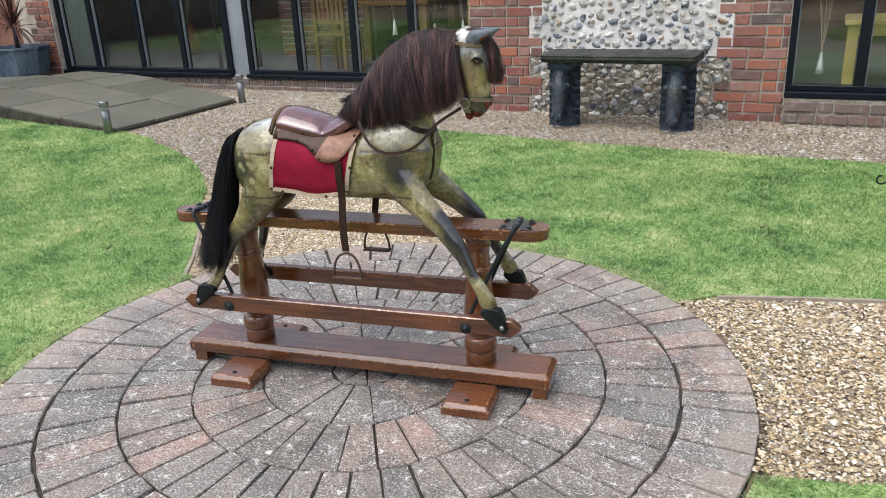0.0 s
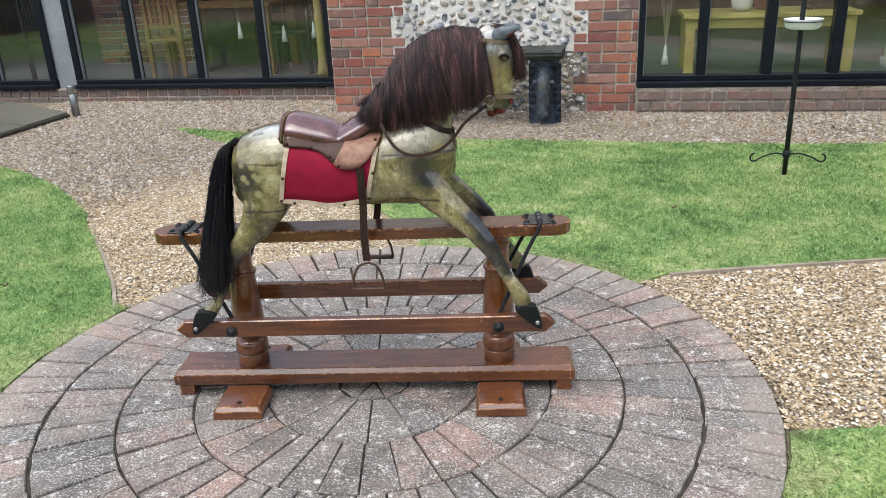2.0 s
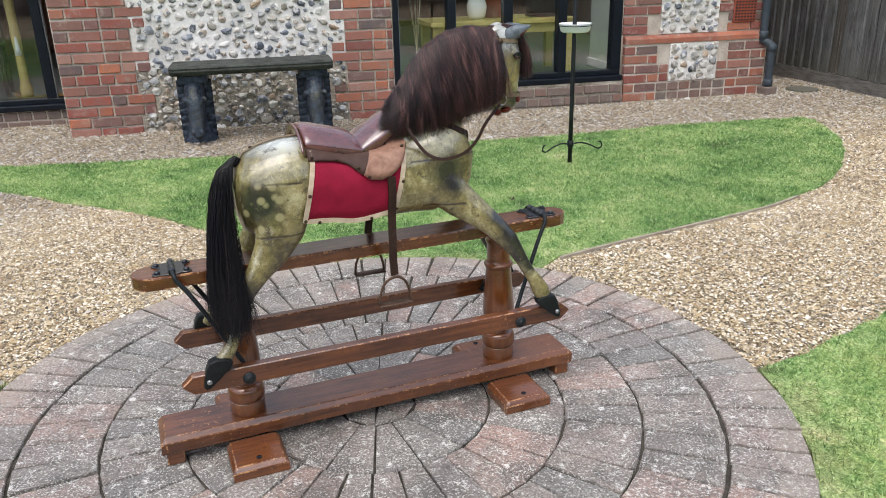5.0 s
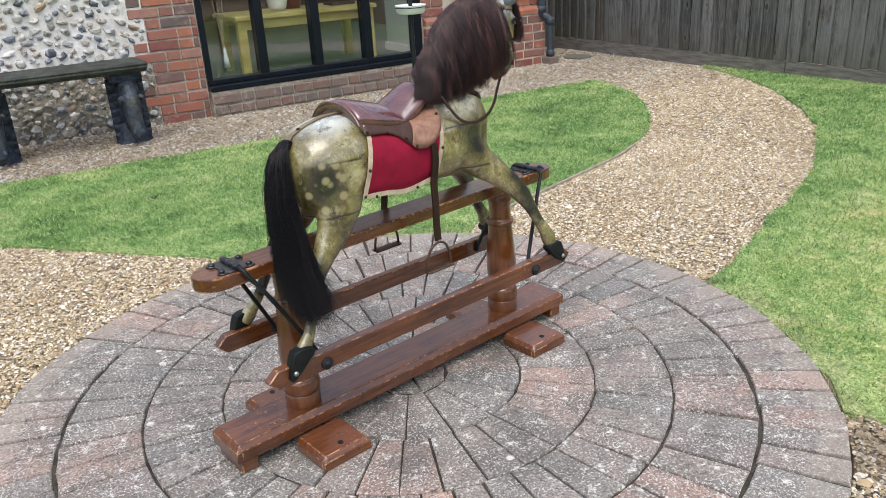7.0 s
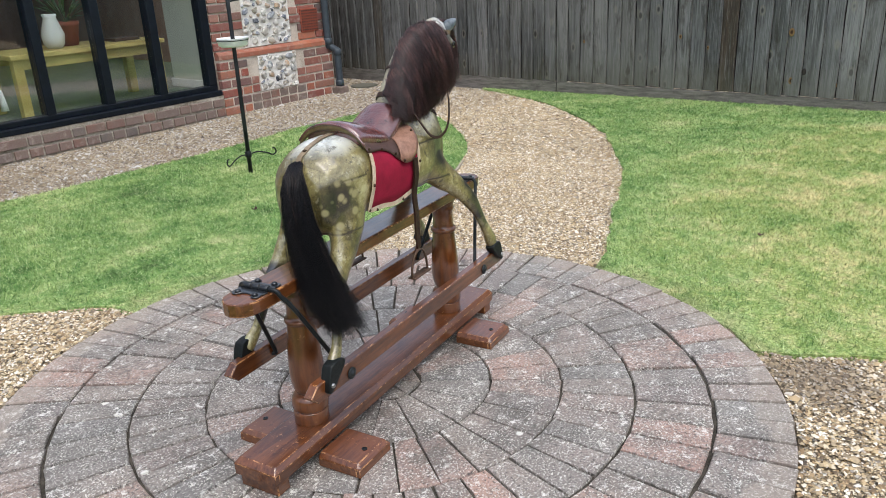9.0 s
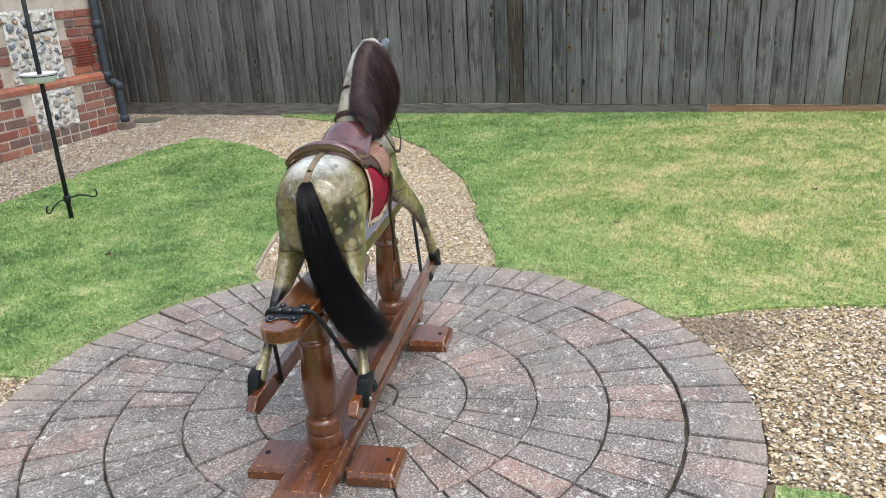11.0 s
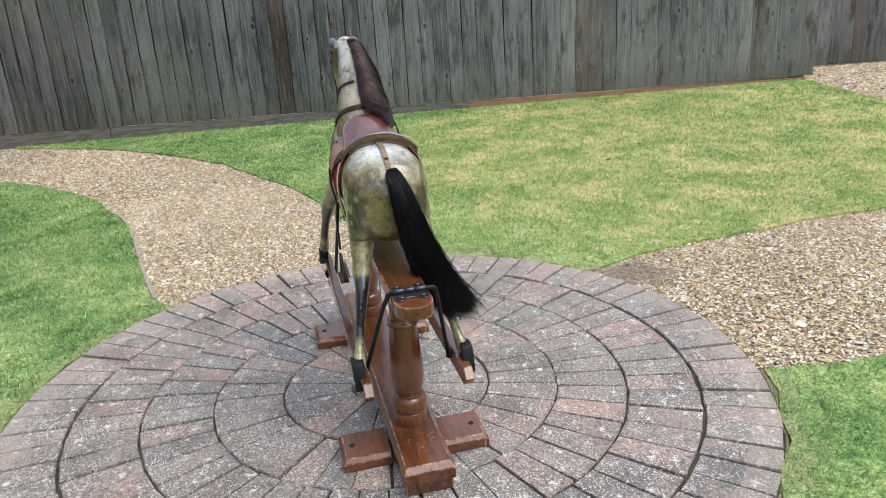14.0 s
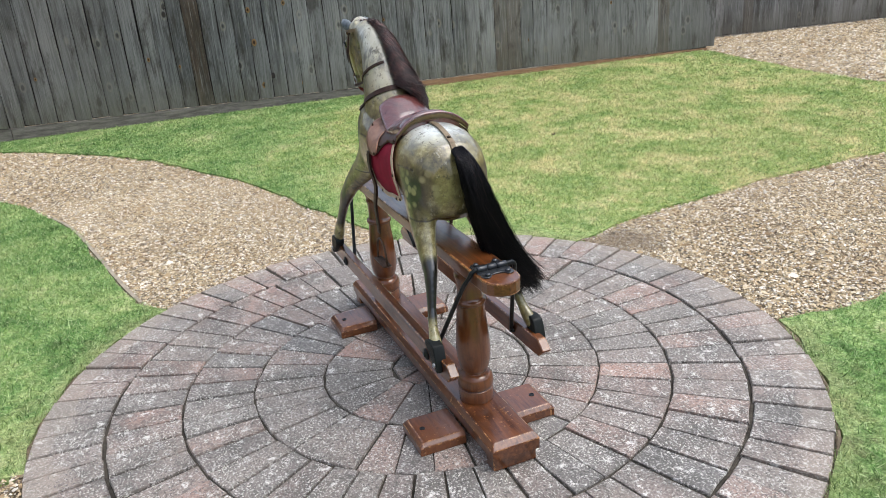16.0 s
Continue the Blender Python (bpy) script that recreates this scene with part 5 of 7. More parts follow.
# knots in the boards
for y, z, s, hole in ((2.0, 0.47, 1.0, 0), (1.97, 0.116, 0.9, 0), (1.885, 0.187, 0.8, 1), (2.01, 0.73, 0.8, 0), (3.3, 0.3, 0.7, 0), (1.72, 0.76, 0.7, 0), (1.55, 0.74, 0.8, 0), (1.3, 0.73, 0.7, 0), (1.58, 0.47, 0.6, 0), (1.28, 0.5, 0.6, 0), (2.85, 0.42, 0.6, 0), (2.55, 0.62, 0.5, 0), (3.72, 0.36, 0.5, 0), (2.62, 0.34, 0.5, 0), (0.9, 0.55, 0.5, 0), (1.66, 0.1, 0.6, 0), (-0.4, 0.25, 0.5, 0), (-1.2, 0.5, 0.5, 0)):
    bm = bmesh.new()
    tmp = bmesh.new()
    lathe(tmp, [(0.013, 0.0), (0.012, 0.0012), (0.006, 0.0018), (0.001, 0.001)], 10)
    merge(bm, tmp, pose(0, 0, 0, 0, -90, 0) @ Matrix.Diagonal((1.5, 1, 1, 1)))
    k = part("knot", bm, M_DARKWOOD if hole else M_KNOT, fence_a, "dark knot hole" if hole else "brown wood knot")
    k.matrix_basis = pose(FENCE - 0.012, y, z) @ Matrix.Diagonal((1, s * 1.6, s * 1.6, 1))
# unseen bounds behind the camera, made tall to block light from the low sky
for name, a in (("fence_south", (-12.6, 4.6, -7.1, -7.0)), ("fence_west", (-12.6, -12.5, -7.0, 6.7))):
    tagged(mesh_ob(name, box(bmesh.new(), *a, -0.2, 2.7), M_FENCE), "unseen board screen added to close the garden and block low sky", "fence", kind="structure")

# flagstone terrace by the glazing, rising towards the pier
def terrace_rise(x, y):
    return 0.15 * min(max((-5.3 - x) / 2.6, 0.0), 1.0) * (1 - 0.25 * min(max((y - 5.0) / 1.5, 0.0), 1.0))


bm = prism(bmesh.new(), SLAB, -0.2, -0.095)
for v in bm.verts:
    v.co.z += terrace_rise(v.co.x, v.co.y)
terrace = tagged(mesh_ob("terrace", bm, M_JOINT), "raised terrace bed under grey flagstones", "terrace", kind="structure")
a0, b0 = Vector((-5.215, 4.49)), Vector((-5.2, 5.945))
way_s, way_n = Vector((-1.685, 0.21)).normalized(), Vector((-1.9, 0.75)).normalized()
rng = random.Random(9)
rows_at = [0, 0.3, 0.62, 1.0]
for k in range(3):
    u = 0.0
    while u < 5.5:
        w = rng.choice((0.62, 0.8, 0.95))
        quad = []
        for uu, vv in ((u, rows_at[k]), (u + w, rows_at[k]), (u + w, rows_at[k + 1]), (u, rows_at[k + 1])):
            p0, p1 = a0 + way_s * uu, b0 + way_n * uu
            quad.append(p0.lerp(p1, vv))
        mid = sum(quad, Vector((0, 0))) / 4
        if mid.y < 6.6 and max(q.y for q in quad) < 7.15:
            quad = [mid + (q - mid) * (1 - 0.012 / max((q - mid).length, 0.1)) for q in quad]
            quad = [(q.x, min(q.y, 6.69)) for q in quad]
            bm = prism(bmesh.new(), quad, -0.12, -0.072 + rng.uniform(-0.003, 0.003), 0.006)
            for v in bm.verts:
                v.co.z += terrace_rise(v.co.x, v.co.y)
            part("flagstone", bm, M_FLAG, terrace)
        u += w

# ---- rocking horse on its safety stand ----
STAND = pose(-1.1088, 1.678, 0, 0, 0, 9.0)
horse = empty("rocking_horse", STAND, "antique dapple-grey wooden rocking horse with saddle, on a varnished swing stand", "rocking horse")
YC = -0.009
base = new("stand")
base.parent = horse
tagged(base, "varnished brown wooden stand with turned pillars")
VARNISH = [M_VARNISH, M_WORN]

plank = bmesh.new()
# long base plank: wide chamfers along the top
prof = [(-0.0635, 0.034), (0.0575, 0.034), (0.0585, 0.063), (0.0485, 0.076), (-0.0545, 0.076), (-0.0645, 0.063)]
prof_end = [(-0.0625, 0.034), (0.0565, 0.034), (0.0575, 0.0608), (0.056, 0.0625), (-0.062, 0.0625), (-0.0635, 0.0608)]
rings = []
for x, outline in ((-0.5515, prof_end), (-0.5385, prof), (0.5235, prof), (0.5365, prof_end)):
    rings.append([(x, y, z) for y, z in outline])
loft(plank, rings)
bmesh.ops.recalc_face_normals(plank, faces=plank.faces)
r = bmesh.ops.bevel(plank, geom=list(plank.edges), offset=0.0018, segments=1, affect="EDGES", clamp_overlap=True)
for f in r["faces"]:
    f.material_index = 1
part("base_plank", plank, VARNISH, base, "long chamfered base plank, varnish worn at the edges")
for x in (-0.522, 0.508):
    part("end_block", box(bmesh.new(), x - 0.02, x + 0.02, -0.058, 0.052, 0, 0.0338, 0.003, 1, 1), VARNISH, base)
foot = bmesh.new()
prof = [(-0.064, 0.0), (0.064, 0.0), (0.064, 0.0225), (0.0545, 0.0335), (-0.0545, 0.0335), (-0.064, 0.0225)]
rings = []
for y, f in ((-0.185, 0.8), (-0.1745, 1.0), (-0.066, 1.0)):
    rings.append([(x, y, z if f == 1 else min(z, 0.0222)) for x, z in prof])
loft(foot, rings)
bmesh.ops.recalc_face_normals(foot, faces=foot.faces)
r = bmesh.ops.bevel(foot, geom=list(foot.edges), offset=0.002, segments=1, affect="EDGES", clamp_overlap=True)
for f in r["faces"]:
    f.material_index = 1
foot_ob = part("foot", foot, VARNISH, base)
hole = bmesh.new()
lathe(hole, [(0.007, 0.0), (0.007, 0.0012), (0.0055, 0.0012), (0.005, 0.0002), (0.0005, 0.0002)], 14, (0, -0.155, 0.0334))
hole_ob = part("screw_hole", hole, M_IRON, foot_ob)
foot_ob.matrix_basis = pose(-0.345, 0, 0)
for x, turn in ((0.337, 0), (-0.345, 180), (0.337, 180)):
    f2 = foot_ob.copy()
    scene.collection.objects.link(f2)
    f2.matrix_basis = pose(x, -0.006 if turn else 0, 0, 0, 0, turn)
    h2 = hole_ob.copy()
    scene.collection.objects.link(h2)
    h2.parent = f2
# turned pillars
PILLAR = [(0.0, 0.0755), (0.0412, 0.0755), (0.042, 0.0775), (0.042, 0.1065), (0.0412, 0.1082), (0.0385, 0.1086), (0.0382, 0.1096), (0.0405, 0.1102), (0.0432, 0.1145), (0.0445, 0.1225), (0.0444, 0.131), (0.0428, 0.1395), (0.0388, 0.1462), (0.0335, 0.1495), (0.0292, 0.1505), (0.0272, 0.1515), (0.0272, 0.1535), (0.0305, 0.157),
          (0.035, 0.1655), (0.0388, 0.179), (0.0412, 0.197), (0.0418, 0.215), (0.0408, 0.24), (0.0378, 0.275), (0.0348, 0.31), (0.033, 0.334), (0.0328, 0.3362), (0.0362, 0.337), (0.0378, 0.34), (0.038, 0.344), (0.0366, 0.3475), (0.0325, 0.3485), (0.0312, 0.3495), (0.0305, 0.36), (0.03, 0.38), (0.0312, 0.402), (0.034, 0.406), (0.0345, 0.411), (0.0325, 0.4145), (0.0325, 0.418), (0.036, 0.428), (0.037, 0.4358), (0.0, 0.4358)]
PILLAR = [(max(r, 0.0008), z) for r, z in PILLAR]
for x in (-0.341, 0.337):
    part("pillar", lathe(bmesh.new(), PILLAR, 32, (x, -0.003, 0)), M_TURNED, base, "", True)
# top beam with round ends
beam = bmesh.new()
out = []
for cx, a0 in ((0.478, -90), (-0.508, 90)):
    for i in range(9):
        a = radians(a0 + 180 * i / 8)
        out.append((cx + 0.046 * math.cos(a), -0.004 + 0.043 * math.sin(a)))
prism(beam, out, 0.436, 0.466, 0.004, 2, 1)
part("top_beam", beam, VARNISH, base, "round-ended top beam, varnish worn along the edges")
# plug on the beam over the front pillar
part("dowel_plug", lathe(bmesh.new(), [(0.012, 0.4655), (0.0115, 0.4668), (0.0005, 0.4668)], 16, (0.337, -0.004, 0)), M_WORN, base)


def leaf_outline(side):
    """Half of the strap hinge: a scalloped leaf with two round lobes."""
    half = [(0.006, 0.0385), (0.016, 0.0385), (0.022, 0.036), (0.03, 0.0375), (0.039, 0.0345), (0.0425, 0.027), (0.0395, 0.0195), (0.033, 0.0155), (0.0295, 0.009), (0.0285, 0.0)]
    pts = half + [(u, -v) for u, v in half[-2::-1]]
    return [(side * u, v) for u, v in smooth_line(pts, 3)]


def hinge(x):
    """A scalloped iron strap hinge across the beam: two leaves with four bolts, and the barrel between."""
    root = new("hinge")
    root.parent = base
    for side in (-1, 1):
        bm = bmesh.new()
        prism(bm, [(x + u, -0.004 + v) for u, v in leaf_outline(side)], 0.466, 0.4695, 0.0011)
        part("leaf_plate", bm, M_PLATE, root)
        for dy in (-0.0235, 0.0235):
            part("bolt_head", lathe(bmesh.new(), [(0.0068, 0.4695), (0.0064, 0.4725), (0.0038, 0.4748), (0.0004, 0.4752)], 12, (x + side * 0.031, -0.004 + dy, 0)), M_PLATE, root, "", True)
    for y0, y1 in ((-0.0395, -0.0155), (-0.0145, 0.0065), (0.0075, 0.0315)):
        bm = bmesh.new()
        tube(bm, [(x, y0, 0.4725), (x, y0 + 0.001, 0.4725), (x, y1 - 0.001, 0.4725), (x, y1, 0.4725)], [0.0066, 0.0076, 0.0076, 0.0066], 12, 1.0, (1, 0, 0))
        part("knuckle", bm, M_PLATE, root, "", True)
    return root


def swing_iron(x, foot_x):
    bm = bmesh.new()
    half = [(x, YC, 0.4725), (x, YC - 0.037, 0.4725), (x + 0.01 * (foot_x - x), YC - 0.0455, 0.4715), (x + 0.03 * (foot_x - x), YC - 0.052, 0.4655), (x + 0.06 * (foot_x - x), YC - 0.055, 0.456), (x + 0.3 * (foot_x - x), YC - 0.066, 0.41), (foot_x, YC - 0.098, 0.245), (foot_x, YC - 0.1, 0.232), (foot_x, YC - 0.118, 0.229)]
    full = [(p[0], 2 * YC - p[1], p[2]) for p in half[::-1]] + half[1:]
    tube(bm, smooth_line(full, 3), 0.0052, 8, 1.0, (1, 0.2, 0))
    part("swing_iron", bm, M_IRON, base, "bent black iron swing rod", True)


hinge(-0.468)
hinge(0.444)
swing_iron(-0.468, -0.343)
swing_iron(0.444, 0.335)


# the two rocker bars that carry the hooves
def bow(side):
    y = YC + side * 0.116
    bm = bmesh.new()
    out = [(-0.487, 0.238), (-0.462, 0.2155), (0.452, 0.2155), (0.477, 0.238), (0.452, 0.2605), (-0.462, 0.2605)]
    tmp = bmesh.new()
    prism(tmp, out, -0.0115, 0.0115, 0.0025, 1, 1)
    merge(bm, tmp, pose(0, y, 0, 90, 0, 0))
    ob = part("rocker_bar", bm, VARNISH, base, "slim pointed wooden rocker bar with worn edges")
    for x in (-0.343, 0.335):
        b2 = bmesh.new()
        tmp = bmesh.new()
        lathe(tmp, [(0.0145, 0.0), (0.0145, 0.003), (0.011, 0.0048), (0.006, 0.0055), (0.006, 0.0075), (0.0005, 0.008)], 16)
        merge(b2, tmp, pose(x, y + side * 0.0115, 0.231, 90 if side < 0 else -90, 0, 0))
        part("bolt_washer", b2, M_IRON, ob, "", True)
    return ob


bow(-1)
bow(1)

# ---- the horse's body ----
def hug(middle, way, off):
    """The outermost point of the horse's skin from middle along way, lifted by off."""
    way = Vector(way).normalized()
    start = Vector(middle) + way * 0.4
    hit = skin.ray_cast(start, -way)[0]
    return (hit if hit is not None else Vector(middle) + way * 0.06) + way * off


BODY = np.array([  # x, middle height, half height, half width
    (-0.316, 0.612, 0.035, 0.03), (-0.306, 0.613, 0.07, 0.062), (-0.285, 0.617, 0.092, 0.085), (-0.25, 0.623, 0.101, 0.097), (-0.205, 0.631, 0.103, 0.102), (-0.15, 0.636, 0.099, 0.1), (-0.08, 0.622, 0.094, 0.097),
    (0.0, 0.619, 0.092, 0.094), (0.08, 0.627, 0.098, 0.095), (0.14, 0.636, 0.112, 0.094), (0.185, 0.646, 0.107, 0.085), (0.218, 0.655, 0.085, 0.067), (0.234, 0.66, 0.05, 0.04)])


def body_at(x):
    return [float(np.interp(x, BODY[:, 0], BODY[:, k])) for k in (1, 2, 3)]


def body_y(x, z, extra=0.0):
    zc, hz, hw = body_at(x)
    f = min(abs((z - zc) / hz), 1.0)
    return (hw * (1 - f ** 2.4) ** (1 / 2.4)) + extra


def ring_yz(x, zc, hz, hw, n=28, e=2.4):
    out = []
    for i in range(n):
        a = 2 * math.pi * i / n
        c, s = math.cos(a), math.sin(a)
        out.append((x, YC + hw * math.copysign(abs(c) ** (2 / e), c), zc + hz * math.copysign(abs(s) ** (2 / e), s)))
    return out


def limb(bm, stations, n=16):
    """Oval rings along a line in space: (x, y, z, half depth along the limb's front, half width)."""
    pts = [Vector(s[:3]) for s in stations]
    rings = []
    for i, s in enumerate(stations):
        d = (pts[min(i + 1, len(pts) - 1)] - pts[max(i - 1, 0)]).normalized()
        side = Vector((0, 1, 0))
        side = (side - side.dot(d) * d).normalized()
        front = side.cross(d)
        rings.append([pts[i] + s[3] * math.cos(2 * math.pi * k / n) * front + s[4] * math.sin(2 * math.pi * k / n) * side for k in range(n)])
    return loft(bm, rings)


def hind_leg(bm, s):
    limb(bm, [(-0.215, YC + s * 0.05, 0.645, 0.07, 0.045), (-0.222, YC + s * 0.06, 0.59, 0.066, 0.042), (-0.232, YC + s * 0.067, 0.545, 0.055, 0.034), (-0.258, YC + s * 0.076, 0.5, 0.041, 0.027), (-0.292, YC + s * 0.084, 0.46, 0.028, 0.021),
              (-0.322, YC + s * 0.092, 0.425, 0.023, 0.0165), (-0.338, YC + s * 0.1, 0.39, 0.017, 0.0125), (-0.352, YC + s * 0.108, 0.35, 0.0135, 0.0105), (-0.371, YC + s * 0.116, 0.31, 0.014, 0.011), (-0.391, YC + s * 0.121, 0.286, 0.0185, 0.0145), (-0.407, YC + s * 0.124, 0.268, 0.017, 0.0145)])


def fore_leg(bm, s):
    limb(bm, [(0.14, YC + s * 0.05, 0.63, 0.06, 0.04), (0.168, YC + s * 0.062, 0.585, 0.05, 0.035), (0.2, YC + s * 0.073, 0.552, 0.041, 0.028), (0.235, YC + s * 0.085, 0.524, 0.034, 0.024), (0.275, YC + s * 0.096, 0.488, 0.028, 0.021), (0.31, YC + s * 0.106, 0.448, 0.025, 0.019),
              (0.333, YC + s * 0.112, 0.412, 0.018, 0.0135), (0.355, YC + s * 0.118, 0.37, 0.0155, 0.012), (0.378, YC + s * 0.121, 0.335, 0.018, 0.0135), (0.392, YC + s * 0.123, 0.308, 0.023, 0.016), (0.402, YC + s * 0.124, 0.288, 0.019, 0.015)])


bm = bmesh.new()
loft(bm, [ring_yz(*row) for row in BODY])
for s in (-1, 1):
    hind_leg(bm, s)
    fore_leg(bm, s)
# neck
limb(bm, [(0.105, YC, 0.63, 0.095, 0.07), (0.128, YC, 0.69, 0.1, 0.074), (0.15, YC, 0.75, 0.088, 0.062), (0.175, YC, 0.81, 0.076, 0.051), (0.2, YC, 0.857, 0.063, 0.042), (0.233, YC, 0.895, 0.049, 0.035), (0.272, YC, 0.913, 0.037, 0.031), (0.312, YC, 0.91, 0.03, 0.03)], 20)
# head: brow, cheek, nose, muzzle
limb(bm, [(0.305, YC, 0.94, 0.028, 0.022), (0.318, YC, 0.922, 0.044, 0.034), (0.33, YC, 0.895, 0.052, 0.041), (0.336, YC, 0.865, 0.053, 0.042), (0.341, YC, 0.835, 0.047, 0.037), (0.348, YC, 0.805, 0.036, 0.029), (0.352, YC, 0.78, 0.03, 0.025), (0.352, YC, 0.762, 0.027, 0.025), (0.35, YC, 0.752, 0.018, 0.018)], 18)
# cheeks, brows and lower jaw
limb(bm, [(0.3, YC, 0.86, 0.02, 0.03), (0.304, YC, 0.83, 0.026, 0.034), (0.31, YC, 0.8, 0.02, 0.026), (0.322, YC, 0.768, 0.012, 0.016), (0.328, YC, 0.748, 0.01, 0.013), (0.331, YC, 0.74, 0.006, 0.008)], 14)
for s in (-1, 1):
    limb(bm, [(0.35, YC + s * 0.026, 0.894, 0.01, 0.008), (0.358, YC + s * 0.033, 0.884, 0.014, 0.011), (0.366, YC + s * 0.029, 0.872, 0.009, 0.009)], 10)
# chest muscles
for s in (-1, 1):
    limb(bm, [(0.19, YC + s * 0.035, 0.72, 0.03, 0.03), (0.205, YC + s * 0.04, 0.66, 0.04, 0.036), (0.2, YC + s * 0.05, 0.6, 0.032, 0.03)], 12)
skin = BVHTree.FromBMesh(bm)
body = part("body", bm, M_HORSE, horse, "dapple-grey painted wooden body, cracked and worn", True)
rm = body.modifiers.new("remesh", "REMESH")
rm.mode, rm.voxel_size, rm.use_smooth_shade = "VOXEL", 0.0042, True
sm = body.modifiers.new("smooth", "SMOOTH")
sm.factor, sm.iterations = 0.5, 6


def hoof(front, s):
    """A wedge-shaped black hoof whose toe points down on to the rocker bar and is bolted to it."""
    way = 1 if front else -1
    shape = [(0.3765, 0.283), (0.3815, 0.2905), (0.394, 0.2945), (0.412, 0.295), (0.427, 0.2905), (0.4335, 0.277), (0.4395, 0.256), (0.4435, 0.236), (0.4415, 0.2295), (0.434, 0.2285), (0.418, 0.2405), (0.396, 0.2605), (0.382, 0.2725)]
    off = 0.0 if front else -0.003
    tmp = bmesh.new()
    prism(tmp, [(way * (x + off), z) for x, z in shape], -0.0135, 0.0135, 0.006, 3)
    bm = bmesh.new()
    y = YC + s * 0.1275
    merge(bm, tmp, pose(0, y, 0, 90, 0, 0))
    ob = part("hoof", bm, M_BLACK, body, "black painted hoof bolted to the rocker bar", True)
    b2 = bmesh.new()
    tmp = bmesh.new()
    lathe(tmp, [(0.006, 0.0), (0.0058, 0.003), (0.004, 0.005), (0.0004, 0.0055)], 10)
    merge(b2, tmp, pose(way * (0.4315 + off), y + s * 0.0132, 0.2475, 90 if s < 0 else -90, 0, 0))
    part("bolt", b2, M_STEEL, body, "", True)


for s in (-1, 1):
    hoof(True, s)
    hoof(False, s)
    bm = bmesh.new()
    bmesh.ops.create_icosphere(bm, subdivisions=2, radius=0.0095, matrix=pose(0.3605, YC + s * 0.0385, 0.876, 0, 25, 0) @ Matrix.Diagonal((1.0, 0.5, 0.62, 1)))
    eye = part("eye", bm, M_EYE, body, "dark brown glass eye", True)
    bm = bmesh.new()
    tube(bm, smooth_line([(0.349, YC + s * 0.0425, 0.877), (0.354, YC + s * 0.0445, 0.8835), (0.362, YC + s * 0.0435, 0.8855), (0.371, YC + s * 0.039, 0.88), (0.3745, YC + s * 0.036, 0.874)], 3), [0.0012 + 0.0016 * math.sin(math.pi * i / 12) for i in range(13)], 6, 1.0, (0, 1, 0))
    part("eyelid", bm, M_BLACK, eye, "dark painted upper eyelid", True)
    bm = bmesh.new()
    limb(bm, [(0.336, YC + s * 0.022, 0.917, 0.012, 0.01), (0.348, YC + s * 0.027, 0.927, 0.016, 0.013), (0.362, YC + s * 0.031, 0.933, 0.0155, 0.014), (0.378, YC + s * 0.031, 0.938, 0.011, 0.01), (0.401, YC + s * 0.027, 0.944, 0.002, 0.003)], 12)
    ear = part("ear", bm, M_EAR, body, "dark grey painted ear pricked forward", True)
    bm = bmesh.new()
    limb(bm, [(0.36, YC + s * 0.034, 0.923, 0.003, 0.004), (0.37, YC + s * 0.036, 0.9275, 0.005, 0.006), (0.382, YC + s * 0.034, 0.934, 0.0045, 0.005), (0.396, YC + s * 0.029, 0.941, 0.001, 0.002)], 8)
    part("ear_inside", bm, M_MOUTH, ear, "red painted inside of the ear", True)
    bm = bmesh.new()
    bmesh.ops.create_icosphere(bm, subdivisions=2, radius=1.0, matrix=pose(0.377, YC + s * 0.015, 0.773) @ Matrix.Diagonal((0.0055, 0.006, 0.0085, 1)))
    part("nostril", bm, M_MOUTH, body, "red painted nostril", True)
bm = bmesh.new()
limb(bm, [(0.35, YC, 0.758, 0.022, 0.021), (0.355, YC, 0.751, 0.019, 0.018), (0.36, YC, 0.744, 0.009, 0.009)], 12)
limb(bm, [(0.326, YC, 0.752, 0.009, 0.013), (0.33, YC, 0.742, 0.011, 0.013), (0.333, YC, 0.735, 0.005, 0.006)], 10)
part("mouth", bm, M_MOUTH, body, "open red painted mouth", True)

# ---- hair ----
rng = np.random.default_rng(7)


def along(points, s):
    p = np.array(points, float)
    k = np.linspace(0, 1, len(p))
    return np.stack([np.interp(s, k, p[:, i]) for i in range(p.shape[1])], 1)


CREST = [(0.298, 0.944), (0.25, 0.952), (0.2, 0.943), (0.155, 0.919), (0.122, 0.886), (0.094, 0.842), (0.066, 0.802)]
ENDS = [(0.31, 0.79), (0.282, 0.774), (0.235, 0.753), (0.17, 0.733), (0.11, 0.722), (0.06, 0.728), (0.016, 0.75)]
clumps, n = 420, 16000
ck = np.sort(rng.uniform(0, 1, clumps))
c_layer, c_dx, c_dz = rng.uniform(0, 1, clumps), rng.normal(0, 0.009, clumps), np.abs(rng.normal(0, 0.02, clumps)) - 0.012
c_mid = rng.normal(0, 0.006, clumps)
pick = rng.integers(0, clumps, n)
s = np.clip(ck[pick] + rng.normal(0, 0.012, n), 0, 1)
root = along(CREST, s)
end = along(ENDS, np.clip(ck[pick] + rng.normal(0, 0.006, n), 0, 1))
layer = np.clip(c_layer[pick] + rng.normal(0, 0.12, n), 0, 1)
c0 = np.stack([root[:, 0] + rng.normal(0, 0.003, n), YC + rng.normal(-0.006, 0.004, n), root[:, 1] - 0.005 + rng.normal(0, 0.002, n)], 1)
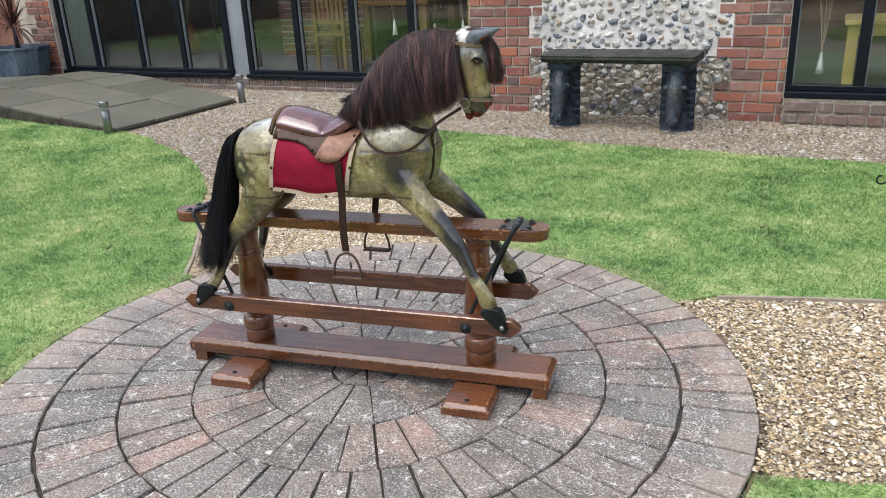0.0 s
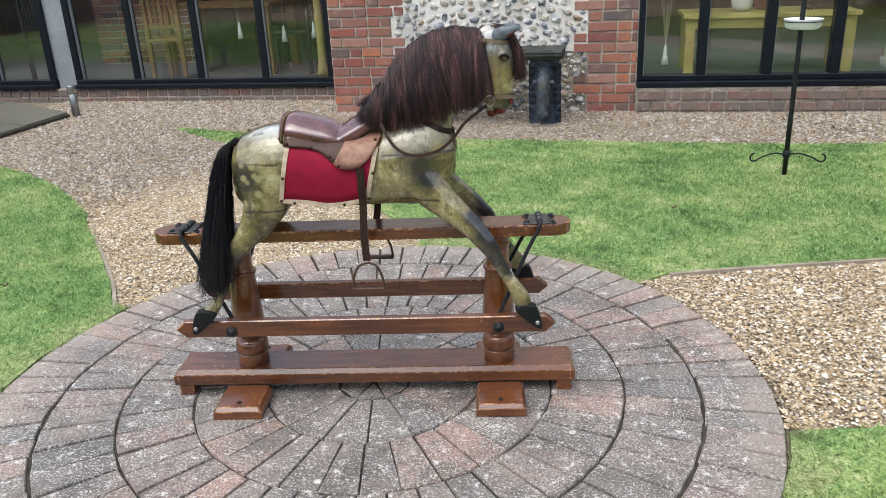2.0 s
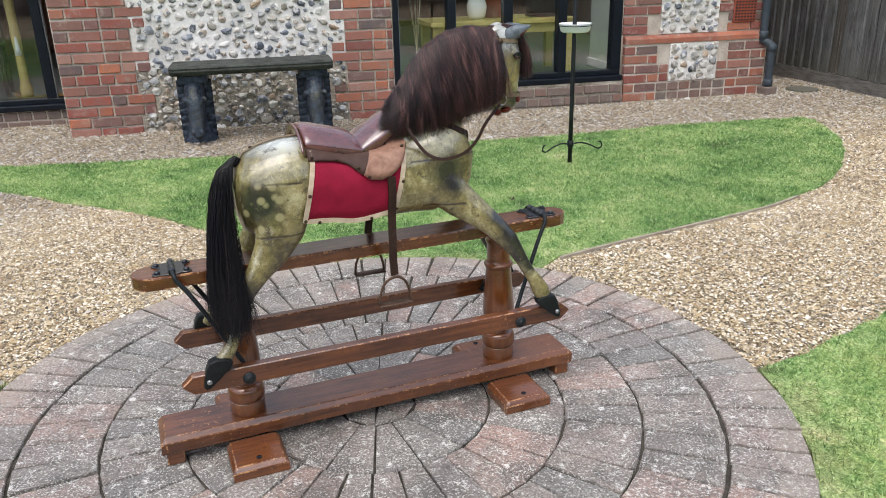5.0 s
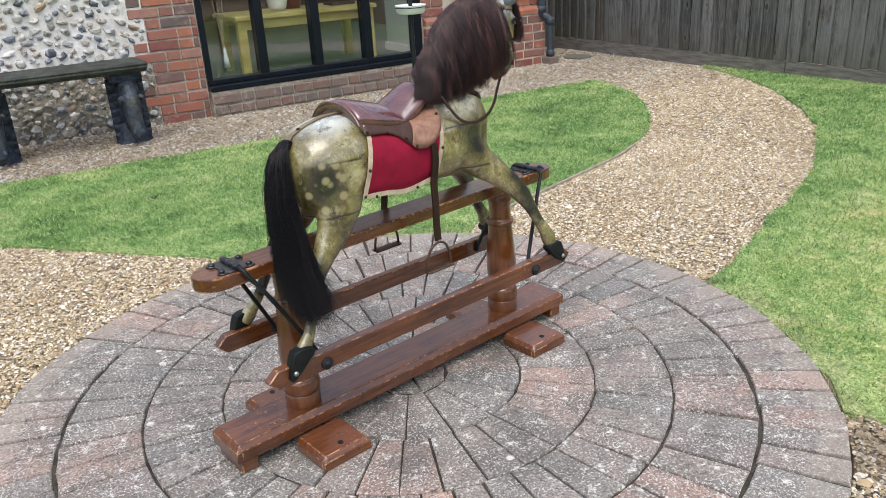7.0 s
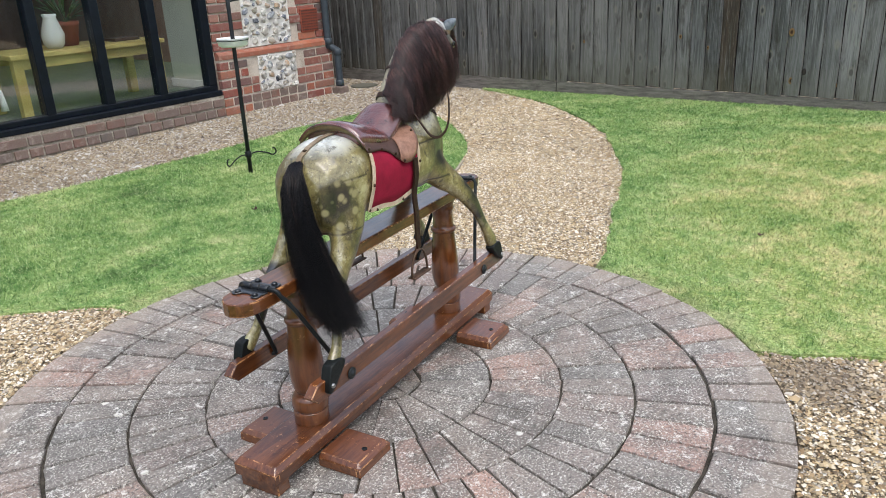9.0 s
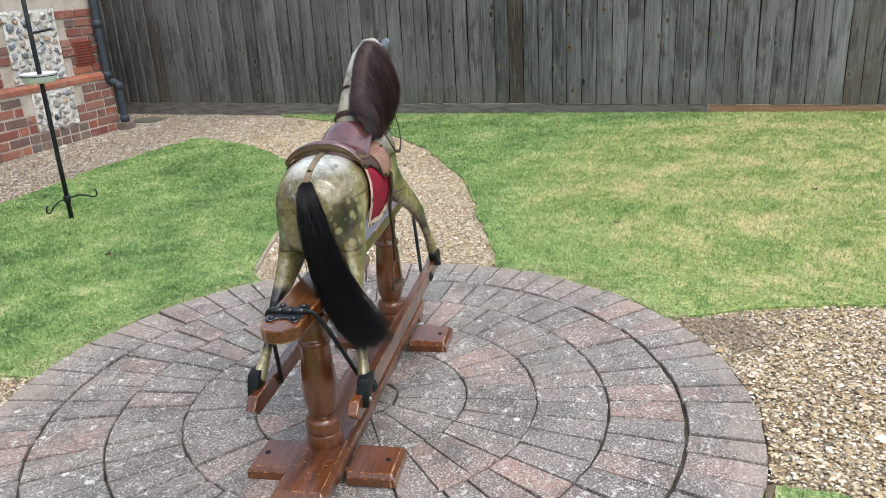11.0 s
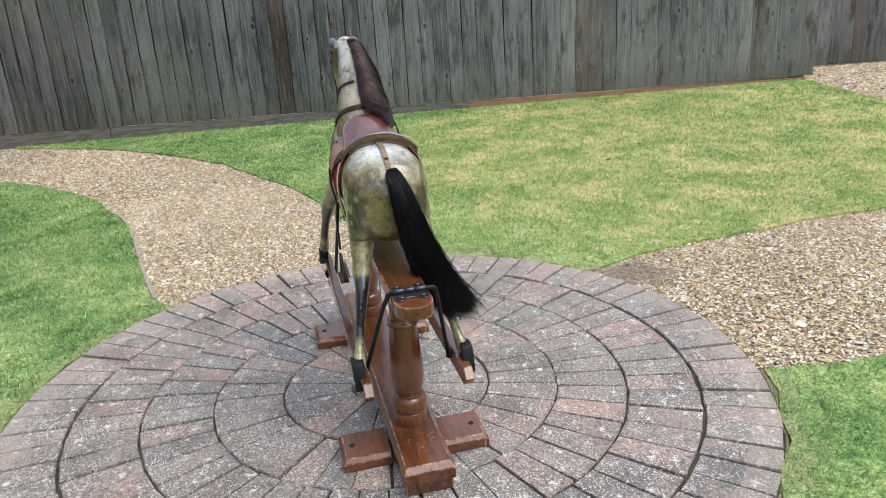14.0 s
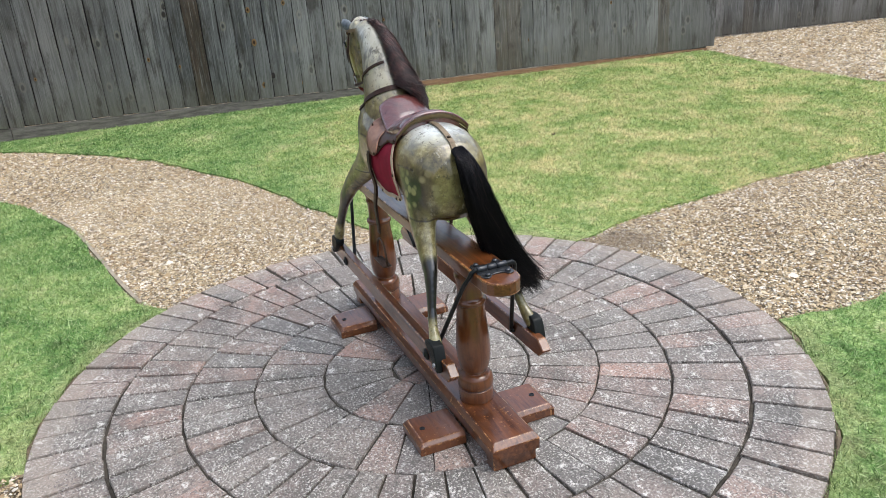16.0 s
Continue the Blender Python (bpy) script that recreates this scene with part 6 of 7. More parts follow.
c3 = np.stack([end[:, 0] + c_dx[pick] + rng.normal(0, 0.0035, n), YC - (0.04 + 0.032 * layer + 0.018 * np.clip(2.2 * s, 0, 1)) * (1 - 0.24 * s) + rng.normal(0, 0.003, n), end[:, 1] + c_dz[pick] + np.abs(rng.normal(0, 0.008, n))], 1)
out = (c0[:, :2] - np.array([0.19, YC])) * np.array([0.16, 0])
sweep = np.clip(s * 4, 0, 1)   # hairs leave the crest backwards before they fall
c1 = c0 + np.stack([out[:, 0] - 0.03 * sweep, -0.012 - 0.012 * layer - 0.006 * s, 0.011 + 0.006 * layer - 0.028 * s * sweep], 1)
c2 = np.stack([0.45 * c0[:, 0] + 0.55 * c3[:, 0] + c_mid[pick], YC - (0.052 + 0.026 * layer + 0.016 * np.clip(2.2 * s, 0, 1)) * (1 - 0.18 * s), 0.42 * c0[:, 2] + 0.58 * c3[:, 2]], 1)
mane = strands("mane", np.stack([c0, c1, c2, c3], 1), rng.uniform(0.0003, 0.0006, n), M_MANE, 9, 0.0034, 1)
mane.parent = horse
tagged(mane, "long dark chestnut horsehair mane hanging over one side")
n = 1300
c0 = np.stack([rng.uniform(0.306, 0.335, n), YC + rng.uniform(-0.016, 0.008, n), 0.942 + rng.normal(0, 0.002, n)], 1)
c3 = np.stack([0.398 + rng.normal(0, 0.007, n), YC + rng.uniform(-0.03, 0.028, n), 0.82 + np.abs(rng.normal(0, 0.016, n))], 1)
c1 = c0 + np.stack([0.04 + rng.uniform(0, 0.012, n), 0.4 * (c3[:, 1] - c0[:, 1]), 0.014 + rng.uniform(0, 0.008, n)], 1)
c2 = np.stack([0.405 + rng.uniform(-0.006, 0.008, n), c3[:, 1], 0.885 + rng.uniform(-0.01, 0.02, n)], 1)
lock = strands("forelock", np.stack([c0, c1, c2, c3], 1), rng.uniform(0.0004, 0.0009, n), M_MANE, 9, 0.004, 2)
lock.parent = horse
tagged(lock, "dark chestnut horsehair forelock over the brow")
clumps, n = 90, 7000
pick = rng.integers(0, clumps, n)
ca, cr = rng.uniform(0, 6.283, clumps), np.sqrt(rng.uniform(0, 1, clumps))
c_len, c_off = rng.uniform(0.8, 1.0, clumps), rng.normal(0, 0.014, (clumps, 2))
ox, oy = cr[pick] * np.cos(ca[pick]) + rng.normal(0, 0.1, n), cr[pick] * np.sin(ca[pick]) + rng.normal(0, 0.1, n)
long_ = c_len[pick] * rng.uniform(0.72, 1.04, n)
c0 = np.stack([-0.3 + 0.008 * ox, YC - 0.004 + 0.011 * oy, 0.69 + 0.008 * ox], 1)
c1 = np.stack([-0.352 + 0.02 * ox, YC - 0.01 + 0.02 * oy, 0.735 + 0.012 * ox], 1)
c2 = np.stack([-0.358 + 0.024 * ox, YC - 0.03 + 0.032 * oy, 0.5 + 0.008 * rng.normal(0, 1, n)], 1)
c3 = np.stack([-0.366 + 0.03 * ox + c_off[pick, 0], YC - 0.142 + 0.038 * oy + c_off[pick, 1], 0.35 + 0.012 * rng.normal(0, 1, n)], 1)
c3 = c2 + (c3 - c2) * long_[:, None]
tail = strands("tail", np.stack([c0, c1, c2, c3], 1), rng.uniform(0.00035, 0.0007, n), M_TAIL, 9, 0.012, 3)
tail.parent = horse
tagged(tail, "long black horsehair tail swept to one side")

# ---- saddle and tack ----
saddle = new("saddle")
saddle.parent = horse
tagged(saddle, "worn brown leather saddle with studs and stirrups")


def saddle_arc(x, lift, low, thick, n=15):
    """A cross arc over the back, from one side's low edge over the top to the other's, with thickness."""
    zc, hz, hw = body_at(x)
    outer, inner = [], []
    for i in range(n):
        a = radians(low + (180 - 2 * low) * i / (n - 1))
        c, s = math.cos(a), math.sin(a)
        k = max(0.0, s) ** 2
        yy, zz = hw * math.copysign(abs(c) ** (2 / 2.4), c), hz * abs(s) ** (2 / 2.4)
        outer.append((x, YC + yy * (1 + 0.06) + 0.004 * c, zc + zz + 0.006 + lift * k))
        inner.append((x, YC + yy * 0.97, zc + zz - 0.006 + (lift - thick) * k))
    return outer + inner[::-1]


bm = bmesh.new()
loft(bm, [saddle_arc(x, lift, low, th) for x, lift, low, th in ((-0.166, 0.01, 50, 0.012), (-0.163, 0.02, 48, 0.02), (-0.152, 0.024, 47, 0.026), (-0.125, 0.025, 46, 0.024), (-0.09, 0.025, 46, 0.022), (-0.06, 0.021, 46, 0.02), (-0.044, 0.014, 47, 0.02), (-0.037, 0.003, 48, 0.016), (-0.029, 0.015, 49, 0.02), (0.0, 0.032, 51, 0.02), (0.03, 0.047, 54, 0.02), (0.05, 0.05, 58, 0.016), (0.062, 0.034, 62, 0.01))])
bmesh.ops.recalc_face_normals(bm, faces=bm.faces)
seat = part("seat", bm, M_SEAT, saddle, "polished brown leather seat with a pale sheen", True)
md = seat.modifiers.new("round", "SUBSURF")
md.levels = md.render_levels = 1
# raised rim along the cantle
bm = bmesh.new()
arc_low, arc_top = saddle_arc(-0.168, 0.006, 36, 0.012, 25)[:25], saddle_arc(-0.168, 0.016, 37, 0.012, 25)[:25]
loft(bm, [[(p[0] + 0.004, p[1], p[2] - 0.003), (p[0] - 0.003, p[1], p[2]), (q[0] - 0.005, q[1] + 0.012 * (q[1] - YC), q[2] + 0.004), (q[0] - 0.001, q[1], q[2] + 0.004)] for p, q in zip(arc_low, arc_top)])
bmesh.ops.recalc_face_normals(bm, faces=bm.faces)
part("cantle_rim", bm, M_RIM, saddle, "cracked olive-brown cantle rim", True)
bm = bmesh.new()
tube(bm, [(q[0] - 0.004, q[1] + 0.014 * (q[1] - YC), q[2] + 0.0035) for q in arc_top], 0.0026, 8)
part("cantle_lip", bm, M_SEAT, saddle, "rolled leather lip on the cantle", True)


def side_sheet(bm, outline, s, off, thick=0.003, cells=14):
    """A sheet that hugs the body's side: outline gives for u in 0..1 its (x, z) along the top and the bottom edge."""
    top, low = outline
    top, low = smooth_line(top, 4), smooth_line(low, 4)
    ku, kv = cells, 6
    tp, lp = along(top, np.linspace(0, 1, ku + 1)), along(low, np.linspace(0, 1, ku + 1))
    outer, inner = [], []
    for i in range(ku + 1):
        ro, ri = [], []
        for j in range(kv + 1):
            x, z = tp[i] + (lp[i] - tp[i]) * j / kv
            y = body_y(x, z)
            if z < body_at(x)[0]:
                y = max(y, body_at(x)[2] * 0.9)
            ro.append(bm.verts.new((x, YC + s * (y + off + thick), z)))
            ri.append(bm.verts.new((x, YC + s * (y + off), z)))
        outer.append(ro)
        inner.append(ri)
    for a, flip in ((outer, False), (inner, True)):
        for i in range(ku):
            for j in range(kv):
                q = (a[i][j], a[i + 1][j], a[i + 1][j + 1], a[i][j + 1])
                bm.faces.new(q[::-1] if flip else q)
    border = [(i, 0) for i in range(ku)] + [(ku, j) for j in range(kv)] + [(i, kv) for i in range(ku, 0, -1)] + [(0, j) for j in range(kv, 0, -1)]
    for (i, j), (k, l) in zip(border, border[1:] + border[:1]):
        bm.faces.new((outer[i][j], inner[i][j], inner[k][l], outer[k][l]))
    bmesh.ops.recalc_face_normals(bm, faces=bm.faces)
    return tp, lp


def stud(parent, x, z, s, off, r=0.0042):
    b2 = bmesh.new()
    tmp = bmesh.new()
    lathe(tmp, [(r, 0.0), (r * 0.9, 0.0018), (r * 0.5, 0.0032), (0.0003, 0.0036)], 10)
    y = body_y(x, z)
    if z < body_at(x)[0]:
        y = max(y, body_at(x)[2] * 0.9)
    merge(b2, tmp, pose(x, YC + s * (y + off), z, 90 if s < 0 else -90, 0, 0))
    part("stud", b2, M_STUD, parent, "", True)


cloth = new("saddle_cloth")
cloth.parent = horse
tagged(cloth, "crimson saddle cloth with a cream braid border")
for s in (-1, 1):
    bm = bmesh.new()
    tp, lp = side_sheet(bm, ([(-0.15, 0.715), (-0.08, 0.7), (-0.01, 0.7), (0.062, 0.715)], [(-0.182, 0.566), (-0.12, 0.561), (-0.06, 0.551), (0.026, 0.562)]), s, 0.005)
    part("red_panel", bm, M_RED, cloth, "crimson felt panel", True)
    # braid along the back, the foot and the front
    line = [tuple(tp[0] + (lp[0] - tp[0]) * k / 6) for k in range(7)] + [tuple(q) for q in lp[1:]] + [tuple(lp[-1] + (tp[-1] - lp[-1]) * k / 6) for k in range(1, 6)]
    pts = []
    for x, z in line:
        y = body_y(x, z)
        if z < body_at(x)[0]:
            y = max(y, body_at(x)[2] * 0.9)
        pts.append((x, YC + s * (y + 0.0075), z))
    bm = bmesh.new()
    strap_mesh(bm, pts, 0.0105, 0.0025, lambda q, s=s: (0, s, 0))
    bmesh.ops.recalc_face_normals(bm, faces=bm.faces)
    part("braid_border", bm, M_CREAM, cloth, "cream braid border")
    for x, z in ((-0.181, 0.567), (-0.169, 0.625), (-0.15, 0.56), (-0.03, 0.551), (0.046, 0.63), (0.03, 0.566)):
        stud(cloth, x, z, s, 0.0095)
    # dark skirt under the seat and the rounded tan flap
    bm = bmesh.new()
    side_sheet(bm, ([(-0.163, 0.73), (-0.08, 0.722), (0.0, 0.722), (0.05, 0.73)], [(-0.163, 0.698), (-0.11, 0.692), (-0.075, 0.68), (-0.045, 0.655), (0.0, 0.64), (0.05, 0.69)]), s, 0.009)
    part("skirt", bm, M_SKIRT, saddle, "dark brown leather skirt", True)
    bm = bmesh.new()
    side_sheet(bm, ([(-0.012, 0.716), (0.0, 0.722), (0.03, 0.732), (0.063, 0.742)], [(-0.045, 0.656), (-0.028, 0.644), (0.01, 0.644), (0.045, 0.672), (0.066, 0.712)]), s, 0.0135)
    part("flap", bm, M_FLAP, saddle, "rounded tan leather flap, scuffed", True)
    for x, z in ((-0.034, 0.651), (0.054, 0.705), (0.03, 0.726), (-0.055, 0.672), (-0.1, 0.693), (-0.06, 0.705), (-0.155, 0.705)):
        stud(saddle, x, z, s, 0.014 + (0.003 if x > -0.04 else 0))

# stirrups: one flat leather and one iron a side
for s in (-1, 1):
    bm = bmesh.new()
    if s < 0:
        line = [(0.017, 0.645), (0.017, 0.6), (0.016, 0.55), (0.014, 0.5), (0.013, 0.45), (0.015, 0.408)]
    else:
        line = [(0.018, 0.645), (0.02, 0.6), (0.014, 0.55), (0.022, 0.5), (0.016, 0.45), (0.014, 0.42)]
    pts = [(x, YC + s * (max(body_y(x, z), body_at(x)[2] * 0.9) + 0.013 if z > 0.53 else 0.1 + 0.002), z) for x, z in line]
    strap_mesh(bm, smooth_line(pts, 3), 0.018, 0.005, lambda q, s=s: (0, s, 0))
    bmesh.ops.recalc_face_normals(bm, faces=bm.faces)
    leather = part("stirrup_leather", bm, M_STRAP, saddle, "dark stirrup leather with buckle holes")
    for k in range(6):
        b2 = bmesh.new()
        tmp = bmesh.new()
        lathe(tmp, [(0.002, 0.0), (0.0018, 0.0006), (0.0002, 0.0006)], 8)
        merge(b2, tmp, pose(0.015, YC + s * 0.1073, 0.51 - 0.016 * k, 90 if s < 0 else -90, 0, 0))
        part("buckle_hole", b2, M_IRON, leather)
    bm = bmesh.new()
    arch = [(-0.024, 0.337), (-0.0235, 0.352), (-0.019, 0.372), (-0.008, 0.392), (0.008, 0.401), (0.022, 0.402), (0.037, 0.393), (0.047, 0.373), (0.0515, 0.352), (0.052, 0.337)]
    tube(bm, [(x, YC + s * 0.104, z) for x, z in smooth_line(arch, 3)], 0.0032, 8, 1.0, (0, 1, 0))
    box(bm, -0.027, 0.055, YC + s * 0.104 - 0.012, YC + s * 0.104 + 0.012, 0.3335, 0.3385, 0.0015)
    part("stirrup_iron", bm, M_RUST, saddle, "small arched iron stirrup, rusty", True)

# crupper strap over the rump to the tail
bm = bmesh.new()
pts = [(x, YC, sum(body_at(x)[:2]) + 0.002) for x in np.linspace(-0.163, -0.285, 9)] + [(-0.3, YC, 0.692)]
strap_mesh(bm, pts, 0.013, 0.0022, lambda q: (-0.3, 0, 1))
part("crupper", bm, M_TAN, saddle, "thin tan crupper strap along the rump")
b2 = lathe(bmesh.new(), [(0.0055, 0.0), (0.005, 0.003), (0.0003, 0.005)], 10, (-0.268, YC, 0.719))
part("stud", b2, M_STUD, saddle, "", True)

def neck_point(z, a, tip, off, x=None):
    """A point on the neck's skin: round its middle at height z, a = 0 in front; tip turns the ring's front down (degrees)."""
    x = x or float(np.interp(z, (0.63, 0.69, 0.75, 0.81, 0.857, 0.895), (0.105, 0.128, 0.15, 0.175, 0.2, 0.233)))
    t = radians(tip)
    return hug((x, YC, z), (math.cos(a) * math.cos(t), math.sin(a), -math.cos(a) * math.sin(t)), off)


bridle = new("bridle")
bridle.parent = horse
tagged(bridle, "dark leather bridle with reins and a steel ring")


def head_loop(z0, z1, hd, hw, xm):
    return [(xm + hd * math.cos(a), YC + hw * math.sin(a), z0 + (z1 - z0) * (0.5 - 0.5 * math.cos(a))) for a in np.linspace(0, 2 * math.pi, 25)]


for name, (z0, z1, hd, hw, xm) in (("browband", (0.908, 0.925, 0.051, 0.0405, 0.327)), ("noseband", (0.783, 0.79, 0.036, 0.0285, 0.351))):
    bm = bmesh.new()
    strap_mesh(bm, head_loop(z0, z1, hd, hw, xm), 0.009, 0.0022, lambda q, xm=xm: (q.x - xm, (q.y - YC) * 1.4, 0))
    bmesh.ops.recalc_face_normals(bm, faces=bm.faces)
    part(name, bm, M_TAN, bridle, "thin tan head strap")
for s in (-1, 1):
    bm = bmesh.new()
    pts = [(0.312, YC + s * 0.034, 0.925), (0.316, YC + s * 0.042, 0.9), (0.322, YC + s * 0.0445, 0.86), (0.328, YC + s * 0.0405, 0.83), (0.331, YC + s * 0.033, 0.8), (0.331, YC + s * 0.03, 0.785)]
    strap_mesh(bm, smooth_line(pts, 3), 0.008, 0.002, lambda q, s=s: (0, s, 0))
    bmesh.ops.recalc_face_normals(bm, faces=bm.faces)
    part("cheek_strap", bm, M_STRAP, bridle)
    bm = bmesh.new()
    ring_at = Vector((0.325, YC + s * 0.034, 0.778))
    tube(bm, [ring_at + Vector((0.0125 * math.cos(a), 0, 0.0125 * math.sin(a))) for a in np.linspace(0, 2 * math.pi, 20)[:-1]], 0.002, 8, 1.0, (0, 1, 0), True)
    part("bit_ring", bm, M_STEEL, bridle, "bright steel bit ring", True)
    b2 = lathe(bmesh.new(), [(0.0055, -0.002), (0.0055, 0.002), (0.0003, 0.003)], 10)
    b2.transform(pose(0.316, YC + s * 0.0445, 0.914, 90 if s < 0 else -90, 0, 0))
    part("rosette", b2, M_STUD, bridle, "", True)
    # rein: from the ring, sagging along the shoulder to the saddle
    bm = bmesh.new()
    rein = [(0.318, YC + s * 0.036, 0.768), (0.29, YC + s * 0.055, 0.752), (0.262, YC + s * 0.072, 0.732), (0.235, YC + s * 0.085, 0.7), (0.2, YC + s * 0.094, 0.676), (0.15, YC + s * 0.1, 0.668), (0.11, YC + s * 0.099, 0.682), (0.085, YC + s * 0.092, 0.712), (0.07, YC + s * 0.08, 0.742)]
    if s > 0:
        rein = [(0.318, YC + 0.036, 0.768), (0.29, YC + 0.045, 0.772), (0.265, YC + 0.042, 0.777)] + [neck_point(0.815, radians(d), 30, 0.001) for d in (38, 55, 75, 95, 115, 135, 155, 172)]
    strap_mesh(bm, smooth_line(rein, 4), 0.007, 0.0024, lambda q, s=s: (0.25 if s < 0 else 3 * (q.x - 0.185), s, 0.2))
    bmesh.ops.recalc_face_normals(bm, faces=bm.faces)
    part("rein", bm, M_STRAP, bridle, "sagging dark leather rein" if s < 0 else "dark leather rein drawn round the neck")
# neck strap round the base of the neck and breast strap below it
bm = bmesh.new()
loop = [neck_point(0.752, a, 27, 0.001, 0.145) for a in np.linspace(0, 2 * math.pi, 41)]
strap_mesh(bm, loop, 0.013, 0.0026, lambda q: (q.x - 0.147, (q.y - YC) * 1.6, 0.05))
bmesh.ops.recalc_face_normals(bm, faces=bm.faces)
part("neck_strap", bm, M_STRAP, bridle, "dark strap round the base of the neck")
bm = bmesh.new()
strap_mesh(bm, [hug((0.15, YC - 0.02, z), (1, 0, 0), 0.002) for z in (0.7, 0.68, 0.66, 0.64, 0.62, 0.6, 0.585)], 0.008, 0.0022, lambda q: (1, -0.3, 0))
bmesh.ops.recalc_face_normals(bm, faces=bm.faces)
part("breast_strap", bm, M_STRAP, bridle)
bm = bmesh.new()
ring_x = hug((0.15, YC - 0.02, 0.7), (1, 0, 0), 0.004).x
tube(bm, [Vector((ring_x, YC - 0.02 + 0.007 * math.cos(a), 0.7 + 0.011 * math.sin(a))) for a in np.linspace(0, 2 * math.pi, 16)[:-1]], 0.0018, 6, 1.0, (1, 0, 0), True)
part("buckle", bm, M_STUD, bridle, "", True)

# ---- garden things ----
def horse_head_leg(bm, x, y):
    """A carved pedestal: plinth, neck column with a scalloped mane, and a long horse's head that looks out and down."""
    box(bm, x - 0.105, x + 0.105, y - 0.02, y + 0.3, -0.14, -0.09, 0.012, 2)
    limb(bm, [(x, y + 0.16, 0.37, 0.11, 0.085), (x, y + 0.17, 0.3, 0.088, 0.066), (x, y + 0.17, 0.2, 0.082, 0.066), (x, y + 0.17, 0.05, 0.08, 0.066), (x, y + 0.15, -0.1, 0.13, 0.095)], 16)
    box(bm, x - 0.1, x + 0.1, y + 0.02, y + 0.29, 0.335, 0.395, 0.012, 2)
    # brow, long nose, muzzle
    limb(bm, [(x, y + 0.11, 0.33, 0.06, 0.07), (x, y + 0.075, 0.28, 0.07, 0.088), (x, y + 0.05, 0.22, 0.068, 0.088), (x, y + 0.02, 0.15, 0.06, 0.07), (x, y - 0.005, 0.08, 0.05, 0.052), (x, y - 0.02, 0.03, 0.046, 0.05), (x, y - 0.02, -0.005, 0.042, 0.052), (x, y - 0.005, -0.03, 0.024, 0.034)], 16)
    # jaw running back into the neck
    limb(bm, [(x, y + 0.1, 0.22, 0.06, 0.05), (x, y + 0.09, 0.12, 0.06, 0.045), (x, y + 0.07, 0.02, 0.05, 0.035)], 12)
    for s in (-1, 1):
        limb(bm, [(x + s * 0.03, y + 0.085, 0.37, 0.008, 0.01), (x + s * 0.042, y + 0.05, 0.345, 0.016, 0.018), (x + s * 0.046, y + 0.035, 0.31, 0.014, 0.014)], 8)
        limb(bm, [(x + s * 0.062, y + 0.008, 0.25, 0.01, 0.012), (x + s * 0.07, y + 0.004, 0.232, 0.018, 0.019), (x + s * 0.066, y + 0.006, 0.21, 0.01, 0.012)], 8)
        limb(bm, [(x + s * 0.026, y - 0.058, 0.03, 0.008, 0.01), (x + s * 0.031, y - 0.062, 0.012, 0.013, 0.014), (x + s * 0.029, y - 0.056, -0.006, 0.008, 0.01)], 8)
        for k in range(8):
            z = 0.32 - 0.052 * k
            limb(bm, [(x + s * 0.06, y + 0.13, z + 0.026, 0.024, 0.01), (x + s * 0.094, y + 0.14, z + 0.004, 0.04, 0.016), (x + s * 0.104, y + 0.15, z - 0.022, 0.02, 0.008)], 8)
    return bm


bench = empty("stone_bench", pose(0.012, 0.21, -0.034), "dark weathered stone bench on carved horse-head legs against the flint wall", "bench")
bm = bmesh.new()
prof = [(5.335, 0.425), (5.345, 0.412), (5.37, 0.4), (5.37, 0.394), (5.69, 0.394), (5.69, 0.4), (5.7, 0.43), (5.7, 0.452), (5.69, 0.458), (5.352, 0.458), (5.34, 0.454), (5.333, 0.446), (5.338, 0.436)]
rings = []
for x, f in ((-1.963, 0.86), (-1.955, 0.96), (-1.935, 1.0), (-1.65, 1.0), (-1.35, 1.0), (-1.05, 1.0), (-0.875, 1.0), (-0.855, 0.96), (-0.847, 0.86)):
    rings.append([(x, 5.52 + (y - 5.52) * f, 0.436 + (z - 0.436) * f) for y, z in prof])
loft(bm, rings)
bmesh.ops.recalc_face_normals(bm, faces=bm.faces)
part("seat_slab", bm, M_SLABSEAT, bench, "mossy dark stone slab with a moulded edge")
for x in (-1.82, -0.985):
    leg = part("leg", horse_head_leg(bmesh.new(), x, 5.37), M_STONE, bench, "black stone leg carved as a horse head", True)
    rm = leg.modifiers.new("remesh", "REMESH")
    rm.mode, rm.voxel_size, rm.use_smooth_shade = "VOXEL", 0.005, True
    sm = leg.modifiers.new("smooth", "SMOOTH")
    sm.factor, sm.iterations = 0.5, 2

# a few dead leaves on the lawn and the paving
for x, y, turn in ((-1.25, 3.99, 30), (0.62, 1.2, 100), (-0.2, 3.4, 200), (1.4, 0.3, 310), (-2.75, 2.2, 70)):
    bm = bmesh.new()
    line = [Vector((0.03 * (t - 0.5), 0.004 * math.sin(6 * t), 0.006 + 0.012 * (t - 0.5) ** 2 * 4)) for t in (0, 0.2, 0.4, 0.6, 0.8, 1.0)]
    tube(bm, line, [0.001, 0.007, 0.011, 0.01, 0.006, 0.0006], 6, 0.12, (0, 0, 1))
    leaf = mesh_ob("dead_leaf", bm, M_LEAFRED, True)
    leaf.matrix_world = pose(x, y, float(ground_z(x, y)) + 0.024, 0, 0, turn)
    tagged(leaf, "small curled dark brown leaf lying on the grass", "leaf", "dead leaves on the lawn")

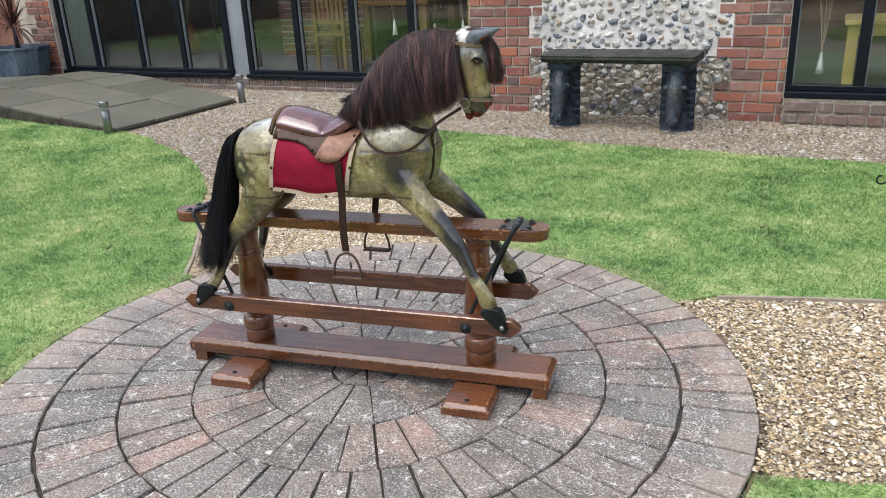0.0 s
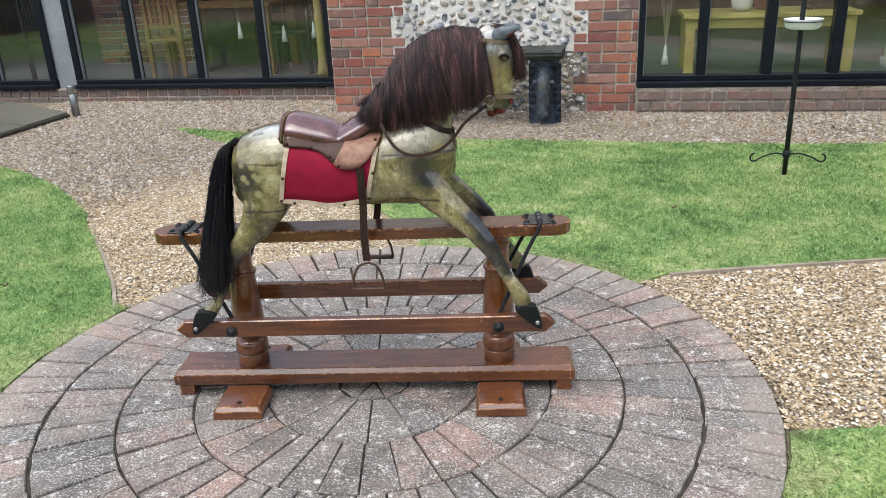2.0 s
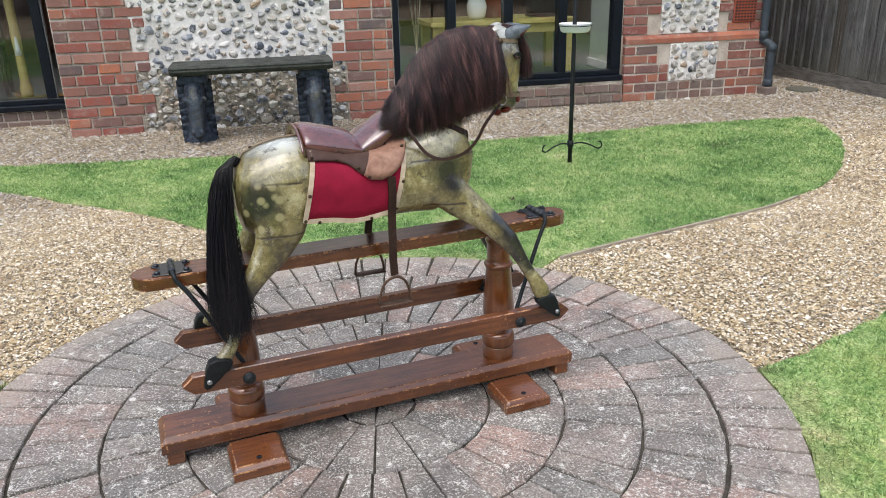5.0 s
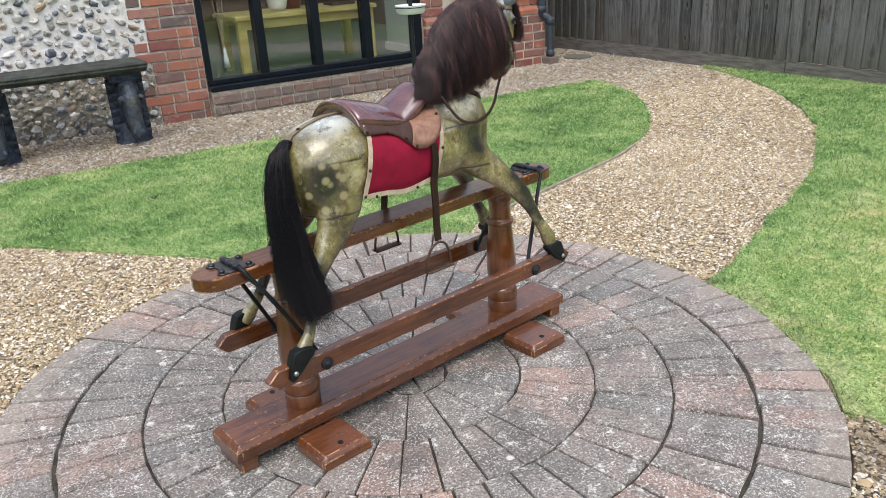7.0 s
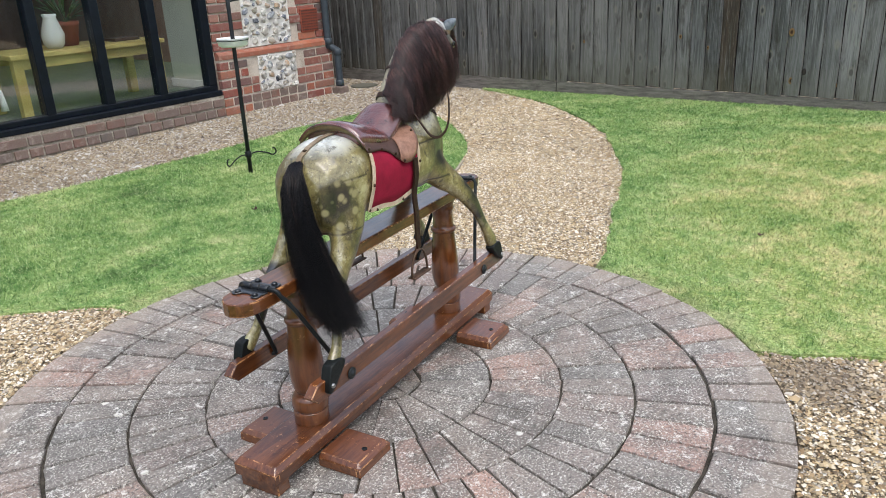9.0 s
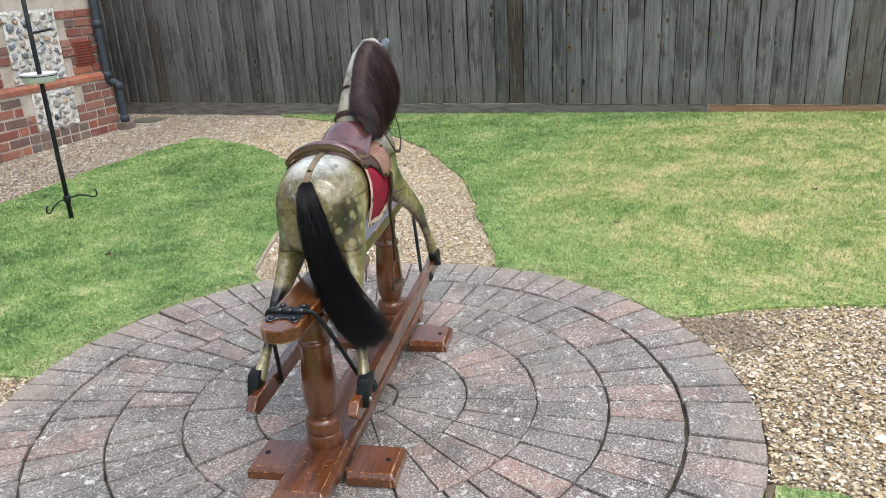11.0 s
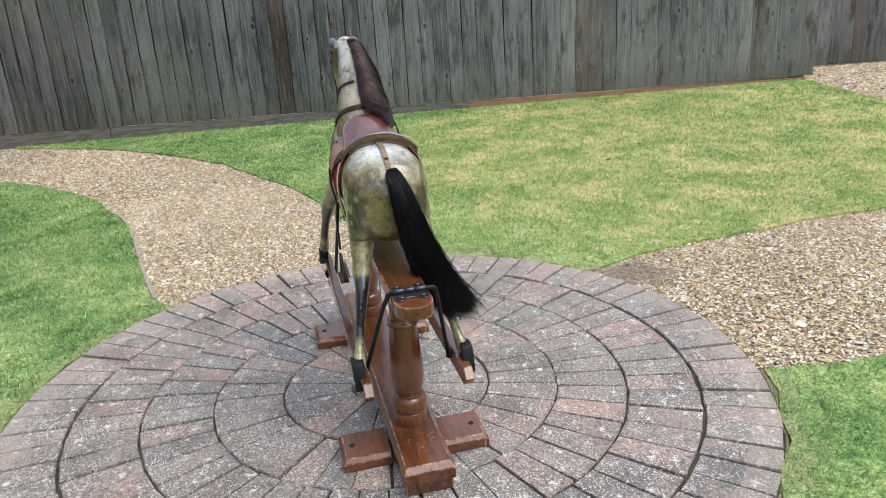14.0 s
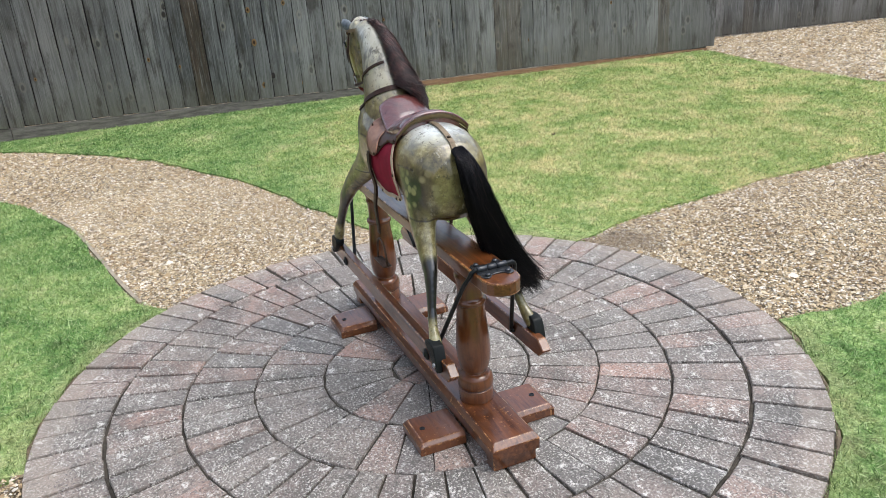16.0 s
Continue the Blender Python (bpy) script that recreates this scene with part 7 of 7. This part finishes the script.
feeder = empty("bird_feeder_stand", pose(0.44, 4.24, -0.115), "slim black bird feeder pole with white dish in the lawn", "bird feeder")
bm = bmesh.new()
tube(bm, [(0, 0, 0), (0, 0, 0.4), (0, 0, 0.8), (0, 0, 1.6)], [0.0135, 0.013, 0.0125, 0.0115], 10, 1.0, (1, 0, 0))
part("pole", bm, M_IRON, feeder, "", True)
part("collar", lathe(bmesh.new(), [(0.017, 0.115), (0.02, 0.118), (0.02, 0.15), (0.017, 0.153)], 12), M_IRON, feeder, "", True)
for s in (-1, 1):
    bm = bmesh.new()
    tube(bm, smooth_line([(0, 0, 0.128), (s * 0.06, -0.01, 0.138), (s * 0.12, -0.02, 0.122), (s * 0.165, -0.03, 0.1), (s * 0.188, -0.035, 0.112), (s * 0.182, -0.034, 0.138), (s * 0.168, -0.03, 0.14)], 4), 0.0045, 6, 1.0, (0, 1, 0))
    part("scroll_arm", bm, M_IRON, feeder, "", True)
dish = part("dish", lathe(bmesh.new(), [(0.001, 0.782), (0.072, 0.782), (0.085, 0.792), (0.092, 0.828), (0.095, 0.832), (0.09, 0.832), (0.083, 0.798), (0.07, 0.79), (0.001, 0.79)], 28, (0.012, 0.02, 0)), M_WHITE, feeder, "shallow white feeding dish", True)
bm = bmesh.new()
tube(bm, [(0.012 + 0.0935 * math.cos(a), 0.02 + 0.0935 * math.sin(a), 0.82) for a in np.linspace(0, 2 * math.pi, 29)[:-1]], 0.0022, 6, 1.0, (0, 0, 1), True)
part("rim_wire", bm, M_IRON, dish, "", True)
bm = bmesh.new()
tube(bm, [(0, 0, 1.04), (0.08, 0.01, 1.044), (0.165, 0.02, 1.05)], 0.0065, 8, 1.0, (0, 0, 1))
part("perch", bm, M_IRON, feeder, "", True)

pipe = empty("downpipe", pose(0, 0, 0), "slate grey plastic downpipe with a swan-neck at the house corner", "downpipe", kind="structure")
bm = bmesh.new()
tube(bm, smooth_line([(2.95, 6.09, 2.4), (2.95, 6.09, 1.2), (2.95, 6.09, 0.39), (2.96, 6.085, 0.345), (3.0, 6.05, 0.305), (3.015, 6.04, 0.26), (3.015, 6.04, -0.07)], 4), 0.034, 14, 1.0, (0.6, 0.8, 0))
part("pipe", bm, M_PIPE, pipe, "", True)
for x, y, z in ((2.95, 6.09, 0.39), (3.015, 6.04, 0.28), (3.015, 6.04, -0.02), (2.95, 6.09, 0.84)):
    part("socket", lathe(bmesh.new(), [(0.035, -0.03), (0.041, -0.028), (0.041, 0.026), (0.035, 0.03)], 16, (x, y, z)), M_PIPE, pipe, "", True)
part("gully", box(bmesh.new(), 2.955, 3.075, 5.98, 6.1, -0.15, -0.052, 0.012, 2), M_PLINTH, pipe, "dusty clay gully surround")
bm = bmesh.new()
lathe(bm, [(0.14, -0.125), (0.14, -0.106), (0.12, -0.102), (0.001, -0.102)], 24, (3.42, 6.1, 0))
tagged(mesh_ob("drain_cover", bm, M_FLAG), "round grey drain cover sunk in the gravel", "drain cover")


def bollard(x, y):
    root = empty("bollard_light", pose(x, y, float(ground_z(x, y)) - 0.005), "short brushed steel bollard light beside the terrace", "bollard light", "bollard lights by the terrace")
    part("tube", lathe(bmesh.new(), [(0.034, 0.0), (0.034, 0.2), (0.03, 0.203), (0.001, 0.203)], 18), M_POST, root, "", True)
    part("lens", lathe(bmesh.new(), [(0.026, 0.203), (0.026, 0.235), (0.001, 0.235)], 18), M_GLASS, root)
    part("cap", lathe(bmesh.new(), [(0.038, 0.235), (0.04, 0.238), (0.04, 0.272), (0.037, 0.279), (0.001, 0.28)], 18), M_POST, root, "", True)
    return root


b1 = bollard(-5.26, 4.44)
copy_thing(b1, pose(-5.17, 6.0, -0.125))

planter = empty("planter", pose(-8.74, 6.32, 0.046), "round blue-grey zinc tub planter on the terrace", "planter")
part("tub", lathe(bmesh.new(), [(0.28, 0.0), (0.29, 0.01), (0.34, 0.29), (0.355, 0.3), (0.355, 0.322), (0.335, 0.322), (0.33, 0.28), (0.001, 0.28)], 8), M_ZINC, planter)
part("soil", lathe(bmesh.new(), [(0.33, 0.281), (0.2, 0.29), (0.001, 0.295)], 20), M_JOINT, planter, "dark soil")
palm = empty("bronze_cordyline", pose(-8.74, 6.32, 0.333), "spiky bronze-leaved palm in the zinc tub", "plant")
bm = bmesh.new()
tube(bm, [(0, 0, 0), (0.005, 0, 0.12), (0, 0.005, 0.26)], [0.03, 0.025, 0.02], 8, 1.0, (1, 0, 0))
part("stem", bm, M_DARKWOOD, palm, "", True)
r9 = random.Random(2)
for k in range(46):
    a, lift, ln = r9.uniform(0, 6.283), r9.uniform(0.1, 1.4), r9.uniform(0.4, 0.62)
    bm = bmesh.new()
    line, wid = [], []
    for i in range(7):
        t = i / 6
        out, up = ln * math.cos(lift) * t, ln * math.sin(lift) * t - 0.28 * (1.4 - lift) * t * t
        line.append(Vector((out * math.cos(a), out * math.sin(a), 0.22 + 0.06 * (k % 5) / 5 + up)))
        wid.append(0.013 * (1 - t) ** 0.6 * min(1, 0.5 + 2 * t) + 0.0008)
    tube(bm, line, wid, 4, 0.18, (0, 0, 1))
    part("leaf", bm, M_LEAFRED, palm)

# ---- behind the glass ----
table = empty("pine_table", pose(0, 0, 0), "low pale pine table standing inside the window", "table")
part("tabletop", box(bmesh.new(), 0.035, 1.29, 6.28, 6.87, 0.55, 0.585, 0.004), M_PINE, table)
part("apron", box(bmesh.new(), 0.1, 1.225, 6.32, 6.34, 0.475, 0.55, 0.002), M_PINE, table)
part("apron", box(bmesh.new(), 0.1, 1.225, 6.81, 6.83, 0.475, 0.55, 0.002), M_PINE, table)
for x in (0.06, 1.2):
    for y in (6.315, 6.77):
        part("leg", box(bmesh.new(), x, x + 0.07, y, y + 0.065, 0.12, 0.55, 0.003), M_PINE, table)
pot = empty("plant_pot", pose(0.66, 6.62, 0.585), "red flower pot with a leafy green plant on the table", "plant pot")
part("pot", lathe(bmesh.new(), [(0.065, 0.0), (0.09, 0.15), (0.096, 0.152), (0.096, 0.185), (0.086, 0.185), (0.08, 0.16), (0.001, 0.16)], 20), M_TERRA, pot, "", True)
for k in range(34):
    a, ln, up = r9.uniform(0, 6.283), r9.uniform(0.1, 0.26), r9.uniform(0.12, 0.45)
    bm = bmesh.new()
    line = [Vector((ln * t * math.cos(a), ln * t * math.sin(a), 0.16 + up * t - 0.1 * t * t)) for t in (0, 0.3, 0.6, 0.8, 1.0)]
    tube(bm, line, [0.002, 0.002, 0.012, 0.016, 0.001], 5, 0.2, (0, 0, 1))
    part("leaf", bm, M_LEAF, pot)
jug = tagged(mesh_ob("jug", lathe(bmesh.new(), [(0.05, 0.585), (0.075, 0.618), (0.085, 0.688), (0.06, 0.768), (0.045, 0.808), (0.055, 0.838), (0.048, 0.838), (0.001, 0.748)], 20, (0.48, 6.5, 0)), M_WHITE, True), "pale ceramic jug standing on the pine table", "jug")
book = tagged(mesh_ob("book", box(bmesh.new(), 0.95, 1.17, 6.45, 6.63, 0.585, 0.608, 0.003), M_SKIRT), "closed dark book lying on the table", "book")


def tassel(x, y, z, cords, label, seed):
    """Dried stems or cords that hang together, with a white paper tassel at the foot."""
    root = empty("hanging_tassel", pose(x, y, z), label, "ornament", "tassels hanging inside the glass")
    r = random.Random(seed)
    for k in range(cords):
        bm = bmesh.new()
        dx, dy = r.uniform(-0.09, 0.09), r.uniform(-0.03, 0.03)
        tube(bm, [(dx, dy, 2.5 - z), (dx * 0.7, dy * 0.7, 0.55), (0, 0, 0.14)], 0.0012, 4, 1.0, (1, 0, 0))
        part("cord", bm, M_CREAM, root)
    part("tassel", lathe(bmesh.new(), [(0.006, 0.15), (0.012, 0.12), (0.014, 0.1), (0.02, 0.06), (0.028, 0.0), (0.02, 0.002), (0.001, 0.004)], 10), M_WHITE, root, "white paper tassel", True)
    return root


tassel(-0.09, 6.26, 0.22, 9, "bundle of pale cords ending in a white tassel", 1)
for x, y, z, k in ((-4.0, 7.05, 0.42, 2), (-3.55, 7.05, 0.38, 2), (-3.27, 7.1, 0.4, 2), (-4.5, 7.15, 0.46, 1)):
    tassel(x, y, z, k, "white paper tassel hanging on thin cords", int(-x * 10))


def chair(x, y, turn, material, label):
    root = empty("dining_chair", pose(x, y, -0.05, 0, 0, turn), label, "chair", "chairs at the indoor table")
    part("seat", box(bmesh.new(), -0.2, 0.2, -0.2, 0.2, 0.42, 0.455, 0.008), material, root)
    for a in (-0.18, 0.18):
        part("leg", box(bmesh.new(), a - 0.02, a + 0.02, -0.19, -0.15, 0, 0.42, 0.003), material, root)
        part("back_post", box(bmesh.new(), a - 0.02, a + 0.02, 0.16, 0.2, 0, 0.95, 0.003), material, root)
    part("top_rail", box(bmesh.new(), -0.2, 0.2, 0.165, 0.195, 0.86, 0.95, 0.004), material, root)
    part("low_rail", box(bmesh.new(), -0.16, 0.16, 0.17, 0.19, 0.55, 0.59, 0.003), material, root)
    for k in range(5):
        part("slat", box(bmesh.new(), -0.135 + 0.06 * k, -0.105 + 0.06 * k, 0.173, 0.187, 0.59, 0.86), material, root)
    return root


oak_table = empty("oak_table", pose(0, 0, 0), "solid oak dining table standing in the room", "table")
part("tabletop", box(bmesh.new(), -5.35, -4.0, 7.8, 8.7, 0.66, 0.7, 0.005), M_OAK, oak_table)
for x in (-5.3, -4.14):
    for y in (7.85, 8.56):
        part("leg", box(bmesh.new(), x, x + 0.09, y, y + 0.09, -0.05, 0.66, 0.004), M_OAK, oak_table)
chair(-5.0, 7.55, 180, M_OAK, "oak dining chair with a slatted back")
chair(-3.85, 8.05, -80, M_DARKWOOD, "dark wooden chair with a slatted back")
chair(-4.5, 9.05, 5, M_DARKWOOD, "dark wooden chair with a slatted back")
chair(-6.7, 7.85, 160, M_DARKWOOD, "dark wooden chair with a slatted back")
stand2 = empty("display_stand", pose(-3.4, 7.6, -0.05), "turned pine pedestal on a cross-shaped wooden foot", "stand")
part("post", lathe(bmesh.new(), [(0.05, 0.03), (0.055, 0.12), (0.04, 0.16), (0.036, 0.4), (0.042, 0.6), (0.036, 0.66), (0.04, 0.9), (0.05, 1.1)], 16), M_PINE, stand2, "", True)
for turn in (25, 115):
    b2 = box(bmesh.new(), -0.4, 0.4, -0.045, 0.045, 0, 0.035, 0.006)
    b2.transform(pose(0, 0, 0.0005 * turn / 25, 0, 0, turn))
    part("cross_foot", b2, M_OAK, stand2)
cab = empty("dark_cabinet", pose(0, 0, 0), "tall dark cabinet against the room's back wall", "cabinet")
part("body", box(bmesh.new(), -7.6, -6.2, 10.9, 11.5, -0.05, 1.6, 0.006), M_DARKWOOD, cab)
for x in (-7.58, -6.895):
    d = part("door", box(bmesh.new(), x, x + 0.675, 10.875, 10.898, 0.02, 1.55, 0.004), M_DARKWOOD, cab)
    part("handle", box(bmesh.new(), x + 0.31, x + 0.36, 10.86, 10.874, 0.7, 0.85, 0.003), M_STEEL, d)
log_basket = empty("copper_urn", pose(-8.6, 9.0, -0.05), "brown glazed urn with dried stems inside the glazing", "urn")
part("urn", lathe(bmesh.new(), [(0.09, 0.0), (0.15, 0.1), (0.16, 0.25), (0.1, 0.38), (0.08, 0.42), (0.1, 0.45), (0.09, 0.45), (0.001, 0.4)], 20), M_TERRA, log_basket, "", True)
for k in range(14):
    a = r9.uniform(0, 6.283)
    bm = bmesh.new()
    tube(bm, [(0, 0, 0.4), (0.08 * math.cos(a), 0.08 * math.sin(a), 0.7), (0.2 * math.cos(a), 0.2 * math.sin(a), 1.0)], 0.004, 4, 1.0, (1, 0, 0))
    part("stem", bm, M_OAK, log_basket)
